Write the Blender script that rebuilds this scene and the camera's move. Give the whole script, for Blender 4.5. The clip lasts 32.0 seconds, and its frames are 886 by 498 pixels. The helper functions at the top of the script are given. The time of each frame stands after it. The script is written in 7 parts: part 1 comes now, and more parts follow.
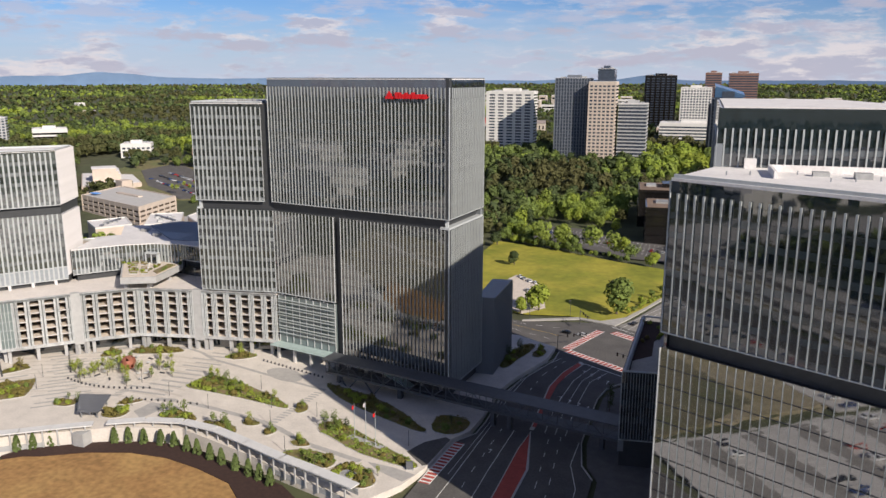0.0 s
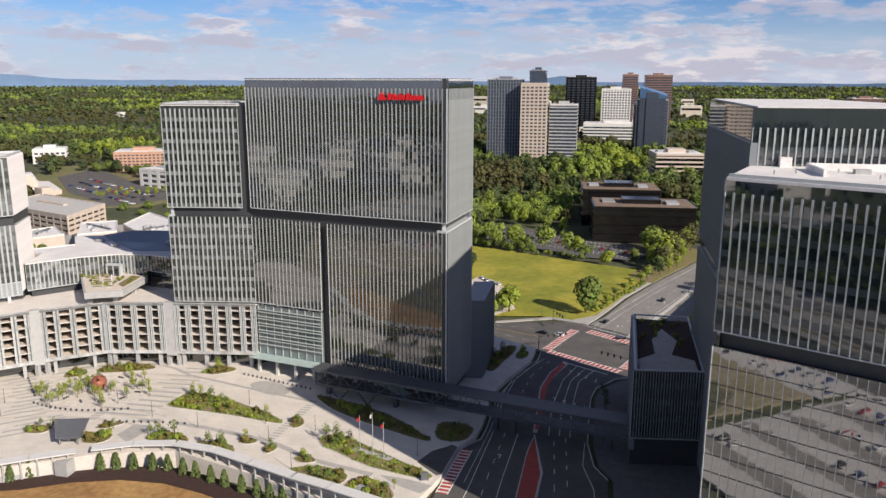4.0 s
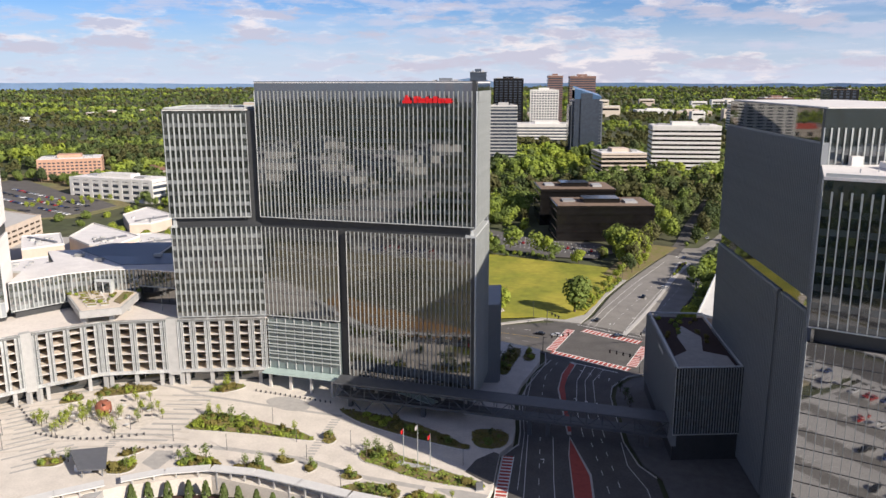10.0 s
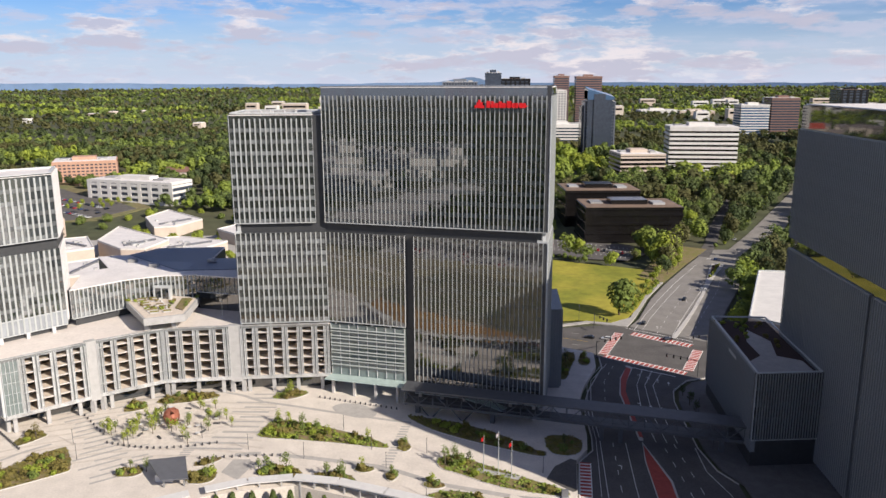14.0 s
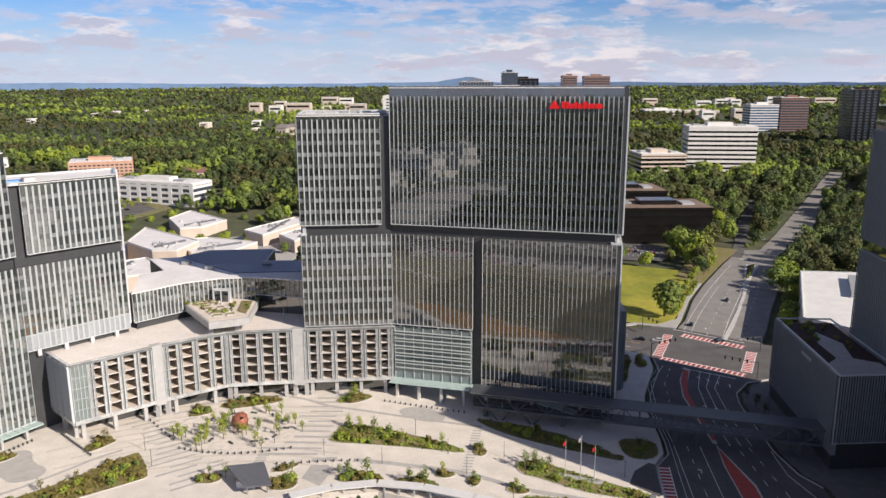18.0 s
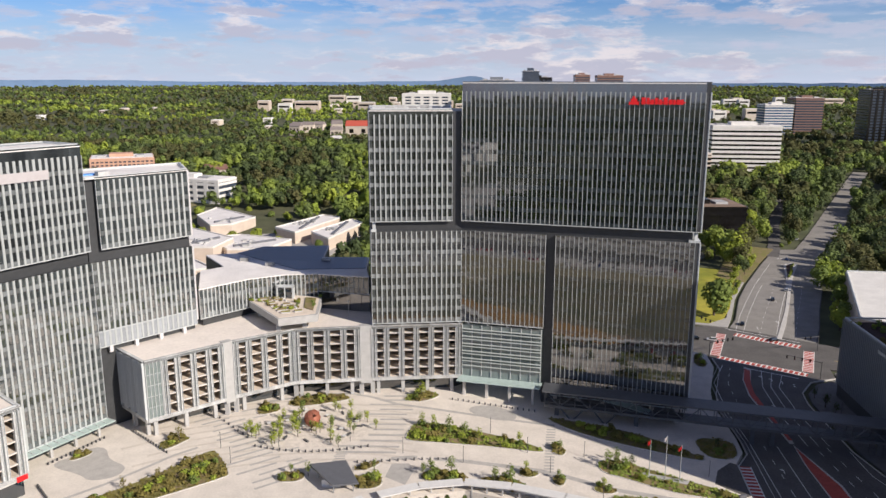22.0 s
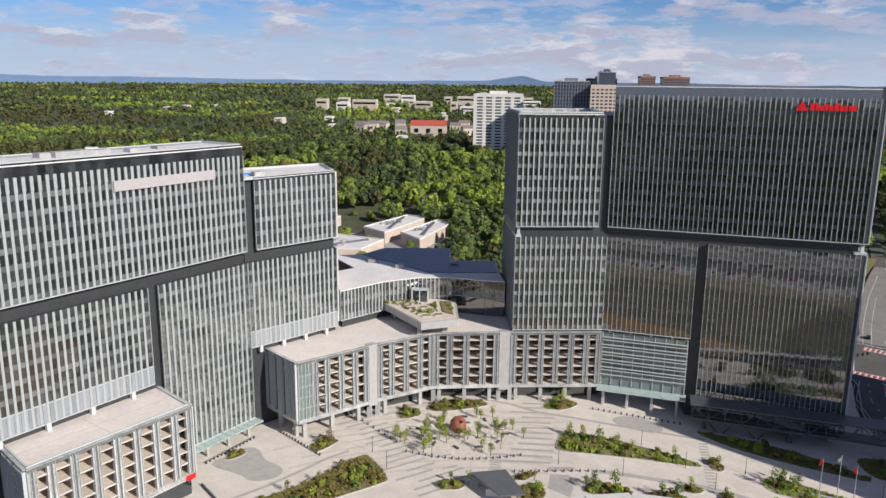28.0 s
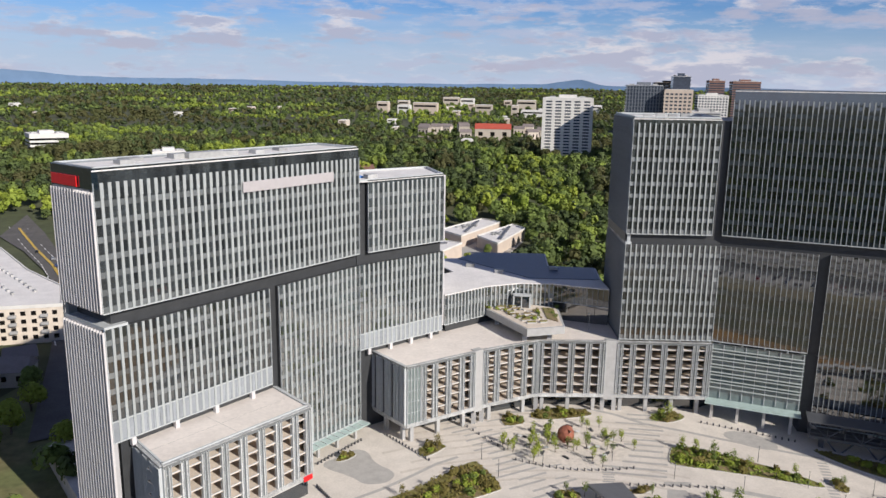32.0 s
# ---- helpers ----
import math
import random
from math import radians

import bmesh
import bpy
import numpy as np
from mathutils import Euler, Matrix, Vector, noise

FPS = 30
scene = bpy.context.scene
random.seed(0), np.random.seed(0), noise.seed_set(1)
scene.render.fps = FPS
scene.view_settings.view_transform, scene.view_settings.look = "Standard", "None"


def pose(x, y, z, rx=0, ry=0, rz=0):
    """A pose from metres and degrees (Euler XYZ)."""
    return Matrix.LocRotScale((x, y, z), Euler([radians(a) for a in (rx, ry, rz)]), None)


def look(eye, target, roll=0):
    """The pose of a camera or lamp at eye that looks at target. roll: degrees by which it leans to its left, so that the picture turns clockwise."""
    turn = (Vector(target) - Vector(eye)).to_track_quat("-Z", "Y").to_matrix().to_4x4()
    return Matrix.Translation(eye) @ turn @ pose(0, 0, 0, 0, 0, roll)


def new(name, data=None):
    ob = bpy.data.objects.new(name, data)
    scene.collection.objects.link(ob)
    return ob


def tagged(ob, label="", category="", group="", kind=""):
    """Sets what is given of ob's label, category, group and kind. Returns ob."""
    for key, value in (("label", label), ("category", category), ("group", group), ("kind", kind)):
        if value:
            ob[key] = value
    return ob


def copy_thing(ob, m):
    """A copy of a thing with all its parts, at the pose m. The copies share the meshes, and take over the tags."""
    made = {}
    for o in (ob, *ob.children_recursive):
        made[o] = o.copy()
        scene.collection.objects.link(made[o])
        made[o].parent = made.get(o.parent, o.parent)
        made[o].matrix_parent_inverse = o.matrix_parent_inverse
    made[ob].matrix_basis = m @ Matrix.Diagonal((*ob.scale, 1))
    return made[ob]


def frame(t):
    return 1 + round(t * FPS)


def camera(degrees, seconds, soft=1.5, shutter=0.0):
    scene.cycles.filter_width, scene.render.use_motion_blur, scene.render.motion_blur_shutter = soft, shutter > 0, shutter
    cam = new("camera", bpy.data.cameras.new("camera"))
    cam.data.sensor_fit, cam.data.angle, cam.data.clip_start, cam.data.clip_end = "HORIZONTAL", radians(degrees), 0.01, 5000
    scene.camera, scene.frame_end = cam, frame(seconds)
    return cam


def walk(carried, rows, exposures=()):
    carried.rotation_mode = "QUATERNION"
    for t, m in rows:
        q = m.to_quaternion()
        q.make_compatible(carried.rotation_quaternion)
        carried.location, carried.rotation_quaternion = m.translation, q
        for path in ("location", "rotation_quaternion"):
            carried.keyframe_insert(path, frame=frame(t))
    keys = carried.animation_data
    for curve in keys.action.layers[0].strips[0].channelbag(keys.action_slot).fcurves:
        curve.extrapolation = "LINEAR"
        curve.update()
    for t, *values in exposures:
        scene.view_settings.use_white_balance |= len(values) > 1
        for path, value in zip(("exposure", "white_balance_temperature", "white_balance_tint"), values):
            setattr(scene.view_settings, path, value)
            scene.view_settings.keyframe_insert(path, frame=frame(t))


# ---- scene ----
cam = camera(60.2, 32.0, 1.5)
PATH = [
    (0, (64.7, 2.384, 107.042), (64.104, 4.242, 106.607), 0.1),
    (1, (57.235, 1.43, 106.695), (56.694, 3.306, 106.261), 0.2),
    (2, (50.454, 0.626, 106.543), (49.965, 2.516, 106.109), 0.1),
    (3, (43.169, 0.269, 106.505), (42.737, 2.173, 106.073), 0.1),
    (6, (23.133, -0.119, 107.365), (22.868, 1.816, 106.935), 0.1),
    (7, (16.612, -0.14, 107.485), (16.403, 1.803, 107.056), 0.0),
    (8, (10.163, -0.021, 107.127), (10.008, 1.926, 106.701), -0.1),
    (9, (3.829, -0.441, 106.868), (3.68, 1.508, 106.442), -0.1),
    (10, (-2.302, -0.706, 106.965), (-2.448, 1.243, 106.538), -0.1),
    (11, (-8.696, -0.901, 107.156), (-8.837, 1.047, 106.73), -0.1),
    (12, (-15.051, -0.907, 107.672), (-15.188, 1.042, 107.245), -0.1),
    (13, (-21.705, -0.673, 108.388), (-21.836, 1.276, 107.96), -0.1),
    (14, (-27.711, -0.626, 108.614), (-27.839, 1.323, 108.186), -0.2),
    (17, (-46.699, 0.259, 109.402), (-46.815, 2.208, 108.972), -0.2),
    (18, (-52.948, 0.566, 108.941), (-53.061, 2.516, 108.512), -0.2),
    (19, (-59.316, 0.875, 108.453), (-59.426, 2.826, 108.024), -0.2),
    (20, (-65.653, 1.328, 108.163), (-65.76, 3.278, 107.732), -0.0),
    (21, (-71.736, 1.413, 108.004), (-71.843, 3.363, 107.573), 0.0),
    (22, (-77.599, 1.535, 107.62), (-77.708, 3.485, 107.189), 0.1),
    (23, (-83.618, 1.806, 107.258), (-83.733, 3.756, 106.827), 0.2),
    (24, (-89.542, 2.388, 106.962), (-89.677, 4.336, 106.531), 0.2),
    (25, (-95.626, 2.971, 106.967), (-95.781, 4.918, 106.535), 0.3),
    (28, (-112.802, 2.877, 108.35), (-113.015, 4.818, 107.917), 0.6),
    (29, (-117.876, 2.601, 108.57), (-118.112, 4.54, 108.138), 0.7),
    (30, (-122.671, 2.501, 108.28), (-122.932, 4.437, 107.851), 0.7),
    (31, (-127.652, 2.781, 108.294), (-127.951, 4.712, 107.865), 0.9),
    (32, (-131.75, 2.712, 108.18), (-132.093, 4.636, 107.753), 0.9),
]
walk(cam, [(t, look(eye, target, roll)) for t, eye, target, roll in PATH], [(0, 0.18, 6350, 12), (3, 0.23, 6350, 12), (6, 0.29, 6350, 12), (8, 0.33, 6350, 12), (9.2, 0.48, 6400, 12), (13, 0.41, 6400, 13), (20, 0.34, 6350, 13), (25, 0.21, 6200, 12), (28, 0.14, 6050, 11), (32, 0.12, 6050, 11)])

# ---- light ----
SUN_DIR = Vector((-0.723, 0.480, -0.500)).normalized()
sun = new("sun", bpy.data.lights.new("sun", "SUN"))
sun.data.energy, sun.data.angle, sun.data.color = 5.0, radians(0.55), (1.0, 0.905, 0.77)
sun.matrix_world = look((0, 0, 400), Vector((0, 0, 400)) + SUN_DIR)
world = bpy.data.worlds.new("sky")
scene.world = world
world.use_nodes = True
wn, wl = world.node_tree.nodes, world.node_tree.links
wn.clear()
w_out = wn.new("ShaderNodeOutputWorld")
w_bg = wn.new("ShaderNodeBackground")
w_bg.inputs["Strength"].default_value = 0.055
w_sky = wn.new("ShaderNodeTexSky")
w_sky.sky_type, w_sky.sun_disc = "NISHITA", False
w_sky.sun_elevation = math.asin(-SUN_DIR.z)
w_sky.sun_rotation = math.atan2(-SUN_DIR.x, -SUN_DIR.y)
w_sky.air_density, w_sky.dust_density, w_sky.ozone_density = 1.0, 0.6, 1.5
w_co = wn.new("ShaderNodeTexCoord")
w_sep = wn.new("ShaderNodeSeparateXYZ")
wl.new(w_co.outputs["Generated"], w_sep.inputs[0])
w_tint = wn.new("ShaderNodeMixRGB")
w_tint.blend_type = "MULTIPLY"
w_tint.inputs[0].default_value, w_tint.inputs[2].default_value = 1.0, (0.66, 1.0, 1.66, 1)
wl.new(w_sky.outputs[0], w_tint.inputs[1])
# thin haze towards the horizon
w_low = wn.new("ShaderNodeMapRange")
w_low.inputs["From Min"].default_value, w_low.inputs["From Max"].default_value = 0.0, 0.09
w_low.inputs["To Min"].default_value, w_low.inputs["To Max"].default_value = 0.80, 0.0
wl.new(w_sep.outputs["Z"], w_low.inputs["Value"])
w_haze = wn.new("ShaderNodeMixRGB")
w_haze.inputs[2].default_value = (9.6, 10.6, 12.6, 1)
wl.new(w_low.outputs[0], w_haze.inputs[0])
w_deep = wn.new("ShaderNodeMapRange")
w_deep.inputs["From Min"].default_value, w_deep.inputs["From Max"].default_value = 0.08, 0.55
w_deep.inputs["To Min"].default_value, w_deep.inputs["To Max"].default_value = 1.0, 0.5
wl.new(w_sep.outputs["Z"], w_deep.inputs["Value"])
w_dark = wn.new("ShaderNodeVectorMath")
w_dark.operation = "SCALE"
wl.new(w_tint.outputs[0], w_dark.inputs[0])
wl.new(w_deep.outputs[0], w_dark.inputs["Scale"])
wl.new(w_dark.outputs[0], w_haze.inputs[1])
# a layer of small flat clouds overhead, seen in perspective, with a thin veil behind them


def world_math(op, a, b=None):
    n = wn.new("ShaderNodeMath")
    n.operation = op
    for k, v in enumerate((a, b)):
        if v is None:
            continue
        if isinstance(v, (int, float)):
            n.inputs[k].default_value = v
        else:
            wl.new(v, n.inputs[k])
    return n.outputs[0]


def cloud_noise(scale, squash, drop, detail, rough, shift):
    """Noise round the sky, squashed so that its puffs lie flat."""
    co = wn.new("ShaderNodeCombineXYZ")
    wl.new(w_sep.outputs["X"], co.inputs[0])
    wl.new(w_sep.outputs["Y"], co.inputs[1])
    wl.new(world_math("ADD", world_math("MULTIPLY", world_math("ADD", w_sep.outputs["Z"], drop), squash), shift), co.inputs[2])
    n = wn.new("ShaderNodeTexNoise")
    n.inputs["Scale"].default_value, n.inputs["Detail"].default_value, n.inputs["Roughness"].default_value = scale, detail, rough
    wl.new(co.outputs[0], n.inputs["Vector"])
    return n.outputs["Fac"]


def steps(value, lo, hi, a=0.0, b=1.0):
    r = wn.new("ShaderNodeMapRange")
    r.interpolation_type = "SMOOTHSTEP"
    for key, v in (("From Min", lo), ("From Max", hi), ("To Min", a), ("To Max", b)):
        r.inputs[key].default_value = v
    wl.new(value, r.inputs["Value"])
    return r.outputs[0]


w_last = w_haze.outputs[0]
w_top = steps(w_sep.outputs["Z"], 0.15, 0.6, 1.0, 0.3)
for c_scale, c_squash, c_shift, c_lo, c_hi, c_amount, c_shade, c_light in ((3.2, 9.0, 3.0, 0.40, 0.70, 0.38, (9.2, 9.8, 11.6, 1), (10.2, 10.6, 12.2, 1)), (13.0, 4.5, 5.7, 0.47, 0.63, 0.62, (8.6, 8.6, 10.2, 1), (11.8, 11.3, 11.7, 1)), (7.5, 3.9, 1.35, 0.50, 0.61, 0.8, (8.0, 7.7, 9.0, 1), (12.8, 11.6, 11.4, 1))):
    w_body = cloud_noise(c_scale, c_squash, 0.0, 7.0, 0.62, c_shift)
    w_edge = cloud_noise(c_scale, c_squash, -0.012, 7.0, 0.62, c_shift)
    w_color = wn.new("ShaderNodeMixRGB")
    w_color.inputs[1].default_value, w_color.inputs[2].default_value = c_shade, c_light
    wl.new(steps(world_math("SUBTRACT", w_edge, w_body), -0.05, 0.05), w_color.inputs[0])
    w_mix = wn.new("ShaderNodeMixRGB")
    wl.new(world_math("MULTIPLY", steps(w_body, c_lo, c_hi, 0.0, c_amount), w_top), w_mix.inputs[0])
    wl.new(w_last, w_mix.inputs[1])
    wl.new(w_color.outputs[0], w_mix.inputs[2])
    w_last = w_mix.outputs[0]
wl.new(w_mix.outputs[0], w_bg.inputs["Color"])
wl.new(w_bg.outputs[0], w_out.inputs["Surface"])


# ---- materials ----
def material(name, color, rough=0.7, metal=0.0, scale=1.0, vary=0.15, bump=0.0, island=0.0, objvar=0.0, spec=0.5, ior=1.5, second=None):
    m = bpy.data.materials.new(name)
    m.use_nodes = True
    n, l = m.node_tree.nodes, m.node_tree.links
    b = n["Principled BSDF"]
    b.inputs["Roughness"].default_value, b.inputs["Metallic"].default_value = rough, metal
    b.inputs["Specular IOR Level"].default_value, b.inputs["IOR"].default_value = spec, ior
    co = n.new("ShaderNodeTexCoord")
    big = n.new("ShaderNodeTexNoise")
    big.inputs["Scale"].default_value, big.inputs["Detail"].default_value = scale, 5.0
    l.new(co.outputs["Object"], big.inputs["Vector"])
    fine = n.new("ShaderNodeTexNoise")
    fine.inputs["Scale"].default_value, fine.inputs["Detail"].default_value = scale * 9, 4.0
    l.new(co.outputs["Object"], fine.inputs["Vector"])
    add = n.new("ShaderNodeMath")
    add.operation = "ADD"
    l.new(big.outputs["Fac"], add.inputs[0])
    l.new(fine.outputs["Fac"], add.inputs[1])
    ramp = n.new("ShaderNodeMapRange")
    ramp.inputs["From Min"].default_value, ramp.inputs["From Max"].default_value = 0.7, 1.3
    ramp.inputs["To Min"].default_value, ramp.inputs["To Max"].default_value = 1 - vary, 1 + vary
    l.new(add.outputs[0], ramp.inputs["Value"])
    val = ramp.outputs[0]
    for amount, kind in ((island, "ShaderNodeNewGeometry"), (objvar, "ShaderNodeObjectInfo")):
        if amount:
            g = n.new(kind)
            r = n.new("ShaderNodeMapRange")
            r.inputs["To Min"].default_value, r.inputs["To Max"].default_value = 1 - amount, 1 + amount
            l.new(g.outputs["Random Per Island" if kind.endswith("Geometry") else "Random"], r.inputs["Value"])
            mul = n.new("ShaderNodeMath")
            mul.operation = "MULTIPLY"
            l.new(val, mul.inputs[0])
            l.new(r.outputs[0], mul.inputs[1])
            val = mul.outputs[0]
    sc = n.new("ShaderNodeVectorMath")
    sc.operation = "SCALE"
    if second:
        mix = n.new("ShaderNodeMixRGB")
        mix.inputs[1].default_value, mix.inputs[2].default_value = (*color, 1), (*second, 1)
        r2 = n.new("ShaderNodeMapRange")
        r2.inputs["From Min"].default_value, r2.inputs["From Max"].default_value = 0.4, 0.6
        l.new(big.outputs["Fac"], r2.inputs["Value"])
        l.new(r2.outputs[0], mix.inputs[0])
        l.new(mix.outputs[0], sc.inputs[0])
    else:
        sc.inputs[0].default_value = color
    l.new(val, sc.inputs["Scale"])
    l.new(sc.outputs[0], b.inputs["Base Color"])
    if bump:
        bp = n.new("ShaderNodeBump")
        bp.inputs["Strength"].default_value, bp.inputs["Distance"].default_value = bump, 0.05
        l.new(fine.outputs["Fac"], bp.inputs["Height"])
        l.new(bp.outputs[0], b.inputs["Normal"])
    return m


M_GLASS = material("dark_glass", (0.012, 0.020, 0.027), 0.03, 0.0, 0.5, 0.3, island=0.15, ior=2.3)
M_GLASS_U = material("upper_glass", (0.014, 0.021, 0.027), 0.03, 0.0, 0.5, 0.3, island=0.2, ior=2.6)
M_GLASS_L = material("mirror_glass", (0.02, 0.024, 0.026), 0.03, 0.0, 0.5, 0.3, island=0.3, ior=2.8)
M_SPAN_L = material("mirror_spandrel", (0.06, 0.066, 0.068), 0.05, 0.0, 0.5, 0.2, island=0.3, ior=2.5)
M_GLASS_W = material("tinted_glass", (0.035, 0.04, 0.042), 0.04, 0.0, 0.5, 0.3, island=0.5, ior=2.3)
M_BRONZE = material("mirror_bronze_glass", (0.05, 0.048, 0.045), 0.03, 0.0, 0.5, 0.3, island=0.35, ior=4.2)
M_GLASS_B = material("bright_mirror_glass", (0.06, 0.07, 0.07), 0.04, 0.0, 0.5, 0.3, island=0.4, ior=3.7)
M_PANE = material("window_pane", (0.035, 0.04, 0.042), 0.04, 0.0, 0.5, 0.3, objvar=0.5, ior=2.2)
M_SPAN = material("spandrel_glass", (0.050, 0.064, 0.072), 0.06, 0.0, 0.5, 0.2, island=0.4, ior=2.1)
M_SPAN_B = material("grey_spandrel", (0.14, 0.15, 0.152), 0.1, 0.0, 0.5, 0.2, island=0.5, ior=2.1)
M_FIN_W = material("bright_white_fin", (0.60, 0.575, 0.57), 0.45, 0.0, 0.4, 0.08)
M_SPAN_W = material("pale_spandrel", (0.165, 0.176, 0.178), 0.12, 0.0, 0.5, 0.2, island=0.6, ior=1.9)
M_FIN = material("white_fin", (0.385, 0.405, 0.40), 0.4, 0.0, 0.4, 0.08, objvar=0.05)
M_FIN_A = material("light_grey_fin", (0.32, 0.335, 0.335), 0.4, 0.0, 0.4, 0.08, objvar=0.08)
M_FIN_G = material("grey_anodised_fin", (0.27, 0.29, 0.295), 0.45, 0.1, 0.4, 0.1, objvar=0.08)
M_TRIM = material("pale_metal_trim", (0.50, 0.52, 0.52), 0.4, 0.0, 1.0, 0.08)
M_CORE = material("charcoal_panel", (0.045, 0.047, 0.05), 0.45, 0.0, 0.6, 0.2)
M_SIDE = material("grey_metal_panel", (0.235, 0.252, 0.268), 0.45, 0.2, 0.4, 0.08)
M_SIDE_B = material("white_metal_panel", (0.45, 0.44, 0.44), 0.5, 0.0, 0.4, 0.08)
M_SKIRT = material("pale_glass_skirt", (0.28, 0.30, 0.32), 0.12, 0.0, 0.5, 0.12, objvar=0.15, spec=0.8)
M_STEEL = material("dark_bridge_steel", (0.105, 0.11, 0.12), 0.5, 0.3, 0.5, 0.15)
# paving darkened so that its colour carries part of tower C's shade
M_PAVE_D = material("shade_dark_paver", (0.125, 0.12, 0.117), 0.85, 0.0, 0.4, 0.2)
M_ROOF = material("roof_membrane", (0.72, 0.69, 0.665), 0.85, 0.0, 0.15, 0.12)
M_CONC = material("concrete", (0.50, 0.48, 0.45), 0.85, 0.0, 0.25, 0.12)
M_PAVE = material("pale_paving", (0.63, 0.575, 0.51), 0.85, 0.0, 0.2, 0.12, bump=0.1)
M_BAND = material("grey_paving_band", (0.40, 0.38, 0.355), 0.85, 0.0, 0.5, 0.15)
M_BAND2 = material("tan_paving_band", (0.55, 0.495, 0.43), 0.85, 0.0, 0.5, 0.15)
M_ROAD = material("asphalt", (0.105, 0.098, 0.092), 0.9, 0.0, 0.15, 0.25, bump=0.1)
M_ROAD_L = material("worn_pale_asphalt", (0.24, 0.225, 0.205), 0.9, 0.0, 0.15, 0.2, bump=0.1)
M_OLIVE = material("dry_field", (0.21, 0.18, 0.085), 0.95, 0.0, 0.04, 0.35, second=(0.12, 0.13, 0.05))
M_TAN = material("trodden_turf", (0.165, 0.145, 0.082), 0.95, 0.0, 0.05, 0.35, bump=0.3, second=(0.085, 0.09, 0.042))
M_DRY = material("bleached_grass", (0.33, 0.285, 0.19), 0.95, 0.0, 0.04, 0.35, second=(0.22, 0.19, 0.10))
M_LINE = material("road_paint", (0.72, 0.71, 0.68), 0.7, 0.0, 1.0, 0.2)
M_YLINE = material("yellow_paint", (0.62, 0.42, 0.08), 0.7, 0.0, 1.0, 0.2)
M_RED = material("red_paving", (0.42, 0.075, 0.055), 0.8, 0.0, 0.6, 0.2)
M_GRASS = material("meadow_grass", (0.235, 0.245, 0.02), 0.95, 0.0, 0.03, 0.25, bump=0.3, second=(0.31, 0.275, 0.03))
M_GROUND = material("ground_soil_grass", (0.075, 0.088, 0.038), 0.95, 0.0, 0.01, 0.35, second=(0.068, 0.07, 0.034))
M_BED = material("planting_bed", (0.20, 0.19, 0.05), 0.95, 0.0, 0.3, 0.3, bump=0.5, second=(0.20, 0.15, 0.08))
M_HILL = material("haze_blue_hills", (0.14, 0.21, 0.32), 1.0, 0.0, 0.002, 0.1, spec=0.0)
M_MULCH = material("dark_mulch", (0.045, 0.022, 0.016), 0.95, 0.0, 0.8, 0.3, bump=0.4)
M_GRAVEL = material("rosy_gravel", (0.63, 0.57, 0.50), 0.95, 0.0, 0.8, 0.2, bump=0.2)
# dark brown puts the shade deep inside the parking decks into the colour
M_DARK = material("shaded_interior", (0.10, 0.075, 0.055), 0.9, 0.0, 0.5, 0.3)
M_TRAY = material("deck_concrete", (0.62, 0.54, 0.455), 0.8, 0.0, 0.6, 0.15, objvar=0.08)
M_DECK = material("deck_coating", (0.69, 0.63, 0.575), 0.85, 0.0, 0.12, 0.1)
# strong colour mottling imitates uneven reflections on the glassy panels
M_SCREEN = material("grey_screen_panel", (0.46, 0.465, 0.46), 0.18, 0.15, 0.35, 0.45, objvar=0.2)
M_CONC2 = material("pale_concrete", (0.40, 0.395, 0.385), 0.8, 0.0, 0.5, 0.12)
M_TERRACE = material("terrace_paving", (0.64, 0.555, 0.465), 0.85, 0.0, 0.6, 0.12)
M_GLASS_G = material("green_glass", (0.17, 0.205, 0.20), 0.08, 0.0, 0.5, 0.2, spec=0.9)
M_LOUVER = material("glass_louver", (0.34, 0.37, 0.36), 0.2, 0.0, 0.5, 0.12)
M_CANOPY = material("pale_green_canopy", (0.42, 0.52, 0.49), 0.15, 0.0, 0.4, 0.12)
M_REDSIGN = material("red_sign", (0.70, 0.012, 0.015), 0.4, 0.0, 1.0, 0.05)
M_PANEL = material("blank_sign_panel", (0.44, 0.41, 0.41), 0.6, 0.0, 0.5, 0.08)
M_UNIT = material("roof_equipment", (0.42, 0.42, 0.41), 0.6, 0.3, 1.0, 0.2, objvar=0.2)
M_BLUE = material("blue_tarpaulin", (0.12, 0.32, 0.75), 0.6, 0.0, 1.0, 0.15)
M_YELLOW = material("yellow_box", (0.75, 0.62, 0.05), 0.5, 0.0, 1.0, 0.1)
M_POLE = material("galvanised_steel", (0.38, 0.39, 0.40), 0.4, 0.6, 1.0, 0.1)
M_BLUEROOF = material("slate_blue_metal", (0.075, 0.10, 0.15), 0.4, 0.3, 0.5, 0.12)
M_PANELW = material("white_roof_sheet", (0.66, 0.65, 0.63), 0.6, 0.0, 0.6, 0.08)
M_DARKROOF = material("dark_metal_roof", (0.17, 0.175, 0.19), 0.45, 0.4, 0.6, 0.1)
M_RUST = material("rusted_steel", (0.33, 0.12, 0.075), 0.6, 0.4, 1.5, 0.3)
M_FLAG = material("white_flag", (0.6, 0.55, 0.55), 0.8, 0.0, 1.0, 0.1)
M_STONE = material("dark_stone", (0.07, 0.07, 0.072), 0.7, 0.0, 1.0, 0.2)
M_CLAY = material("clay_field", (0.38, 0.21, 0.075), 0.95, 0.0, 0.06, 0.35, bump=0.3, second=(0.35, 0.21, 0.075))


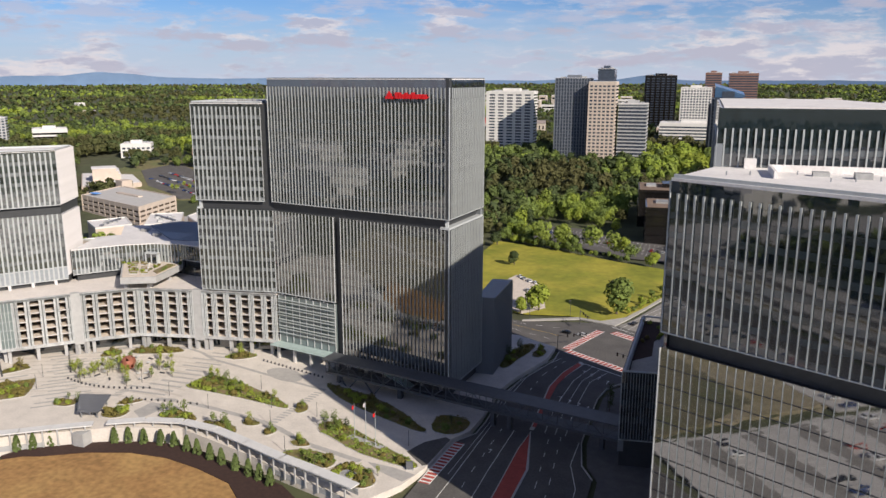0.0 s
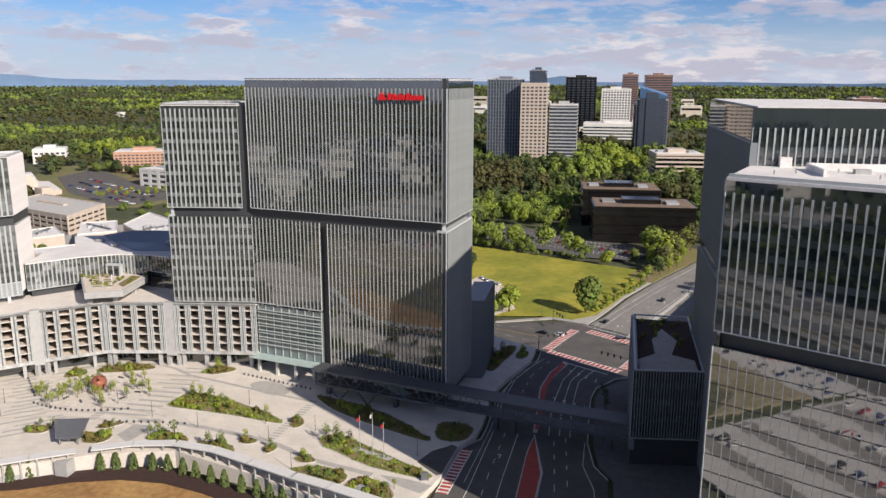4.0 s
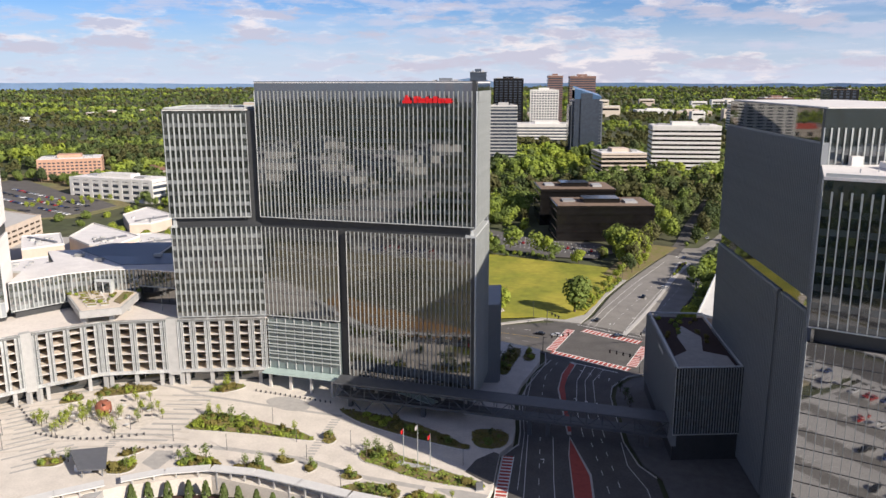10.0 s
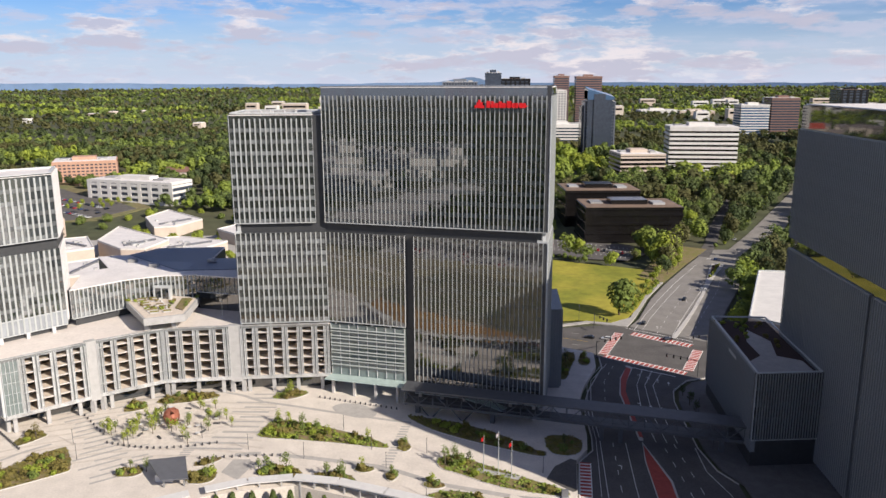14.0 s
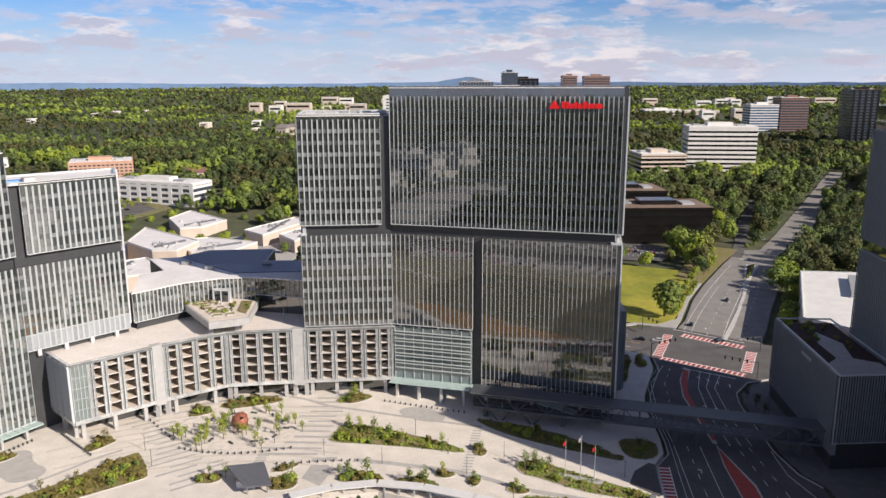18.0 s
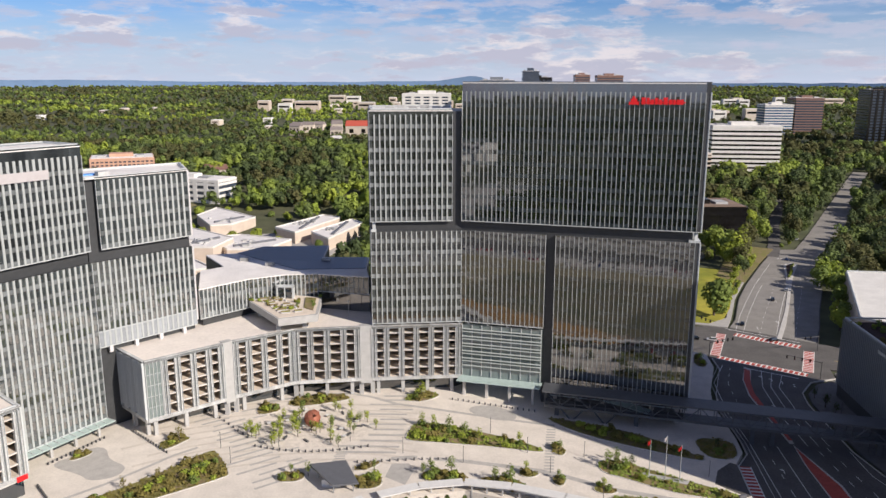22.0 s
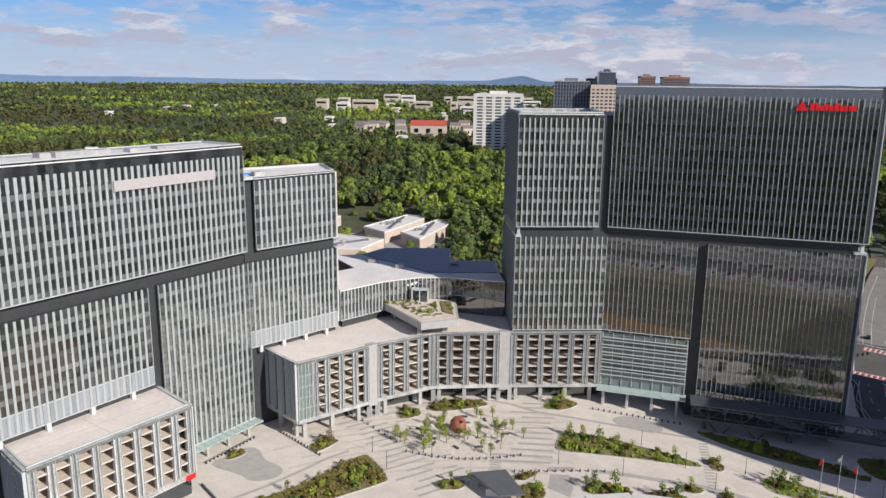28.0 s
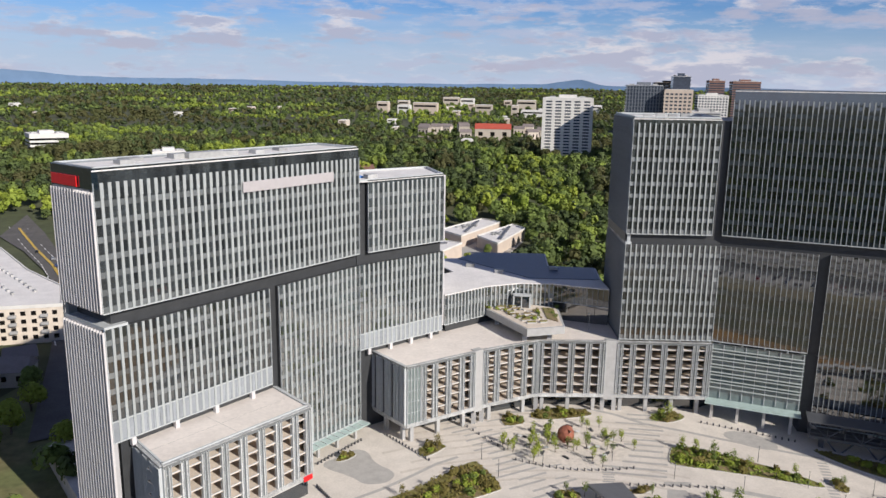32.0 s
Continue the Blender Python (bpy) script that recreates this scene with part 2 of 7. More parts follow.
# ---- geometry helpers ----
class Builder:
    """Collects corners and faces of one mesh."""

    def __init__(self):
        self.v, self.f = [], []

    def add(self, verts, faces):
        k = len(self.v)
        self.v.extend(tuple(p) for p in verts)
        self.f.extend(tuple(k + i for i in q) for q in faces)
        return self

    def quad(self, a, b, c, d):
        return self.add((a, b, c, d), ((0, 1, 2, 3),))

    def box(self, x0, y0, z0, x1, y1, z1, m=None):
        c = [(x0, y0, z0), (x1, y0, z0), (x1, y1, z0), (x0, y1, z0), (x0, y0, z1), (x1, y0, z1), (x1, y1, z1), (x0, y1, z1)]
        if m:
            c = [m @ Vector(p) for p in c]
        return self.add(c, ((0, 3, 2, 1), (4, 5, 6, 7), (0, 1, 5, 4), (1, 2, 6, 5), (2, 3, 7, 6), (3, 0, 4, 7)))

    def prism(self, poly, z0, z1):
        """poly: counter-clockwise corners; z0 and z1: numbers or functions of x, y."""
        n = len(poly)
        lo = [(x, y, z0(x, y) if callable(z0) else z0) for x, y in poly]
        hi = [(x, y, z1(x, y) if callable(z1) else z1) for x, y in poly]
        faces = [tuple(reversed(range(n))), tuple(range(n, 2 * n))]
        faces += [(i, (i + 1) % n, n + (i + 1) % n, n + i) for i in range(n)]
        return self.add(lo + hi, faces)

    def tube(self, a, b, ra, rb, n=8):
        a, b = Vector(a), Vector(b)
        q = (b - a).to_track_quat("Z", "Y")
        ring = [(math.cos(2 * math.pi * k / n), math.sin(2 * math.pi * k / n)) for k in range(n)]
        v = [a + q @ Vector((c * ra, s * ra, 0)) for c, s in ring] + [b + q @ Vector((c * rb, s * rb, 0)) for c, s in ring]
        return self.add(v, [(i, (i + 1) % n, n + (i + 1) % n, n + i) for i in range(n)] + [tuple(reversed(range(n))), tuple(range(n, 2 * n))])

    def mesh(self, name):
        me = bpy.data.meshes.new(name)
        me.from_pydata(self.v, [], self.f)
        me.update()
        return me


def part(name, b, mat, parent=None, label=""):
    """Links a builder or a mesh as one mesh object under a thing or a part."""
    me = b.mesh(name) if isinstance(b, Builder) else b
    if not me.materials:
        me.materials.append(mat)
    ob = new(name, me)
    if parent:
        ob.parent = parent
    return tagged(ob, label)


def thing(name, label, category, group="", kind=""):
    return tagged(new(name), label, category, group, kind)


def structure(name, b, mat, label, category="ground"):
    return tagged(part(name, b, mat), label, category, "", "structure")


def ccw(poly):
    a = sum(p[0] * q[1] - q[0] * p[1] for p, q in zip(poly, poly[1:] + poly[:1]))
    return poly if a > 0 else poly[::-1]


def along(p0, p1):
    """Start, direction, outward normal and length of a wall that runs to the right as seen from outside."""
    d = Vector((p1[0] - p0[0], p1[1] - p0[1]))
    length = d.length
    u = d / length
    return Vector(p0), u, Vector((u.y, -u.x)), length


def wall_matrix(p0, p1):
    """Local x along the wall, y into the building, z up."""
    s, u, n, length = along(p0, p1)
    m = Matrix(((u.x, -n.x, 0, s.x), (u.y, -n.y, 0, s.y), (0, 0, 1, 0), (0, 0, 0, 1)))
    return m, length


def curtain(parent, p0, p1, z0, z1, fins, floor=3.85, pale=False, fin_top=0.0, width=0.17, deep=0.22, depth=1.4, name="curtain_wall", split=False, fin_mat=None, glass_mat=None, span_mat=None, rails=False):
    """A block of curtain wall: backing box, window panes, spandrels, edge trim and separate fins."""
    m, length = wall_matrix(p0, p1)
    rng = random.Random(int(length * 100 + z0 * 7 + z1))
    base = part(name, Builder().box(0, 0.12, z0, length, depth, z1, m), M_CORE, parent)
    glass, span = Builder(), Builder()
    n = fins - 1
    rows = max(1, round((z1 - fin_top - z0) / floor))
    h = (z1 - fin_top - z0) / rows
    g_mat, s_mat = (M_GLASS_W, M_SPAN_W) if pale else (M_GLASS, M_SPAN)
    g_mat, s_mat = glass_mat or g_mat, span_mat or s_mat
    variants = []
    if split:
        for k in range(5):
            t1, t2 = rng.uniform(-0.006, 0.006), rng.uniform(-0.006, 0.006)
            w = length / n
            me = Builder().add(((0, 0.06 + t1, h * 0.36), (w, 0.06 - t1, h * 0.36), (w, 0.06 - t1 + t2, h), (0, 0.06 + t1 + t2, h)), ((0, 1, 2, 3),)).mesh("pane")
            me.materials.append(M_PANE)
            variants.append(me)
    made = 0
    for i in range(n):
        xa, xb = length * i / n, length * (i + 1) / n
        for r in range(rows):
            za = z0 + r * h
            t1, t2 = rng.uniform(-0.006, 0.006), rng.uniform(-0.006, 0.006)
            if split and made < 150:
                part("pane", rng.choice(variants), M_PANE, base).matrix_world = m @ Matrix.Translation((xa, 0, za))
                made += 1
            else:
                glass.add([m @ Vector(p) for p in ((xa, 0.06 + t1, za + h * 0.36), (xb, 0.06 - t1, za + h * 0.36), (xb, 0.06 - t1 + t2, za + h), (xa, 0.06 + t1 + t2, za + h))], ((0, 1, 2, 3),))
            span.add([m @ Vector(p) for p in ((xa, 0.05 - t2, za + 0.05), (xb, 0.05 + t2, za + 0.05), (xb, 0.05, za + h * 0.36), (xa, 0.05, za + h * 0.36))], ((0, 1, 2, 3),))
        if fin_top:
            t1, t2 = rng.uniform(-0.01, 0.01), rng.uniform(-0.01, 0.01)
            glass.add([m @ Vector(p) for p in ((xa, 0.06 + t1, z1 - fin_top), (xb, 0.06 - t1, z1 - fin_top), (xb, 0.06 - t1 + t2, z1), (xa, 0.06 + t1 + t2, z1))], ((0, 1, 2, 3),))
    if glass.v:
        tagged(part("glazing", glass, g_mat, base), kind="stuff")
    tagged(part("spandrel_band", span, s_mat, base), kind="stuff")
    trim = Builder()
    trim.box(-0.05, -0.28, z0 - 0.22, length + 0.05, 0.3, z0, m)
    trim.box(-0.05, -0.24, z0, 0.06, 0.3, z1 - fin_top * 0.7, m)
    trim.box(length - 0.06, -0.24, z0, length + 0.05, 0.3, z1 - fin_top * 0.7, m)
    part("edge_trim", trim, M_TRIM, base)
    if rails:
        rail = Builder().box(0, -0.1, -0.05, length, 0.1, 0.05).mesh("floor_rail")
        rail.materials.append(M_CORE)
        for r in range(1, rows):
            part("floor_rail", rail, M_CORE, base).matrix_world = m @ Matrix.Translation((0, 0, z0 + r * h))
    top = z1 - fin_top * 0.72
    fin = Builder().box(-width / 2, -deep, z0, width / 2, 0.05, top)
    if fin_top > 3:
        wide = max(width, 0.3) * 0.62
        fin.box(-wide, -deep - 0.06, top - 3.3, wide, -deep + 0.1, top + 0.1)
    fin = fin.mesh("fin")
    fin.materials.append(fin_mat or M_FIN)
    for i in range(1, n):
        f = part("fin", fin, M_FIN, base)
        f.matrix_world = m @ Matrix.Translation((length * i / n, 0, 0))
    return base


def slab(parent, name, poly, z0, z1, mat, label=""):
    return part(name, Builder().prism(ccw(poly), z0, z1), mat, parent, label)


def offset_back(p0, p1, d):
    s, u, n, length = along(p0, p1)
    return (p0[0] - n.x * d, p0[1] - n.y * d), (p1[0] - n.x * d, p1[1] - n.y * d)



def metal_side(parent, p0, p1, z0, z1, ribs, bright=False, mat=None, proud=0.3):
    """A blank side wall of grey metal with narrow upright ribs."""
    m, length = wall_matrix(p0, p1)
    base = part("side_wall", Builder().box(0.05 + proud, 0.0, z0, length - 0.05 - proud, 1.3, z1, m), mat or M_SIDE, parent)
    rib = Builder().box(-0.09, -proud, z0, 0.09, 0.02, z1 - 0.4).mesh("rib")
    rib.materials.append(M_FIN_W if bright else mat or M_SIDE)
    for i in range(ribs + 1):
        part("rib", rib, M_SIDE, base).matrix_world = m @ Matrix.Translation((0.1 + (length - 0.2) * i / ribs, 0, 0))
    return base


def parapet(parent, poly, z0, z1, closed=True):
    pts = list(poly)
    pts = ccw(pts) if closed else pts
    for p, q in zip(pts, pts[1:] + (pts[:1] if closed else [])):
        m, length = wall_matrix(p, q)
        part("parapet", Builder().box(0.3, 0.3, z0, length - 0.3, 0.75, z1, m), M_TRIM, parent)


def podium_face(parent, p0, p1, bays, glass=False, screens=False, z0=4.8, z1=24.6):
    """One straight run of the parking podium: frame, screen panels, and open bays with deck edges."""
    m, length = wall_matrix(p0, p1)
    frame_ = part("bay_frame", Builder().box(0, -0.56, z1 - 0.12, length, 0.4, z1 + 0.1, m), M_SCREEN, parent)
    part("rim_glass", Builder().box(0, -0.5, z1 - 1.0, length, 0.4, z1 - 0.12, m), M_SPAN_B, frame_)
    part("sill_band", Builder().box(0, -0.5, z0 - 0.2, length, 0.4, z0 + 1.1, m), M_SCREEN, frame_)
    start = length * 0.2 if glass else 0.0
    pitch = (length - start) / bays
    pw = pitch * (0.5 if screens else 0.36)
    if glass:
        part("corner_glazing", Builder().box(0.2, -0.3, z0 + 1.1, start - 0.2, 0.2, z1 - 1.1, m), M_GLASS_G, frame_)
        for k in range(5):
            x = 0.2 + (start - 0.4) * k / 4
            part("mullion", Builder().box(x - 0.08, -0.55, z0 + 1.1, x + 0.08, -0.3, z1 - 0.75, m), M_TRIM, frame_)
        for k in range(1, 5):
            z = z0 + 1.1 + (z1 - z0 - 2.2) * k / 5
            part("transom", Builder().box(0.3, -0.4, z - 0.06, start - 0.3, -0.31, z + 0.06, m), M_TRIM, frame_)
    panel = Builder()
    for k in range(3):
        a = -pw / 2 + pw * k / 3
        if k == 1:
            continue
        panel.box(a + 0.04, -0.42, z0 + 0.9, a + pw / 3 - 0.04, -0.2, z1 - 0.7)
    if screens:
        # dark sheet standing in for the shade in the slots between blades
        part("recess_shade", Builder().box(0.2, 0.25, z0 + 1.1, length - 0.2, 0.39, z1 - 0.8, m), M_STONE, frame_)
    blade = Builder()
    for k in (0, 1, 2, 3):
        a = -pw / 2 + pw * k / 3
        blade.box(a - 0.045, -0.75, z0 + 0.9, a + 0.045, 0.3, z1 - 0.5)
    blade = blade.mesh("blade")
    blade.materials.append(M_TRIM)
    strip = Builder().box(-pw / 6 + 0.04, -0.3, z0 + 0.9, pw / 6 - 0.04, -0.1, z1 - 0.7).mesh("glass_strip")
    strip.materials.append(M_SPAN_B)
    panel = panel.mesh("screen_panel")
    panel.materials.append(M_SCREEN)
    for k in range(bays + 1):
        at = m @ Matrix.Translation((start + pitch * k + (pw / 2 if k == 0 else (-pw / 2 if k == bays else 0)), 0, 0))
        part("screen_panel", panel, M_SCREEN, frame_).matrix_world = at
        part("blade", blade, M_TRIM, frame_).matrix_world = at
        if not screens:
            part("glass_strip", strip, M_SPAN_B, frame_).matrix_world = at
    if screens:
        return frame_
    levels = 6
    lh = (z1 - z0 - 2.2) / (levels - 0.5)
    ow = pitch - pw
    tray = Builder().box(-ow / 2 - 0.05, -0.3, -0.24, ow / 2 + 0.05, 0.45, 0.02)
    tray.box(-pitch / 2, 0.45, -0.24, pitch / 2, 6.4, 0.02)
    tray = tray.mesh("deck")
    tray.materials.append(M_TRAY)
    kerb = Builder().box(-ow / 2 - 0.02, -0.34, 0.02, ow / 2 + 0.02, -0.22, 0.2).mesh("kerb")
    kerb.materials.append(M_TRIM)
    for k in range(bays):
        xc = start + pitch * (k + 0.5)
        for r in range(levels):
            at = m @ Matrix.Translation((xc, 0, z0 + 1.1 + lh * r))
            part("deck", tray, M_TRAY, frame_).matrix_world = at
            if r:
                part("kerb", kerb, M_TRIM, frame_).matrix_world = at
    return frame_


# ---- ground ----
def plaza_z(x, y=0.0):
    return -0.5 - 4.3 * min(1.0, max(0.0, (x + 95) / 95))


def land_z(x, y):
    r = math.hypot((x + 40) * (0.62 if x < -40 else 1.0), y - 60)
    s = min(1.0, max(0.0, (r - 480) / 420))
    rise = 22.6 * s * s * (3 - 2 * s) + (58.0 * (r - 900) / 3900 if r > 900 else 0.0)
    return -6.6 + rise * min(1.0, max(0.0, (y + 250) / 300))


def on(p0, p1, t):
    return (p0[0] + (p1[0] - p0[0]) * t, p0[1] + (p1[1] - p0[1]) * t)


def flat(name, poly, z, mat, label, category, thick=0.25, parent=None):
    """A thin raised sheet of the setting; z: a number or a function."""
    top = z if callable(z) else (lambda x, y: z)
    b = Builder().prism(ccw(list(poly)), lambda x, y: top(x, y) - thick, top)
    if parent:
        return part(name, b, mat, parent)
    return structure(name, b, mat, label, category)


g = Builder()
RINGS = [0, 60, 140, 250, 400, 480, 540, 600, 660, 720, 780, 840, 900, 1200, 1600, 2000, 2500, 3000, 3600, 4200, 4800]
SEG = 72
for r in RINGS:
    for k in range(SEG):
        a = 2 * math.pi * k / SEG
        x, y = -40 + r * math.cos(a), 60 + r * math.sin(a)
        g.v.append((x, y, land_z(x, y)))
for i in range(len(RINGS) - 1):
    for k in range(SEG):
        g.f.append((i * SEG + k, i * SEG + (k + 1) % SEG, (i + 1) * SEG + (k + 1) % SEG, (i + 1) * SEG + k))
structure("ground", g, M_GROUND, "dark green wooded ground reaching to the horizon")

# hills on the skyline; their blue colour stands in for distance haze
hills = Builder()
prev = None
for k in range(0, 361):
    a = math.radians(30 + k * 0.42)
    h = 95 + 8 * max(0, noise.noise((k * 0.045, 0.3, 0))) + 5 * noise.noise((k * 0.21, 5.3, 0))
    for ka, hh, w in ((239, 44, 6), (251, 24, 10), (226, 16, 14), (147, 40, 3.2), (152, 8, 10), (205, 10, 14)):
        h += hh * math.exp(-((k - ka) / w) ** 2) * (0.8 + 0.25 * noise.noise((k * 0.3, 1.7, 0)))
    p = (-40 + 4860 * math.cos(a), 60 + 4860 * math.sin(a))
    if prev:
        q, hq = prev
        hills.quad((p[0], p[1], 40), (q[0], q[1], 40), (q[0], q[1], hq), (p[0], p[1], h))
    prev = (p, h)
structure("backdrop", hills, M_HILL, "line of distant hills coloured haze blue", "hills")

PLAZA = [(-205, 130), (-150, 150), (-128, 168), (-104, 182), (-82, 190), (-56, 184), (-14, 171), (-6, 185), (-3, 196), (-1, 217), (3, 224), (4, 234), (4, 259), (7, 273), (15, 297), (16, 312), (-2, 322), (-300, 330), (-285, 190), (-240, 150)]


def clipped(poly, x, keep_right):
    """The part of an outline on one side of a line of equal x."""
    out = []
    for p, q in zip(poly, poly[1:] + poly[:1]):
        a, b = (p[0] >= x) == keep_right, (q[0] >= x) == keep_right
        if a:
            out.append(p)
        if a != b:
            out.append(on(p, q, (x - p[0]) / (q[0] - p[0])))
    return out


paving = Builder()
for lo, hi in ((-400, -95), (-95, 0), (0, 400)):
    paving.prism(ccw(clipped(clipped(PLAZA, lo, True), hi, False)), -7, plaza_z)
plaza = structure("plaza", paving, M_PAVE, "pale concrete paved plaza between the office towers", "plaza")
LC = [(-8, 120), (-2.5, 196.6), (-0.3, 217), (4.8, 224.9), (5.6, 234), (5.8, 258.6), (9.1, 272.9), (17.5, 297.6), (18.0, 309.6)]
RC = [(44, 120), (44.4, 206.5), (40.5, 213.8), (38.4, 228.6), (38.8, 253.9), (39.3, 265.1), (41.2, 274.8), (48.6, 285.5), (60, 290)]
structure("road", Builder().prism(ccw(LC + [(-6, 327), (-90, 352), (-200, 392), (-204, 408), (-90, 376), (-6, 346), (27, 354)] + [(37.6, 351), (44.6, 365), (57.8, 401.6), (71.7, 432.4), (97.6, 483.8), (121.6, 528), (160, 530), (147, 506), (127, 470), (110, 421.8), (92, 382), (80, 353), (70, 331), (150, 296), (260, 250), (252, 236), (140, 274), (62, 300)] + RC[::-1]), -6.5, -5.9), M_ROAD, "dark grey asphalt avenue and crossroads with several lanes", "road")
MEADOW = [(-62, 373), (-6.8, 357), (13.9, 361), (30, 358), (39.5, 366), (47.5, 383), (60.5, 420), (68, 440), (74, 462), (50, 474), (28, 482), (0, 497), (-30, 512), (-62, 522)]
flat("meadow", MEADOW, -5.7, M_GRASS, "sunlit yellow-green open meadow", "grass field")
flat("dirt_lot", [(-27, 431), (-17, 424), (-8, 408), (1, 370), (-8, 357), (-14, 362), (-30, 420)], -5.66, M_TERRACE, "bare brown dirt lot beside the meadow", "dirt lot")
LOT = [(-48, 590), (-8, 585), (26, 550), (70, 540), (76, 510), (60, 490), (30, 495), (-6, 518), (-48, 545)]
flat("parking_lot", LOT, -5.6, M_ROAD, "asphalt parking lot beside the dark office block", "parking lot")
structure("pavement", Builder().prism(ccw([(46, 206), (42, 214), (40.2, 228), (40.6, 254), (41, 265), (43, 274), (50, 283.5), (60, 288.5), (62, 296), (140, 262), (140, 120), (46, 120)]), -6.3, -5.72), M_PAVE_D, "paved ground below the tower, coloured dark for its shade", "pavement")
structure("pavement", Builder().prism(ccw([(-6, 346.5), (20, 357.5), (28, 355), (37, 352), (43, 366), (56, 402), (70, 433), (96, 484), (94.4, 485), (68, 434.5), (54, 403), (41, 367), (30, 357.5), (19, 360), (-6, 348.5)]), -6.3, -5.72), M_BAND, "narrow grey pavement along the meadow", "pavement")

leg = Builder()
LEG = [(136, 505), (153, 536), (173, 571), (204, 627), (246, 701), (286, 773), (310, 815)]
for p, q in zip(LEG, LEG[1:]):
    for k in range(4):
        a, c = on(p, q, k / 4), on(p, q, (k + 1) / 4)
        s, u, nn, ln = along(a, c)
        w = 11.5 - 4.5 * min(1, max(0, (a[1] - 510) / 280))
        leg.quad(*[(v[0] + nn.x * d, v[1] + nn.y * d, land_z(v[0], v[1]) + 0.75) for v, d in ((a, w), (c, w), (c, -w), (a, -w))])
structure("road", leg, M_ROAD_L, "asphalt avenue climbing through the woods", "road")
flat("road", [(38.2, 352.5), (45, 365), (58.2, 401.6), (72, 432.4), (98, 483.8), (122, 527.6), (159.4, 529.6), (146.5, 506), (126.5, 470), (109.5, 421.8), (91.5, 382), (79.5, 353), (69.4, 332)], -5.894, M_ROAD_L, "worn pale asphalt of the avenue beyond the crossroads", "road", 0.3)
# kerbs
for edge in (LC[1:], RC[1:]):
    for p, q in zip(edge, edge[1:]):
        m, length = wall_matrix(p, q)
        part("kerb", Builder().box(-0.05, -0.18, -6.2, length + 0.05, 0.18, -5.66, m), M_CONC, bpy.data.objects["road"])


def stripe(p, q, w, mat, name="lane_line", z=-5.885, dash=0.0, gap=0.0):
    m, length = wall_matrix(p, q)
    s = 0.0
    while s < length:
        e = min(length, s + (dash or length))
        part(name, Builder().box(s, -w / 2, z - 0.05, e, w / 2, z, m), mat, bpy.data.objects["road"])
        s = e + gap if dash else length


def line(points, w=0.22, mat=None, dash=0.0, gap=0.0):
    for p, q in zip(points, points[1:]):
        stripe(p, q, w, mat or M_LINE, "lane_line", dash=dash, gap=gap)


def crosswalk(p, q, w, n):
    """A red crossing from p to q with white rungs and borders."""
    road = bpy.data.objects["road"]
    m, length = wall_matrix(p, q)
    part("crosswalk_bed", Builder().box(0, -w / 2, -5.95, length, w / 2, -5.888, m), M_RED, road)
    for k in range(n):
        x = length * (k + 0.5) / n
        part("crosswalk_bar", Builder().box(x - 0.35, -w / 2 + 0.15, -5.95, x + 0.35, w / 2 - 0.15, -5.88, m), M_LINE, road)
    for s in (-1, 1):
        part("crosswalk_edge", Builder().box(0, s * w / 2 - 0.15, -5.95, length, s * w / 2 + 0.15, -5.878, m), M_LINE, road)


crosswalk((20.3, 313.7), (31.6, 342.9), 3.8, 14)
crosswalk((37.4, 342.4), (60.6, 326.4), 4.6, 14)
crosswalk((51.9, 296.6), (62.1, 320.9), 4.0, 13)
crosswalk((20.8, 311.8), (50.5, 293.2), 3.6, 17)
crosswalk((-1.2, 190.0), (1.5, 217.0), 3.4, 14)
line([(27.5, 300.2), (45.5, 289.6)], 0.5)
for off in (0.0, 3.4, 6.8):
    line([(33.8 + off, 297 - off * 0.55), (28.5 + off * 0.9, 280), (25.8 + off, 254), (26.0 + off, 232)], 0.2)
line([(20.0, 302), (11.3, 283.3), (8.2, 256.5), (8.1, 233.2), (5.8, 197.1), (2, 150)], 0.2)
line([(18.3, 302), (9.9, 283.3), (6.9, 256.5), (6.9, 233.2), (3.9, 197.1)], 0.15)
line([(16.1, 230.9), (14.5, 203.2), (13, 160)], 0.2)
line([(12.0, 231), (10.2, 203.2), (8.6, 160)], 0.18, None, 3.0, 6.0)
line([(31.5, 231), (33, 203.2), (34, 160)], 0.18, None, 3.0, 6.0)
line([(28, 228), (29.5, 200), (31, 160)], 0.18, None, 3.0, 6.0)
line([(37.6, 228.6), (37.2, 213.6), (40.6, 200), (41, 150)], 0.2)
line([(13.5, 258), (16.5, 283), (23.5, 303)], 0.16, None, 2.5, 5.0)
line([(40, 349), (50, 374), (63, 403), (77, 433), (103, 484)], 0.2)
line([(43, 347), (53, 372), (66, 401), (80, 431)], 0.16)
line([(49, 343), (59, 368), (72, 397), (84, 424)], 0.16, None, 3.0, 6.0)
line([(55, 339), (65, 364), (77, 392), (91, 424), (108, 470)], 0.2)
line([(62, 335), (72, 360), (84, 388), (98, 420), (115, 468)], 0.16, None, 3.0, 6.0)
line([(35.5, 350.5), (62.5, 332.5)], 0.4)
line([(-100, 373), (-6, 338.5), (16, 330)], 0.2, M_YLINE)
line([(-100, 366), (-6, 333), (15, 323)], 0.16, None, 3.0, 5.0)
line([(-100, 380), (-6, 343), (16, 341)], 0.16, None, 3.0, 5.0)
line([(68, 310), (140, 284), (250, 243)], 0.2, M_YLINE)


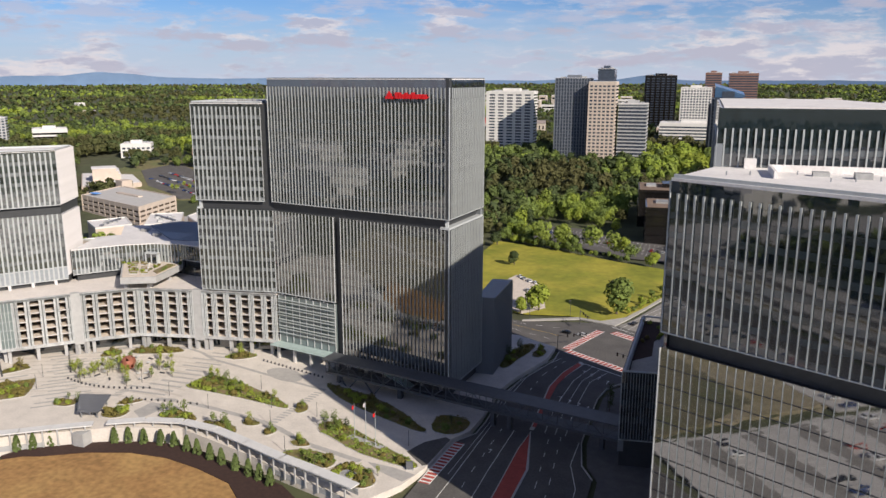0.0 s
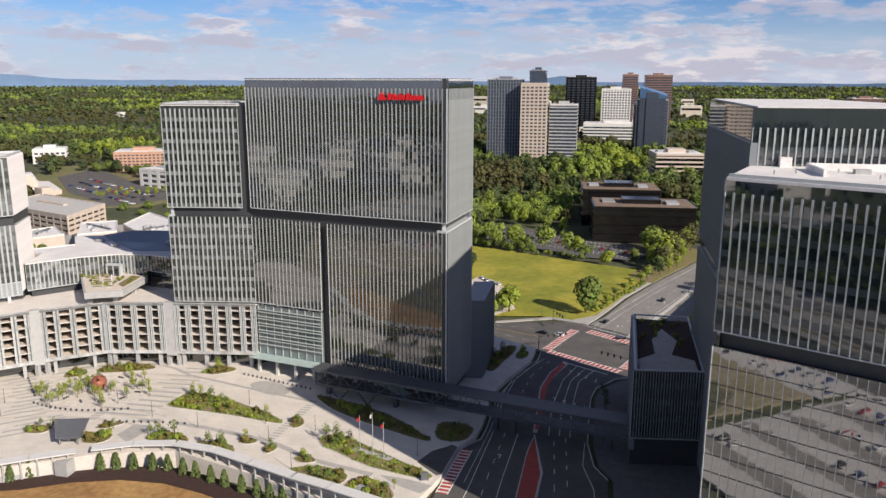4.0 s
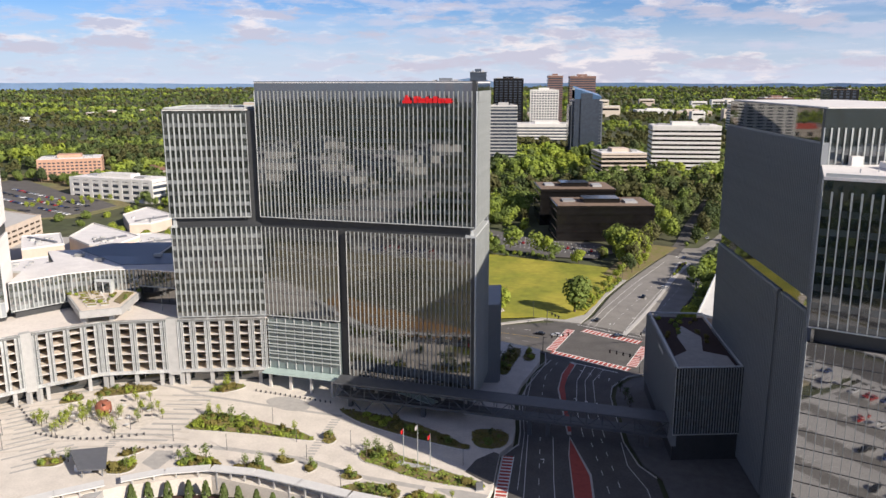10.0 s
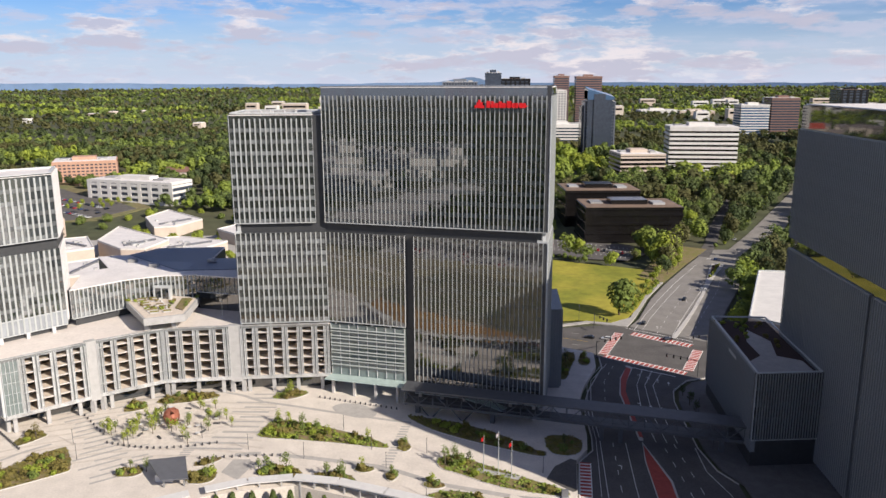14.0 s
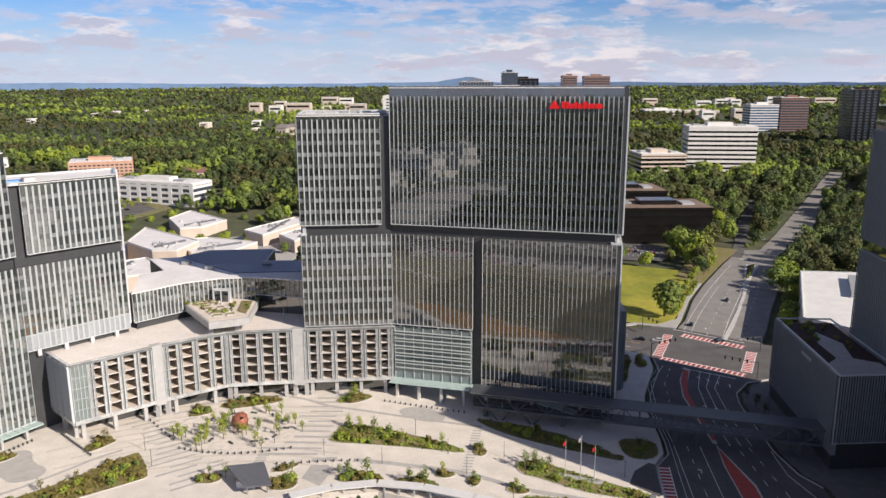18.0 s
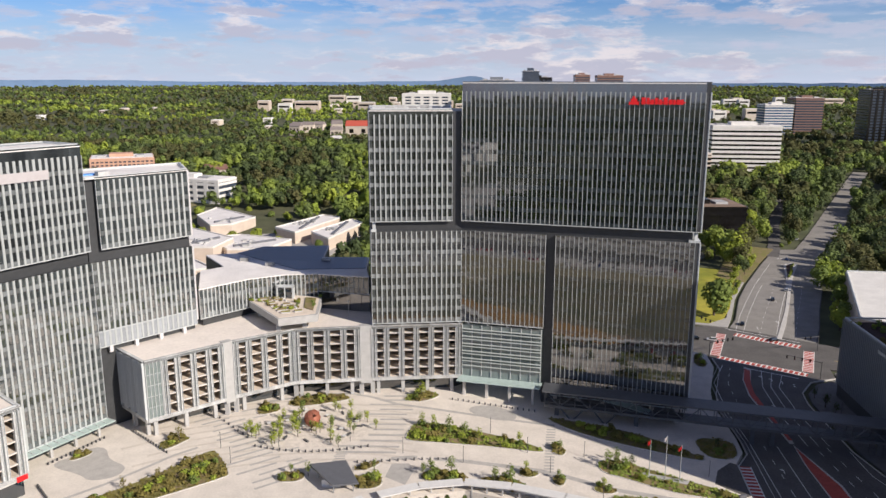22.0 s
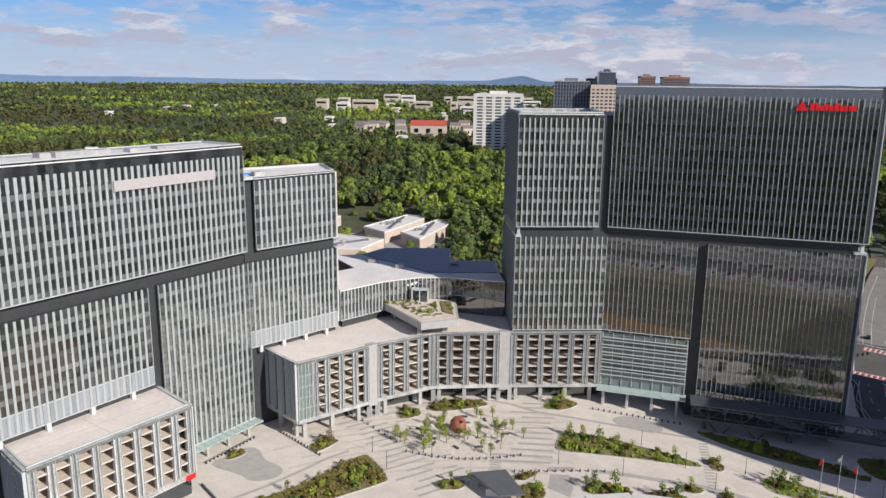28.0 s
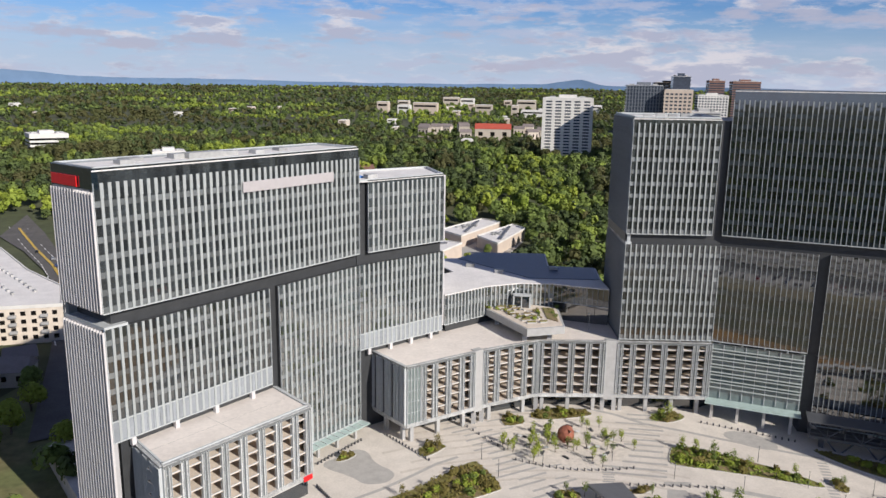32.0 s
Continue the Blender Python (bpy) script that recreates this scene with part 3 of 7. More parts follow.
def arrow(x, y, turn, kind):
    """A white lane arrow, straight or bent to the left."""
    m = pose(x, y, -5.88, 0, 0, turn)
    b = Builder().box(-0.12, -1.6, -0.05, 0.12, 0.6, 0, m)
    head = [(-0.5, 0.6), (0.5, 0.6), (0, 1.7)] if kind == 0 else [(-0.1, 0.1), (-0.1, 1.1), (-1.3, 0.6)]
    b.add([m @ Vector((a, c, 0.002)) for a, c in head], ((0, 1, 2),))
    part("lane_arrow", b, M_LINE, bpy.data.objects["road"])


for (x, y), k in (((31.5, 290), 1), ((34.6, 287.5), 1), ((37.5, 285), 0), ((41, 282), 0), ((26.6, 262), 1), ((30.2, 260), 1), ((33.4, 258), 0), ((36.8, 256), 0), ((12.3, 215), 1), ((51, 352), 0), ((60, 349), 0), ((76, 398), 0), ((64, 362), 1)):
    arrow(x, y, -10, k)
for name, poly in (("median", [(21.5, 232), (25.8, 207), (24.5, 180), (20, 165), (18.8, 180), (19.4, 198), (20.0, 219)]), ("median", [(28.3, 300.5), (30.2, 298.3), (25.4, 284.1), (23.0, 273.8), (22.4, 254), (22.2, 233), (20.8, 233), (20.6, 254), (20.4, 271.1), (23.2, 287)])):
    med = structure(name, Builder().prism(ccw(poly), -6.2, -5.72), M_CONC, "raised median with a brick red paved centre", "median")
    cx, cy = sum(p[0] for p in poly) / len(poly), sum(p[1] for p in poly) / len(poly)
    inner = [(x + (cx - x) * 0.16 * (1 if abs(cx - x) > 1 else 2), y + (cy - y) * 0.06) for x, y in poly]
    part("red_paving", Builder().prism(ccw(inner), -6.0, -5.7), M_RED, med)
AVM = [(54.3, 336.8), (63.8, 357.8), (74.5, 381.4), (87.7, 413.7), (96.6, 438.1), (109.6, 478.5), (113, 485), (118, 487), (120, 483), (105.2, 451.7), (94.4, 425.7), (78.5, 386.8), (66.3, 358.0), (56.0, 335.8)]
med = structure("median", Builder().prism(ccw(AVM), -6.2, -5.68), M_CONC, "long narrow kerbed median in the avenue", "median")
part("planting", Builder().prism(ccw([(99, 443.5), (104.6, 456), (117, 481.5), (116.5, 484.5), (111.6, 480), (104, 457.5)]), -5.9, -5.6), M_MULCH, med, "brown mulch with low shrubs")
side_lane = Builder()
for p, q in zip([(112, 505), (128, 545), (148, 604), (181, 683)], [(128, 545), (148, 604), (181, 683), (205, 735)]):
    for k in range(3):
        a, c = on(p, q, k / 3), on(p, q, (k + 1) / 3)
        s, u, nn, ln = along(a, c)
        side_lane.quad(*[(v[0] + nn.x * d, v[1] + nn.y * d, land_z(v[0], v[1]) + 0.72) for v, d in ((a, 4.2), (c, 4.2), (c, -4.2), (a, -4.2))])
structure("road", side_lane, M_ROAD, "narrow asphalt lane beside the avenue", "road")
for k in range(22):
    p = on((113.5, 499), (143, 478.5), k / 21)
    stripe(p, (p[0] + 1.6, p[1] + 2.6), 0.55, M_LINE, "crosswalk_bar", -5.87)

# ---- plaza paving and beds ----
def rounded(poly, times=2):
    """Cuts the corners of a closed outline so that it runs in a soft curve."""
    pts = list(poly)
    for _ in range(times):
        pts = [on(p, q, t) for p, q in zip(pts, pts[1:] + pts[:1]) for t in (0.25, 0.75)]
    return pts


BEDS = [
    ("big", [(-101.5, 216.5), (-101, 223), (-99.8, 228.5), (-94.5, 230.3), (-85.5, 228.3), (-76, 225.2), (-67, 222.0), (-59.6, 217.8), (-58.4, 214.9), (-65, 215.4), (-77, 216.5), (-89, 216.7)]),
    ("tip", [(-56.3, 217.9), (-54.7, 220.6), (-52.6, 219.2), (-52.0, 216.2), (-53.6, 213.4), (-56.0, 214.6)]),
    ("mid", [(-96, 195.2), (-92, 200.6), (-85, 199.8), (-80.6, 197), (-83, 193.4), (-89.5, 192)]),
    ("mid2", [(-81, 193.3), (-75.7, 198.4), (-69, 198.6), (-64.8, 195), (-65.2, 189.6), (-73.6, 191.4)]),
    ("s1", [(-67.6, 200.6), (-65.6, 203.8), (-62.4, 203.2), (-60.7, 201.6), (-64.3, 198.9)]),
    ("s2", [(-58.3, 198.6), (-55.9, 202.3), (-53.3, 199.7), (-55.7, 194.8)]),
    ("s3", [(-47.3, 195.3), (-44.6, 198.8), (-41.4, 197.4), (-39.4, 195.0), (-44, 192.8)]),
    ("west", [(-158.6, 207.8), (-155.8, 206), (-148.0, 194), (-149.2, 191.8), (-161, 181.9), (-171, 174.5), (-180, 171), (-183, 176), (-174, 186), (-171, 189.4), (-165, 197.9)]),
    ("oval", [(-175.1, 207.3), (-175.4, 212.2), (-173, 215.2), (-166.9, 216), (-169.3, 210.6), (-172.7, 206)]),
    ("dot", [(-198.2, 198.5), (-197.3, 202.4), (-193.3, 205.6), (-192.8, 202.8), (-195.5, 198.8)]),
    ("n1", [(-153, 233.9), (-153.6, 241.3), (-148.4, 242), (-144.2, 237.1), (-149.7, 232.4)]),
    ("n2", [(-144.3, 241), (-143.2, 246.6), (-134.7, 250.6), (-128.0, 251.4), (-122.6, 248.3), (-126, 245.2), (-139.2, 239.3)]),
    ("n3", [(-105.6, 249.3), (-100.7, 254.4), (-95.5, 255), (-91.9, 252.7), (-97.3, 246.4), (-103.8, 246.4)]),
    ("flag", [(-43.8, 209.4), (-42.8, 212.2), (-37.4, 213.8), (-26.2, 207.6), (-17.2, 202.9), (-8.7, 199.3), (-4.4, 196.3), (-6.2, 193.9), (-11.9, 194.4), (-25.2, 196.6), (-36.1, 202.5), (-42.5, 205)]),
    ("mound", [(-45.6, 186.3), (-45.2, 190.3), (-40.3, 192.9), (-33.7, 193.1), (-28.3, 190.4), (-28.2, 185.8), (-34, 182.4), (-42, 182.8)]),
    ("k1", [(-134.8, 192.3), (-131.6, 196.3), (-126.7, 195.8), (-127.2, 191), (-133.3, 190)]),
    ("k2", [(-114.6, 197.4), (-113.2, 200.4), (-108.6, 203.4), (-106.3, 202.9), (-110.2, 198.2)]),
    ("k3", [(-112.2, 193), (-112.6, 187.4), (-104.8, 188.7), (-105.2, 195.3), (-110.5, 195.9)]),
    ("ramp", [(-57.5, 240), (-52, 239.6), (-40, 236.9), (-25.7, 231.5), (-13.6, 221.2), (-9.6, 218.5), (-11.7, 216.3), (-21, 219.4), (-36.4, 224.8), (-48.8, 231.1)]),
    ("loop", [(-10.4, 232.2), (-1.4, 232.6), (2.2, 229.4), (1.2, 221.6), (-3.4, 218.1), (-9.8, 219.3)]),
    ("east", [(-2.2, 281), (-1.6, 300), (4, 314), (9, 310), (4, 292), (2, 281)]),
    ("east2", [(7.5, 298), (10, 310), (14, 305), (12, 296)]),
    ("sw", [(-28.6, 186.6), (-24, 190.4), (-17.4, 189.4), (-12, 183), (-16, 177.5), (-26.5, 179.5)]),
]
BEDS = [(nm, rounded(poly)) for nm, poly in BEDS]
for nm, poly in BEDS:
    bed = flat("planting_bed", poly, lambda x, y: plaza_z(x) + 0.16, M_BED, "kerbed planting bed with grass and low shrubs", "planting bed", 0.3)
    pts = ccw(list(poly))
    for p, q in zip(pts, pts[1:] + pts[:1]):
        m, length = wall_matrix(p, q)
        za, zb = plaza_z(p[0]), plaza_z(q[0])
        b = Builder().box(-0.03, -0.13, -0.3, length + 0.03, 0.13, 0.2, m)
        b.v = [(x, y, z + za + (zb - za) * min(1, max(0, ((x - p[0]) * (q[0] - p[0]) + (y - p[1]) * (q[1] - p[1])) / length ** 2))) for x, y, z in b.v]
        part("bed_kerb", b, M_CONC, bed)


def band(p, q, w, mat=None, z=0.012):
    m, length = wall_matrix(p, q)
    b = Builder()
    n = max(1, int(length / 8))
    for k in range(n):
        b.box(length * k / n, -w / 2, -0.1, length * (k + 1) / n, w / 2, 0, m)
    b.v = [(x, y, zz + plaza_z(x) + z) for x, y, zz in b.v]
    part("paving_band", b, mat or M_BAND, plaza)


def inside_x(p):
    return -190 < p[0] < -101 and p[1] < 246 and p[1] > 186


# long curved walks of grey paving that sweep across the plaza
for pts, w in (([(-152, 243), (-136, 250.5), (-124, 252), (-115.9, 249.4), (-107, 244.2), (-95, 241.2), (-83.2, 238.9), (-72, 237), (-62.5, 235.5), (-54, 234.3)], 1.5),
               ([(-104, 205.5), (-97, 206.8), (-90.9, 206.5), (-82, 206.2), (-74.2, 205.4), (-67.5, 204.8), (-61.1, 203.8), (-55.4, 202.2), (-49.9, 199.9), (-42.3, 196.3), (-32, 194.4), (-22, 192.6)], 2.1),
               ([(-190, 176), (-180, 187), (-173.5, 196), (-168.5, 203.5), (-163, 209)], 1.2)):
    for p, q in zip(pts, pts[1:]):
        band(p, q, w)
for k in range(11):
    b = Builder()
    last = None
    for j in range(17):
        a = math.radians(62 + 66 * j / 16 - (k % 3) * 3)
        rad = 84 + k * 4.3
        p = (-118 + rad * math.cos(a), 120 + rad * math.sin(a))
        if last and inside_x(p):
            m, ln = wall_matrix(last, p)
            b.box(0, -0.55, -0.1, ln, 0.55, 0, m)
        last = p
    b.v = [(x, y, zz + plaza_z(x) + 0.006) for x, y, zz in b.v]
    part("paving_band", b, M_BAND2, plaza)
# short grey bands west of the grove, and beside it
rb = random.Random(12)
for k in range(17):
    s = k / 16
    p = (-171 + 33 * s, 230 - 43 * s)
    ln = rb.uniform(9, 15)
    sh = rb.uniform(-2.5, 2.5)
    band((p[0] + sh, p[1] + sh * 0.68), (p[0] + sh + ln * 0.78, p[1] + sh * 0.68 + ln * 0.62), 0.95, None, 0.02)
    if k % 2:
        band((p[0] + sh + ln, p[1] + sh * 0.68 + ln * 0.68), (p[0] + sh + ln + 4, p[1] + sh * 0.68 + ln * 0.68 + 2.6), 0.8, None, 0.02)
for k, (y, x0, x1) in enumerate(((250.5, -112, -104), (247.0, -113, -103.5), (243.2, -116, -104), (239.4, -112, -101), (235.5, -115, -102.5), (231.7, -111, -101.5), (228, -114, -102), (224.2, -112, -102.5), (220.3, -113, -101.5), (216.4, -115, -102), (212.5, -121, -102.5), (208.8, -120, -103))):
    band((x0, y), (x1, y + 0.5), 1.15, None, 0.02)
for k in range(17):
    y = 201.4 + k * 1.85
    xc = -58.6 + 0.106 * (y - 201)
    band((xc - 1.45, y), (xc + 1.45, y + 0.3), 0.95, None, 0.02)
for k in range(6):
    band((-121 + (k % 2) * 0.3, 203.2 + k * 1.35), (-117.8 + (k % 2) * 0.3, 203.6 + k * 1.35), 0.7, None, 0.026)
part("paving_apron", Builder().prism(ccw(rounded([(-200.4, 194.6), (-200.4, 198.6), (-198.2, 199.8), (-195, 207.4), (-190, 207), (-186.4, 200.2), (-178.6, 196.4), (-179.2, 190.2), (-185.9, 187.6), (-189.8, 191.2)])), -0.6, -0.482), M_BAND, plaza)
part("paving_apron", Builder().prism(ccw(rounded([(-83, 241.4), (-80.4, 246), (-73.6, 247), (-65.8, 241.8), (-67, 235.4), (-76, 235.8)])), lambda x, y: plaza_z(x) - 0.1, lambda x, y: plaza_z(x) + 0.014), M_BAND, plaza)
part("paving_apron", Builder().prism(ccw([(-152, 228), (-145, 240), (-134, 242.5), (-118, 239), (-113, 221), (-122, 211.5), (-137, 210.5)]), -0.6, -0.486), M_GRAVEL, plaza)
part("drive_entry", Builder().prism(ccw([(-20, 193.2), (-11.7, 193.0), (-4.2, 191.5), (-6.5, 186.5), (-15, 189.5)]), lambda x, y: plaza_z(x) - 0.1, lambda x, y: plaza_z(x) + 0.014), M_BAND, plaza)
part("drive_entry", Builder().prism(ccw([(-8.3, 211.3), (-11.3, 203.3), (-4.2, 197.2), (-3, 198), (-1.2, 216), (-3, 217)]), lambda x, y: plaza_z(x) - 0.1, lambda x, y: plaza_z(x) + 0.014), M_ROAD, plaza)
part("grove_path", Builder().prism(ccw([(-104.5, 195), (-103.5, 202.5), (-98.5, 203), (-96.8, 199), (-98.5, 191)]), lambda x, y: plaza_z(x) - 0.1, lambda x, y: plaza_z(x) + 0.014), M_BAND, plaza)

# clay field with its hedge bank, in front of the plaza
CLAY = [(-80 + 71 * math.cos(math.radians(a)), 108.6 + 71 * math.sin(math.radians(a))) for a in range(50, 160, 4)]
flat("lawn", CLAY, -5.2, M_CLAY, "worn orange clay field", "field", 1.2)
infield = [(-80 + 70.6 * math.cos(math.radians(a)), 108.6 + 70.6 * math.sin(math.radians(a))) for a in range(-40, 224, 6)]
flat("infield", infield, -5.24, M_TAN, "trodden tan and olive turf beside the clay", "field", 1.2)
lawn = flat("dry_field", [(-270, 40), (-205, 124), (-146, 146), (-136, 149.6), (-22, 149.6), (-12, 112), (-14, 40)], -5.3, M_DRY, "bleached dry grass field beside the clay", "field", 1.2)
for x0, y0, x1, y1, zt in ((-262, 48, -150, 96, 0.0), (-230, 100, -150, 62, 0.006)):
    m, length = wall_matrix((x0, y0), (x1, y1))
    part("field_path", Builder().box(0, -1.4, -5.4, length, 1.4, -5.25 + zt, m), M_PAVE, lawn)
flat("hedge_bank", [(-128, 164), (-126, 168), (-118, 175), (-104, 181.5), (-92, 185.5), (-82, 186.6), (-70, 185), (-56, 180.6), (-38, 175), (-18, 160), (-30, 150), (-53.3, 171.5), (-66.7, 176), (-79.6, 178.6), (-92.4, 178), (-105, 174), (-116.8, 167.6)], -4.9, M_MULCH, "dark mulch bank around the clay field", "planting bed", 1.2)

flat("south_street", [(-330, -6), (-330, 16), (52, 16), (52, -6)], -5.75, M_ROAD, "asphalt street south of the field", "road", 0.6)
flat("pavement", [(-330, 16.2), (-330, 20), (52, 20), (52, 16.2)], -5.6, M_CONC, "pale pavement along the street", "pavement", 0.6)
lot = flat("south_lot", [(-330, -300), (-250, -300), (-250, -75), (330, -75), (330, 116), (-6, 116), (-6, 22), (56, 22), (56, -12), (-330, -12)], -5.7, M_CONC, "worn grey parking lot south of the towers", "parking deck", 0.6)
for k in range(4):
    part("drive_lane", Builder().box(-4, 36 + k * 20, -5.75, 56, 43 + k * 20, -5.66), M_ROAD_L, lot)
    for j in range(19):
        part("bay_line", Builder().box(-3 + j * 3.1, 30.5 + k * 20, -5.72, -2.85 + j * 3.1, 35.5 + k * 20, -5.68), M_LINE, lot)
for k in range(2):
    part("bay_strip", Builder().box(-320, -64 + k * 26, -5.72, 320, -63.4 + k * 26, -5.68), M_LINE, lot)
    part("drive_lane", Builder().box(-320, -58 + k * 26, -5.75, 310, -50 + k * 26, -5.66), M_ROAD, lot)
    part("planted_strip", Builder().box(-250, -47 + k * 26, -5.75, 300, -44.5 + k * 26, -5.55), M_BED, lot)
west_lot = flat("west_lot", [(-205, 18), (-205, 39), (-10, 39), (-10, 18)], -5.65, M_CONC, "worn grey parking lot between street and field", "parking lot", 0.4)
for k in range(60):
    part("bay_line", Builder().box(-203 + k * 3.2, 30, -5.66, -202.85 + k * 3.2, 35, -5.63), M_YLINE if k % 3 else M_LINE, west_lot)

# ---- tower A ----
A_W, A_K, A_R = (-116.0, 252.6), (-85.6, 257.4), (-9.8, 241.2)
tower_a = thing("office_tower", "tall dark glass office tower with white vertical fins", "office tower", "office towers")
a_wb = offset_back(A_W, A_K, 31.0)
a_ub = (offset_back(A_K, A_R, 31.5)[0], (A_R[0] + 3.7, A_R[1] + 30.0))
inA = [offset_back(A_W, A_K, 1.5), offset_back(A_K, A_R, 1.5)]
slab(tower_a, "core", [inA[0][0], inA[0][1], inA[1][0], on(inA[1][0], inA[1][1], 0.97), on(a_ub[0], a_ub[1], 0.97), a_ub[0], a_wb[0]], 24.6, 97.6, M_CORE)
slab(tower_a, "core", [on(inA[1][0], inA[1][1], 0.37), on(inA[1][0], inA[1][1], 0.97), on(a_ub[0], a_ub[1], 0.97), on(a_ub[0], a_ub[1], 0.3)], -4.0, 24.5, M_CORE)
slab(tower_a, "core", [inA[1][0], on(inA[1][0], inA[1][1], 0.98), on(a_ub[0], a_ub[1], 0.98), a_ub[0]], 97.7, 106.6, M_CORE)
wr = on(A_W, A_K, 0.895)
curtain(tower_a, A_W, wr, 61.2, 98.2, 17, pale=True, fin_top=2.2, split=True, width=0.42, deep=0.4)
curtain(tower_a, A_K, A_R, 61.2, 107.3, 53, fin_top=4.5, width=0.2, deep=0.32, fin_mat=M_FIN_A, glass_mat=M_GLASS_U)
curtain(tower_a, A_W, A_K, 25.4, 57.6, 19, pale=True, split=True, width=0.38, deep=0.4)
g1, g2 = on(A_K, A_R, 0.372), on(A_K, A_R, 0.415)
curtain(tower_a, A_K, g1, 25.4, 57.6, 19, width=0.17, deep=0.3, glass_mat=M_GLASS_L, span_mat=M_SPAN_L, fin_mat=M_FIN_A)
curtain(tower_a, g2, A_R, 1.5, 57.6, 31, width=0.17, deep=0.3, glass_mat=M_GLASS_L, span_mat=M_SPAN_L, fin_mat=M_FIN_A)
curtain(tower_a, A_R, a_ub[1], 61.2, 107.3, 22, fin_top=4.5, width=0.15, deep=0.4, glass_mat=M_GLASS_L, name="side_curtain_wall")
curtain(tower_a, A_R, a_ub[1], 1.0, 57.6, 22, width=0.15, deep=0.4, glass_mat=M_GLASS_L, name="side_curtain_wall")
metal_side(tower_a, a_wb[0], A_W, 61.2, 98.2, 26)
metal_side(tower_a, a_wb[0], A_W, 25.4, 57.6, 26)
metal_side(tower_a, a_ub[1], a_ub[0], 26, 107.3, 40)
metal_side(tower_a, a_wb[1], a_wb[0], 26, 98.2, 20)
slab(tower_a, "roof", [A_W, wr, a_wb[1], a_wb[0]], 97.7, 98.0, M_ROOF)
slab(tower_a, "roof", [A_K, A_R, a_ub[1], a_ub[0]], 106.7, 107.0, M_ROOF)
parapet(tower_a, [A_W, wr, a_wb[1], a_wb[0]], 97.9, 98.7)
slab(tower_a, "soffit", [A_R, a_ub[1], on(a_ub[0], a_ub[1], 0.955), on(A_K, A_R, 0.955)], 57.62, 58.3, M_TRIM)
slab(tower_a, "soffit", [A_W, on(A_W, A_K, 0.06), on(a_wb[0], a_wb[1], 0.06), a_wb[0]], 57.62, 58.3, M_TRIM)
for p0, p1, t in ((A_K, A_R, 0.985), (A_W, A_K, 0.03)):
    q = on(p0, p1, t)
    part("column", Builder().box(q[0] - 0.5, q[1] + 0.8, 58.3, q[0] + 0.5, q[1] + 1.8, 61.2), M_TRIM, tower_a)
for k in range(6):
    q = on(g2, A_R, (k + 0.2) / 5.6)
    part("column", Builder().box(q[0] - 0.6, q[1] + 0.6, -4.5, q[0] + 0.6, q[1] + 1.8, 1.5), M_CONC, tower_a)
for k in range(8):
    q = on(A_W, A_K, k / 3.05) if k < 4 else on(A_K, g1, (k - 3.6) / 4.2)
    part("post", Builder().box(q[0] - 0.3, q[1] + 0.15, 24.4, q[0] + 0.3, q[1] + 0.75, 25.4), M_FIN, tower_a)
# red sign of plain shapes on the crown
m, length = wall_matrix(A_K, A_R)
sign = part("sign", Builder().box(length * 0.735, -0.8, 100.9, length * 0.905, -0.7, 101.3, m), M_REDSIGN, tower_a, "red rail that carries the sign blocks")
for k, (x, w, z0, z1) in enumerate(((0.737, 0.016, 100.5, 102.6), (0.756, 0.012, 100.5, 102.5), (0.770, 0.016, 100.5, 102.0), (0.788, 0.012, 100.5, 102.5), (0.802, 0.015, 100.5, 102.0), (0.821, 0.017, 100.5, 102.6), (0.841, 0.015, 100.5, 102.0), (0.858, 0.010, 100.5, 102.0), (0.871, 0.026, 100.5, 102.0))):
    part("sign_block", Builder().box(length * x, -1.05, z0, length * (x + w), -0.72, z1, m), M_REDSIGN, sign)
emblem = Builder()
for x0, x1, z0, z1 in ((0.688, 0.728, 100.4, 101.3), (0.696, 0.720, 101.3, 102.2), (0.702, 0.712, 102.2, 102.9)):
    emblem.box(length * x0, -1.05, z0, length * x1, -0.75, z1, m)
part("sign_emblem", emblem, M_REDSIGN, sign)
# glazed lobby with louvres, canopy and posts
lob0, lob1 = (-85.4, 257.0), (-57.6, 250.9)
m, length = wall_matrix(lob0, lob1)
lobby = part("lobby", Builder().box(0.3, 1.0, 4.9, length - 0.2, 9, 24.4, m), M_GLASS_G, tower_a, "pale green glass lobby wall with horizontal louvres")
lv = Builder().box(0, -0.35, -0.06, length - 0.4, 0.3, 0.06).mesh("louver")
lv.materials.append(M_LOUVER)
for k in range(11):
    part("louver", lv, M_LOUVER, lobby).matrix_world = m @ Matrix.Translation((0.2, 0.35, 9.2 + k * 1.35 + 0.35 * (k % 2))) @ pose(0, 0, 0, 20)
for k in range(9):
    part("mullion", Builder().box(length * k / 8.2 + 0.1, 0.7, 5.4, length * k / 8.2 + 0.3, 1.0, 24.4, m), M_TRIM, lobby)
part("canopy", Builder().box(-0.6, -4.2, 4.7, length + 0.3, 1.2, 5.1, m), M_CANOPY, lobby, "pale green glass canopy")
for k in range(4):
    part("column", Builder().box(length * (k + 0.15) / 3.5, -2.4, -2.5, length * (k + 0.15) / 3.5 + 0.9, -1.4, 4.7, m), M_CONC, lobby)
part("entrance_canopy", Builder().prism(ccw([(-39, 248.4), (-24, 237), (-22, 240), (-27, 244.5)]), 1.2, 1.5), M_CANOPY, tower_a, "pale glass entrance canopy")
slab(tower_a, "lower_wing", [(-8.5, 272), (-1.8, 273), (-1.6, 302), (-9.5, 301)], -5, 26, M_SIDE, "lower grey wing beside the road")
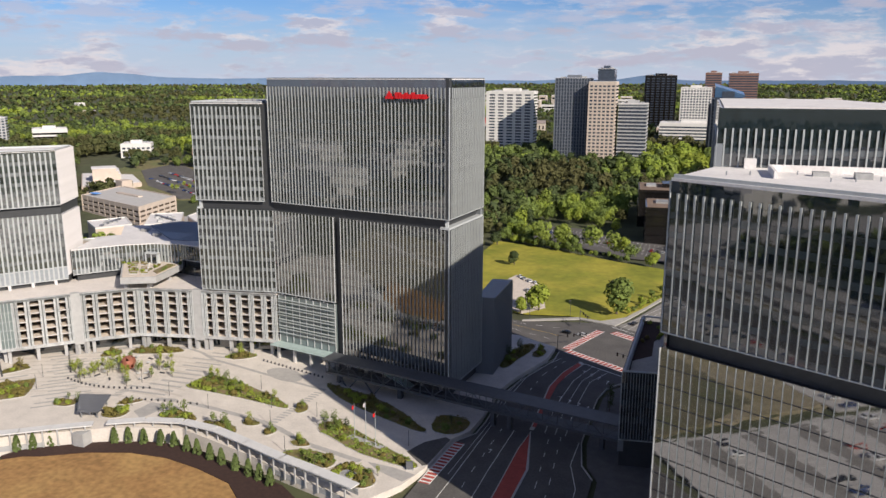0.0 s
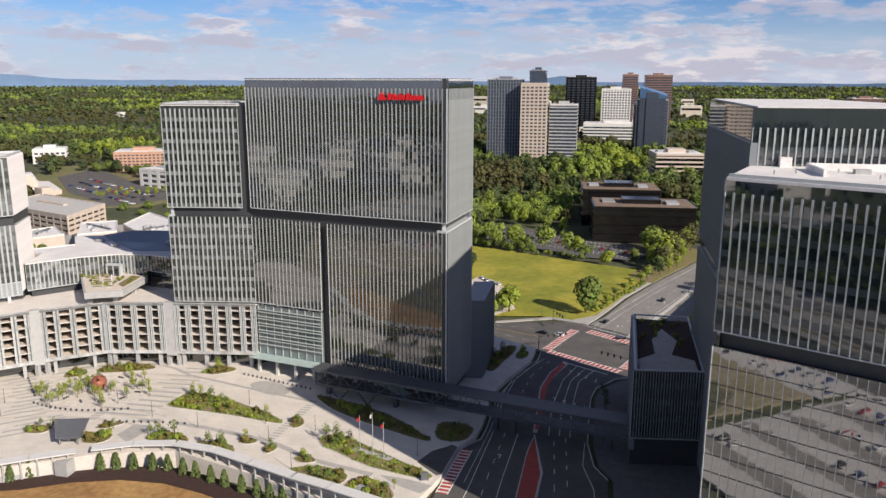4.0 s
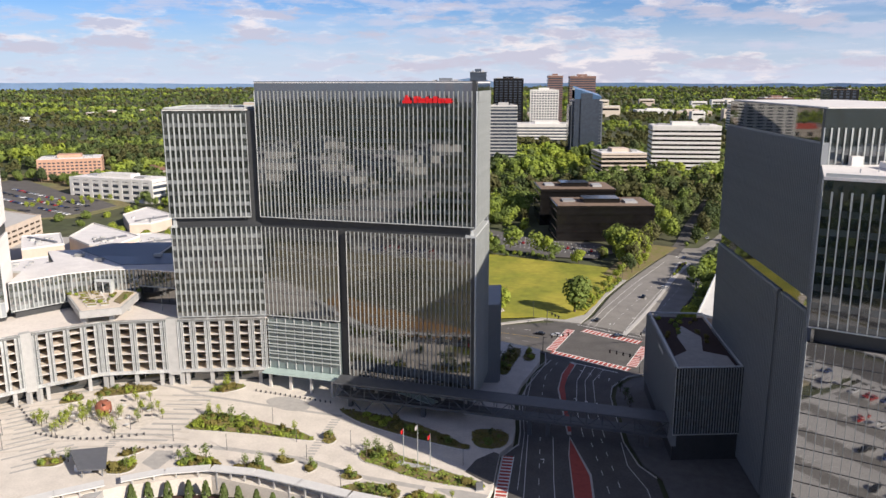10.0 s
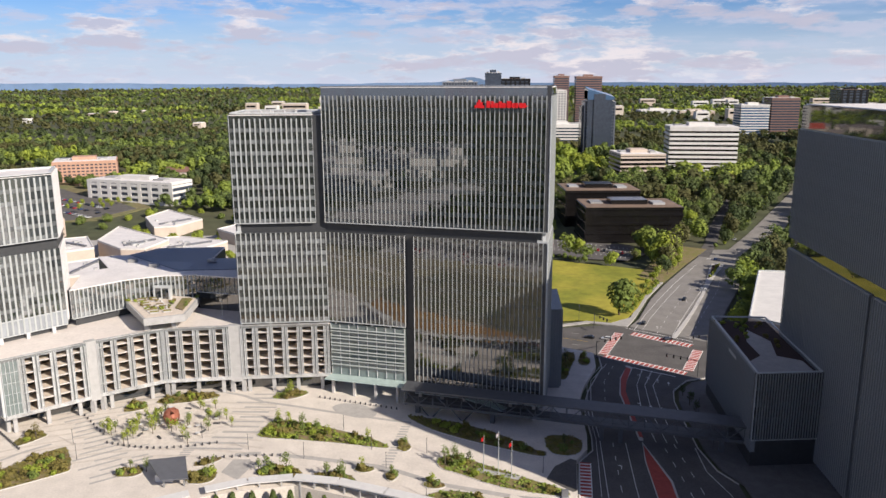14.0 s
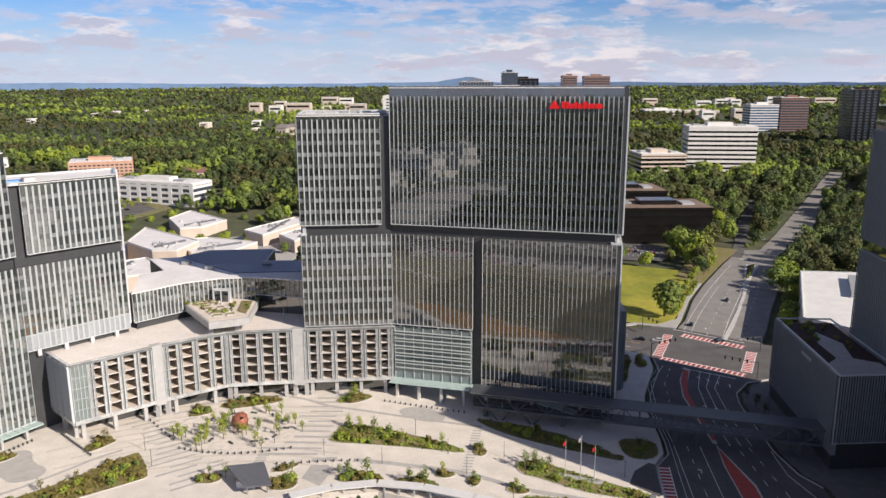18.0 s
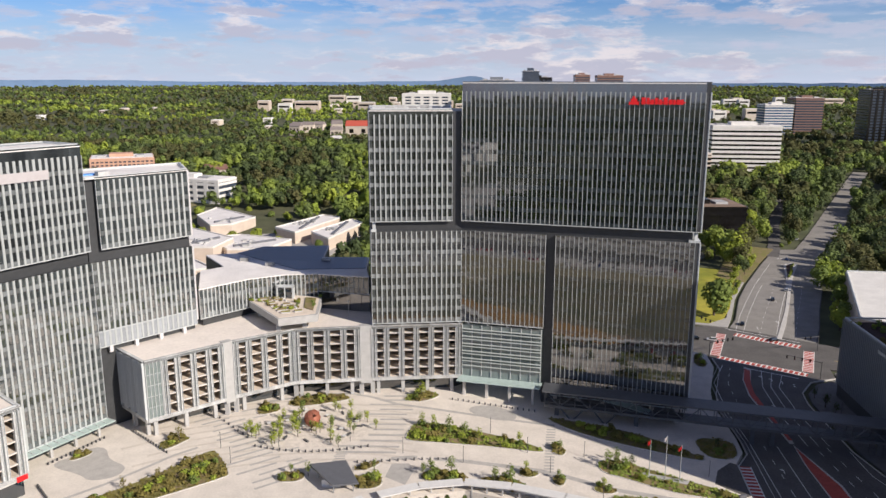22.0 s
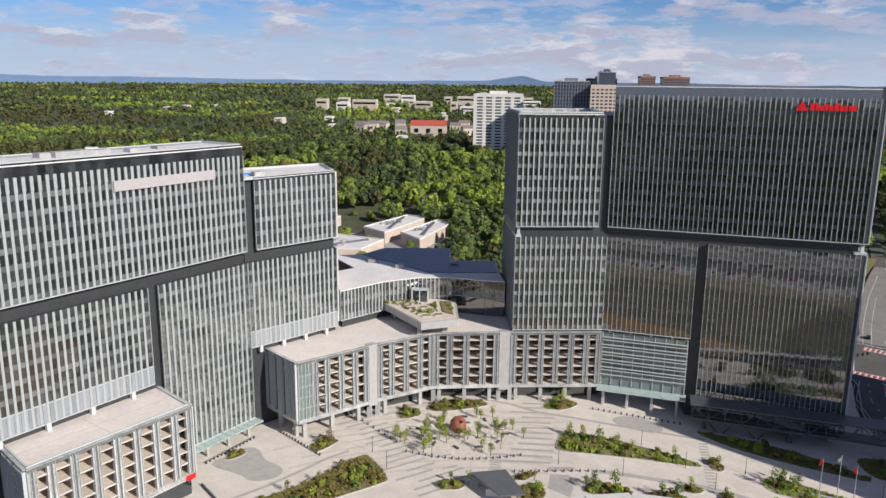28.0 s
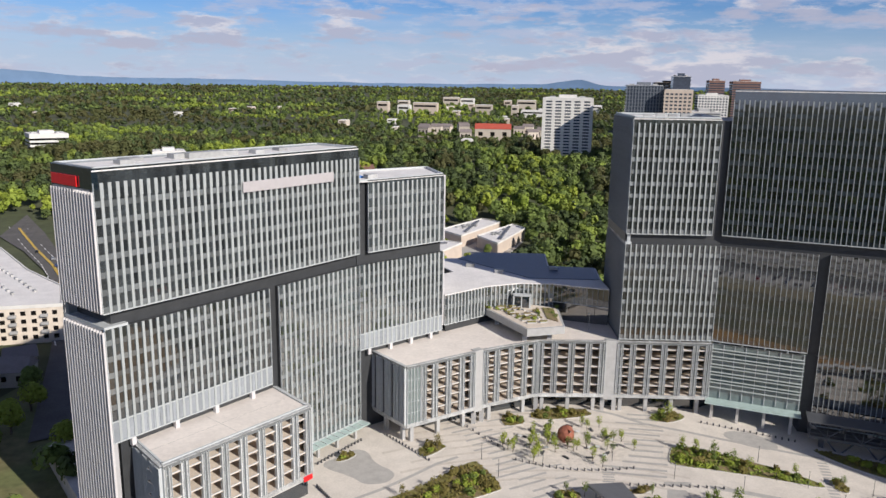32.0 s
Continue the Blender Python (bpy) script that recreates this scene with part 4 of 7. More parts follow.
metal_side(tower_a, (-9.5, 272.0), (-1.6, 272.9), -4, 26.2, 8)
metal_side(tower_a, (-1.5, 273.0), (-1.3, 302.0), -4, 26.2, 16)
# roof plant of the lower roof
for k in range(5):
    q = on(on(A_W, wr, 0.25 + 0.14 * k), on(a_wb[0], a_wb[1], 0.25 + 0.14 * k), 0.4)
    part("roof_unit", Builder().box(q[0] - 1.4, q[1] - 1.2, 98.0, q[0] + 1.4, q[1] + 1.2, 99.0 + 0.3 * (k % 2)), M_UNIT, tower_a)

# ---- podium ----
POD = [(-180.0, 214.0), (-161.8, 231.6), (-159.5, 234.0), (-142.6, 247.3), (-120.3, 251.7), (-116.4, 252.3), (-85.6, 257.0)]
podium = thing("parking_podium", "grey parking podium with open bays and screen panels", "parking garage", "parking podiums")
DECKP = [(-180.0, 214.0), (-161.0, 232.3), (-142.6, 247.3), (-118.5, 252.0), (-85.6, 257.0), (-82, 268), (-118, 285), (-176, 262), (-199, 230.0)]
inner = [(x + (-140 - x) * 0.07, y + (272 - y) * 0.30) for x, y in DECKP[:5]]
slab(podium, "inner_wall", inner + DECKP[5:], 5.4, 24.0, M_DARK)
slab(podium, "roof_deck", DECKP, 24.1, 24.5, M_DECK)
slab(podium, "underside", DECKP, 4.8, 5.35, M_CONC)
slab(podium, "ground_floor", [(x + (-140 - x) * 0.06, y + (272 - y) * 0.22) for x, y in DECKP[:5]] + DECKP[5:], -1.5, 4.75, M_GLASS)
podium_face(podium, POD[0], POD[1], 4, glass=True)
podium_face(podium, POD[2], POD[3], 4)
podium_face(podium, POD[3], POD[4], 4)
podium_face(podium, POD[5], POD[6], 6)
podium_face(podium, (-197.5, 228.8), POD[0], 5, screens=True)
for p, q in ((POD[1], POD[2]), (POD[4], POD[5])):
    m, length = wall_matrix(p, q)
    part("pillar", Builder().box(0, -0.45, 3.8, length, 2.0, 24.75, m), M_CONC2, podium, "pale concrete pillar between the bays")
for p, q, n in ((POD[0], POD[1], 3), (POD[2], POD[3], 2), (POD[3], POD[4], 3), (POD[5], POD[6], 4), ((-197.5, 228.8), POD[0], 3)):
    m, length = wall_matrix(p, q)
    for k in range(n):
        x = length * (k + 0.25) / (n - 0.4) if n > 1 else length / 2
        part("column", Builder().box(x - 0.6, 0.5, -2.0, x + 0.6, 1.7, 4.85, m), M_CONC2, podium)
for p in POD[1:6]:
    part("column", Builder().box(p[0] - 0.7, p[1] + 0.5, -2.0, p[0] + 0.7, p[1] + 1.9, 4.85), M_CONC2, podium)

# terrace on the podium roof
TERR = [(-165.7, 266.5), (-146.0, 241.5), (-134.0, 247.5), (-137.0, 268.5), (-149.0, 271.5)]
terrace = thing("roof_terrace", "raised planted roof terrace with beige paving", "terrace")
slab(terrace, "parapet_wall", TERR, 27.4, 29.9, M_CONC2)
slab(terrace, "floor", [on(p, (-147, 258), 0.07) for p in TERR], 29.8, 30.0, M_TERRACE)
hedge_rng = random.Random(81)
for k in range(14):
    c, w = k % 2, k // 2
    p = on((-160.5, 264.0), (-146.4, 246.0), (w + 0.5) / 7)
    x, y = p[0] + 2.3 + c * 3.9, p[1] + 0.9 + c * 1.7
    if c == 1 and w in (2, 5):
        continue
    l = hedge_rng.uniform(1.2, 1.7)
    m = pose(x, y, 0, 0, 0, 22 + hedge_rng.uniform(-6, 6))
    part("planter", Builder().box(-l, -0.55, 30.0, l, 0.55, 30.42, m), M_CONC2, terrace)
    part("planting", Builder().box(-l + 0.12, -0.43, 30.42, l - 0.12, 0.43, 30.75, m), M_BED, terrace)
slab(terrace, "lawn", [(-142.6, 266.6), (-138.6, 266.4), (-136.4, 251.5), (-140.2, 254.2)], 30.0, 30.3, M_BED)
for k in range(6):
    p = on((-153.0, 266.5), (-141.5, 249.5), (k + 0.5) / 6)
    part("bench", Builder().box(-0.9, -0.25, 30.0, 0.9, 0.25, 30.45, pose(p[0] + 1.2, p[1] + 0.4, 0, 0, 0, -55)), M_PANELW, terrace)
for x, y in ((-147, 246), (-158, 262), (-139, 262), (-139, 250)):
    part("support", Builder().box(x - 0.8, y - 0.8, 24.5, x + 0.8, y + 0.8, 27.4), M_CONC2, terrace)

# link building behind the terrace
link = thing("link_building", "low curved glass building linking the two towers", "office building")
LINK = [(-174.6, 247.5), (-162.0, 262.5), (-151.0, 269.5), (-139.0, 271.5), (-127.0, 269.0), (-119.5, 268.0)]
for k, (p, q) in enumerate(zip(LINK, LINK[1:])):
    curtain(link, p, q, 27.5 if k < 3 else 31.5, 37.6, max(4, round(math.dist(p, q) / 1.4)), floor=5.0, pale=True, depth=2.5, deep=0.35 if k < 3 else 0.2, width=0.45 if k < 3 else 0.14, glass_mat=M_GLASS_B if k < 3 else M_GLASS, span_mat=None if k < 3 else M_SPAN, fin_mat=None if k < 3 else M_FIN_G)
ROOFL = LINK + [(-122.0, 280), (-124.0, 299), (-142, 298), (-144.5, 320), (-172, 316), (-179, 303), (-191, 299), (-177, 280), (-183.5, 273)]
slab(link, "body", [(x, y + 2.0) for x, y in LINK] + ROOFL[6:], 24.5, 37.3, M_CORE)
slab(link, "roof", ROOFL, 37.62, 38.0, M_ROOF)
slab(link, "seam_roof", [(-179, 302.4), (-172, 315.4), (-145, 319.4), (-142.5, 297.5), (-124.5, 298.5), (-122.6, 280.5), (-148, 277), (-164, 290)], 38.0, 38.25, M_BLUEROOF, "slate blue sheet metal roof")
for k in range(24):
    x = -176 + k * 1.35
    part("roof_seam", Builder().box(x - 0.05, 291, 38.25, x + 0.05, 316, 38.33), M_BLUEROOF, link)
for k in range(14):
    x = -145 + k * 1.5
    part("roof_seam", Builder().box(x - 0.05, 279.5, 38.25, x + 0.05, 296.5, 38.33), M_BLUEROOF, link)
for p, q in zip(LINK[3:], LINK[4:]):
    ms, ls = wall_matrix(p, q)
    part("base_glazing", Builder().box(0.1, 1.2, 24.5, ls - 0.1, 1.9, 31.2, ms), M_GLASS_L, link, "blue grey glass base wall")
slab(link, "light_well", [(-191, 299), (-177, 280), (-183.5, 273)], 24.0, 30.0, M_CORE)
part("door_frame", Builder().box(-152.6, 265.6, 30.0, -147.0, 267.2, 34.2, pose(0, 0, 0)), M_GLASS, link, "dark glass terrace door")
for a in ((-153.0, 265.3, 30.0, -152.4, 267.2, 34.4), (-147.2, 265.3, 30.0, -146.6, 267.2, 34.4), (-150.1, 265.4, 30.0, -149.7, 265.8, 34.2), (-153.0, 265.3, 34.2, -146.6, 267.2, 34.8)):
    part("door_surround", Builder().box(*a), M_TRIM, link)
for x, y in ((-172, 290), (-160, 283), (-140, 292)):
    part("roof_unit", Builder().box(x - 1.6, y - 1.0, 38.0, x + 1.6, y + 1.0, 39.3), M_UNIT, link)
for x, y in ((-189, 243), (-183, 236), (-126, 262)):
    lamp = thing("lamp_post", "slim grey lamp post on the parking deck", "lamp post", "deck lamps")
    part("pole", Builder().tube((x, y, 24.5), (x, y, 30.5), 0.1, 0.07), M_POLE, lamp)
    part("lamp_head", Builder().box(x - 0.5, y - 0.15, 30.4, x + 0.5, y + 0.15, 30.6), M_POLE, lamp)
yb = tagged(part("deck_box", Builder().box(-188.4, 238.0, 24.5, -186.8, 239.2, 27.0), M_YELLOW), "yellow box on the parking deck roof", "equipment box")

# ---- tower B ----
B_L, B_K, B_R = (-233.0, 147.5), (-196.0, 219.5), (-175.0, 245.2)
tower_b = thing("office_tower", "sunlit glass office tower with white vertical fins", "office tower", "office towers")
b_ub = offset_back(B_L, B_K, 17.5)
b_rb = (offset_back(B_K, B_R, 24.0)[0], (B_R[0] - 9.5, B_R[1] + 19.0))
inB = [offset_back(B_L, B_K, 1.5), offset_back(B_K, B_R, 1.5)]
slab(tower_b, "core", [on(inB[0][0], inB[0][1], 0.03), inB[0][1], b_ub[1], on(b_ub[0], b_ub[1], 0.03)], -4.0, 88.4, M_CORE)
slab(tower_b, "core", [inB[1][0], inB[1][1], b_rb[1], b_rb[0]], 24.6, 78.6, M_CORE)
slab(tower_b, "core", [on(inB[1][0], inB[1][1], 0.0), on(inB[1][0], inB[1][1], 0.5), on(b_rb[0], b_rb[1], 0.5), b_rb[0]], -1.5, 24.5, M_CORE)
curtain(tower_b, B_L, B_K, 57.3, 89.2, 45, fin_top=4.5, pale=True, split=True, width=0.66, span_mat=M_SPAN_B)
curtain(tower_b, on(B_K, B_R, 0.1), B_R, 57.3, 79.2, 17, pale=True, fin_top=1.5, width=0.62, glass_mat=M_GLASS_B, span_mat=M_SPAN_B)
curtain(tower_b, B_L, on(B_L, B_K, 0.57), 26.6, 53.5, 26, pale=True, width=0.62, span_mat=M_SPAN_B)
curtain(tower_b, on(B_L, B_K, 0.61), B_K, 3.5, 53.5, 18, pale=True, width=0.62, glass_mat=M_GLASS_B, span_mat=M_SPAN_B)
curtain(tower_b, B_K, B_R, 26.6, 53.5, 20, pale=True, width=0.62, glass_mat=M_GLASS_B, span_mat=M_SPAN_B)
metal_side(tower_b, b_ub[0], B_L, 57.3, 84.6, 14, True, M_SIDE_B, 0.55)
mt, lt = wall_matrix(b_ub[0], B_L)
part("crown_band", Builder().box(0.05, -0.1, 84.6, lt - 0.05, 1.3, 89.2, mt), M_GLASS, tower_b, "dark glass crown band")
metal_side(tower_b, b_ub[0], B_L, -3.0, 53.5, 14, True, M_SIDE_B, 0.55)
metal_side(tower_b, B_R, b_rb[1], 57.3, 79.2, 14, True, M_SIDE_B, 0.55)
metal_side(tower_b, B_R, b_rb[1], 28.0, 53.5, 14, True, M_SIDE_B, 0.55)
metal_side(tower_b, b_ub[1], b_ub[0], 20.0, 89.2, 30)
slab(tower_b, "roof", [B_L, B_K, b_ub[1], b_ub[0]], 88.5, 88.8, M_ROOF)
slab(tower_b, "roof", [B_K, B_R, b_rb[1], b_rb[0]], 78.7, 78.9, M_ROOF)
parapet(tower_b, [B_L, B_K, b_ub[1], b_ub[0]], 88.6, 89.5)
parapet(tower_b, [B_K, B_R, b_rb[1], b_rb[0]], 78.8, 79.5)
slab(tower_b, "soffit", [B_L, on(B_L, B_K, 0.07), on(b_ub[0], b_ub[1], 0.07), b_ub[0]], 53.52, 54.1, M_TRIM)
m, length = wall_matrix(B_L, B_K)
part("sign_panel", Builder().box(length * 0.475, -0.75, 80.2, length * 0.865, -0.62, 82.9, m), M_PANEL, tower_b, "blank pale sign panel across the fins")
for x, d, s, h in ((0.42, 9, 5, 1.4), (0.5, 10, 4, 1.1), (0.36, 11, 3, 1.2), (0.62, 8, 1.5, 1.0), (0.2, 12, 2.5, 0.9), (0.15, 8, 1.8, 1.0), (0.75, 11, 1.5, 0.8)):
    part("roof_unit", Builder().box(length * x - s, d - 1.5, 88.8, length * x + s, d + 1.5, 88.8 + h, m), M_UNIT, tower_b)
part("roof_hatch", Builder().box(2, 8, 78.9, 8, 11, 79.3, wall_matrix(B_K, B_R)[0]), M_BLUE, tower_b)
part("roof_unit", Builder().box(6.5, 4.5, 78.9, 10, 7, 80.2, wall_matrix(B_K, B_R)[0]), M_UNIT, tower_b)
m2, l2 = wall_matrix(b_ub[0], B_L)
part("sign", Builder().box(0.8, -0.5, 84.9, l2 * 0.66, -0.25, 87.2, m2), M_REDSIGN, tower_b, "plain red sign bar on the crown")
# pale glass skirts behind the fins where the blocks meet the parking roofs
for p0, p1, z in ((B_L, on(B_L, B_K, 0.57), 26.6), (B_K, B_R, 26.6)):
    ms, ls = wall_matrix(p0, p1)
    n = int(ls / 1.7)
    for k in range(n):
        part("skirt_panel", Builder().box(ls * k / n + 0.03, -0.12, z + 0.05, ls * (k + 1) / n - 0.03, 0.04, z + 4.9, ms), M_SKIRT, tower_b)
    part("skirt_cap", Builder().box(0, -0.2, z + 4.9, ls, 0.04, z + 5.1, ms), M_TRIM, tower_b)
# canopy at the foot of the tower
m, length = wall_matrix((-211.0, 191.8), (-196.6, 219.8))
canopy = part("canopy", Builder().box(0, -4.6, 3.0, length, 0.2, 3.3, m), M_CANOPY, tower_b, "pale green glass canopy")
for k in range(13):
    part("canopy_rib", Builder().box(length * k / 12 - 0.08, -4.7, 3.3, length * k / 12 + 0.08, 0.1, 3.5, m), M_TRIM, canopy)
for k in range(4):
    part("column", Builder().box(length * (k + 0.4) / 4 - 0.4, -3.2, -0.6, length * (k + 0.4) / 4 + 0.4, -2.4, 3.0, m), M_CONC2, tower_b)

P2 = [(-219.1, 143.6), (-198.4, 180.6), (-216.7, 194.4), (-238.4, 158.3)]
podium2 = thing("parking_podium", "grey parking podium with a pale flat roof", "parking garage", "parking podiums")
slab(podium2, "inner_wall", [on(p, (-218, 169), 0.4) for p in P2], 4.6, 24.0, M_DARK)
slab(podium2, "roof_deck", P2, 24.1, 24.5, M_DECK)
slab(podium2, "underside", P2, 4.0, 4.55, M_CONC)
slab(podium2, "ground_floor", [on(p, (-218, 169), 0.04) for p in P2], -2.0, 3.95, M_GLASS)
podium_face(podium2, P2[0], P2[1], 8)
podium_face(podium2, P2[3], P2[0], 6, screens=True)
podium_face(podium2, P2[1], P2[2], 5, screens=True)
parapet(podium2, P2, 24.4, 25.0)
m, length = wall_matrix(P2[0], P2[1])
part("roof_joint", Builder().box(length * 0.5, 1.2, 24.5, length * 0.5 + 0.12, 15, 24.512, m), M_BAND, podium2)
part("roof_joint", Builder().box(1.0, 8.6, 24.5, length - 1.0, 8.7, 24.508, m), M_BAND, podium2)
m, length = wall_matrix(P2[0], P2[1])
part("sign", Builder().box(length * 0.93, -0.75, 4.2, length * 0.998, -0.5, 5.6, m), M_REDSIGN, podium2, "small plain red sign on the bottom band")
for p0, p1, owner in ((B_L, on(B_L, B_K, 0.57), podium2), (B_K, B_R, podium)):
    ms, ls = wall_matrix(p0, p1)
    for k in range(4):
        x = ls * (k + 0.42) / 4
        part("column", Builder().box(x - 0.55, -0.35, 24.5, x + 0.55, 0.75, 26.38, ms), M_FIN_W, owner)

# ---- tower C ----
C_F, C_J, C_B = (61.8, 155.6), (70.2, 178.0), (71.5, 257.0)
C_E = (61.8 + 80 * 0.88, 155.6 - 80 * 0.475)
tower_c = thing("office_tower", "dark glass office tower with a shaded grey metal side", "office tower", "office towers")
c_fb = (C_E[0] + 10, 215.0)
slab(tower_c, "core", [(C_F[0] + 1.2, C_F[1] + 1.2), (C_E[0], C_E[1] + 1.5), c_fb, (C_J[0] + 20, 215), (C_J[0] + 1.5, 178)], -5.0, 87.8, M_CORE)
slab(tower_c, "core", [(C_J[0] + 1.5, 181), (C_J[0] + 45, 186), (C_J[0] + 34, 255), (C_B[0] + 1.5, 255)], -5.0, 100.0, M_CORE)
curtain(tower_c, C_F, C_E, 57.5, 88.4, 46, fin_top=4.0, width=0.2, deep=0.4)
curtain(tower_c, C_F, C_E, -5.0, 54.0, 46, width=0.09, deep=0.2, glass_mat=M_BRONZE, span_mat=M_BRONZE, fin_mat=M_FIN_G, rails=True)
metal_side(tower_c, C_J, C_F, 57.5, 88.4, 18)
metal_side(tower_c, C_J, C_F, -5.0, 54.0, 18)
metal_side(tower_c, C_B, C_J, 57.5, 93.5, 66)
metal_side(tower_c, C_B, on(C_B, C_J, 0.75), -5.0, 54.0, 48)
metal_side(tower_c, on(C_B, C_J, 0.77), C_J, -5.0, 54.0, 14)
for p, q in ((C_B, C_J), (C_J, C_F)):
    ms, ls = wall_matrix(p, q)
    part("slot_glass", Builder().box(0.1, 0.6, 54.0, ls - 0.1, 1.2, 57.5, ms), M_GLASS_L, tower_c, "mirror glass in the recessed slot")
curtain(tower_c, (C_J[0], 178.5), (C_J[0] + 45, 180.3), 84.0, 101.0, 30, fin_top=6.0, width=0.3)
crown = part("crown", Builder().prism(ccw([(C_J[0] + 0.5, 178.6), (C_J[0] + 6, 178.8), (C_B[0] + 5.5, 256.6), (C_B[0] + 0.3, 256.6)]), 93.55, 100.9), M_GLASS, tower_c, "reflective glass crown")
slab(tower_c, "roof", [(C_J[0] + 1, 180), (C_J[0] + 45, 182), (C_J[0] + 34, 256), (C_B[0] + 1, 256)], 100.95, 101.3, M_ROOF)
slab(tower_c, "roof", [C_F, C_E, c_fb, (C_J[0] + 20, 200), C_J], 87.9, 88.5, M_ROOF)
parapet(tower_c, [C_F, C_E, c_fb], 88.4, 89.2, closed=False)
part("roof_hatch", Builder().box(76, 176.4, 88.5, 78.4, 178.2, 90.6), M_ROOF, tower_c)
part("roof_kerb", Builder().box(81, 172.5, 88.5, 130, 173.1, 89.9, pose(0, 0, 0)), M_ROOF, tower_c)
part("roof_kerb", Builder().box(80.4, 160, 88.5, 81, 173.1, 89.9, pose(0, 0, 0)), M_ROOF, tower_c)
for k in range(12):
    part("vent_pipe", Builder().tube((72 + 4.5 * k, 163 + (k % 4) * 3 - 1.2 * k, 88.5), (72 + 4.5 * k, 163 + (k % 4) * 3 - 1.2 * k, 89.3), 0.15, 0.15, 6), M_POLE, tower_c)
for k in range(6):
    part("roof_unit", Builder().box(88 + 7 * k, 166 - 2.5 * k, 88.5, 91 + 7 * k, 168 - 2.5 * k, 89.4 + 0.3 * (k % 2)), M_UNIT, tower_c)

annex = thing("annex_building", "grey metal annex with a planted roof terrace", "annex")
AN = [(50.6, 217.0), (71.0, 219.5), (72.5, 274.0), (52.6, 274.0)]
slab(annex, "body", [on(p, (61.5, 246), 0.02) for p in AN], -6.0, 22.6, M_CORE)
metal_side(annex, AN[3], AN[0], -1.0, 24.0, 44)
curtain(annex, AN[0], AN[1], 3.0, 24.0, 26, floor=5, width=0.16, deep=0.5, fin_mat=M_FIN_G)
slab(annex, "roof_garden", [on(p, (61.5, 246), 0.06) for p in AN], 22.6, 22.9, M_MULCH)
slab(annex, "terrace_floor", [(52.5, 219.5), (69.5, 221), (69.5, 232), (63, 236), (66, 250), (62, 262), (58, 250), (58, 236), (52.5, 230)], 22.9, 23.0, M_BAND)
parapet(annex, AN, 23.9, 24.4)
for k in range(14):
    part("wall_letter_bar", Builder().box(-0.06, 20.5 + k * 0.62, 20.8, 0.0, 20.5 + k * 0.62 + 0.4, 21.9, pose(AN[0][0] - 0.35, AN[0][1], 0, 0, 0, -2.0)), M_TRIM, annex)

# ---- covered footbridge ----
bridge = thing("footbridge", "covered steel footbridge with truss sides over the road", "footbridge")
BR0, BR1 = (-57.0, 241.0), (50.4, 222.6)
m, length = wall_matrix(BR0, BR1)
bm_ = m @ pose(0, 0, 0, 0, 1.15, 0)
part("deck", Builder().box(0, 0, 1.2, length, 6.0, 1.9, bm_), M_STEEL, bridge)
part("roof", Builder().box(-1, -0.8, 6.6, length + 0.5, 6.8, 7.1, bm_), M_STEEL, bridge)
nb = 22
for k in range(nb + 1):
    x = length * k / nb
    for y in (0.0, 5.8):
        part("truss_post", Builder().box(x - 0.12, y, 1.9, x + 0.12, y + 0.2, 6.6, bm_), M_STEEL, bridge)
    if k < nb:
        xa, xb = (x, x + length / nb) if k % 2 else (x + length / nb, x)
        part("truss_brace", Builder().tube(bm_ @ Vector((xa, 0.1, 1.9)), bm_ @ Vector((xb, 0.1, 6.6)), 0.16, 0.16, 6), M_STEEL, bridge)
for z in (1.95, 3.0):
    part("rail", Builder().box(0, -0.08, z, length, 0.05, z + 0.15, bm_), M_STEEL, bridge)
for x in (9, 20):
    for d in (-4.2, 4.2):
        part("slanted_strut", Builder().tube(m @ Vector((x, 1.0, -3.6)), m @ Vector((x + d, 1.0, 1.2)), 0.28, 0.22, 8), M_STEEL, bridge)
for x in (4, 30, 66, 72, 103):
    part("pier", Builder().box(x - 0.7, 2.0, -6.2, x + 0.7, 4.0, 1.2 - x * 0.02, m), M_STEEL, bridge)

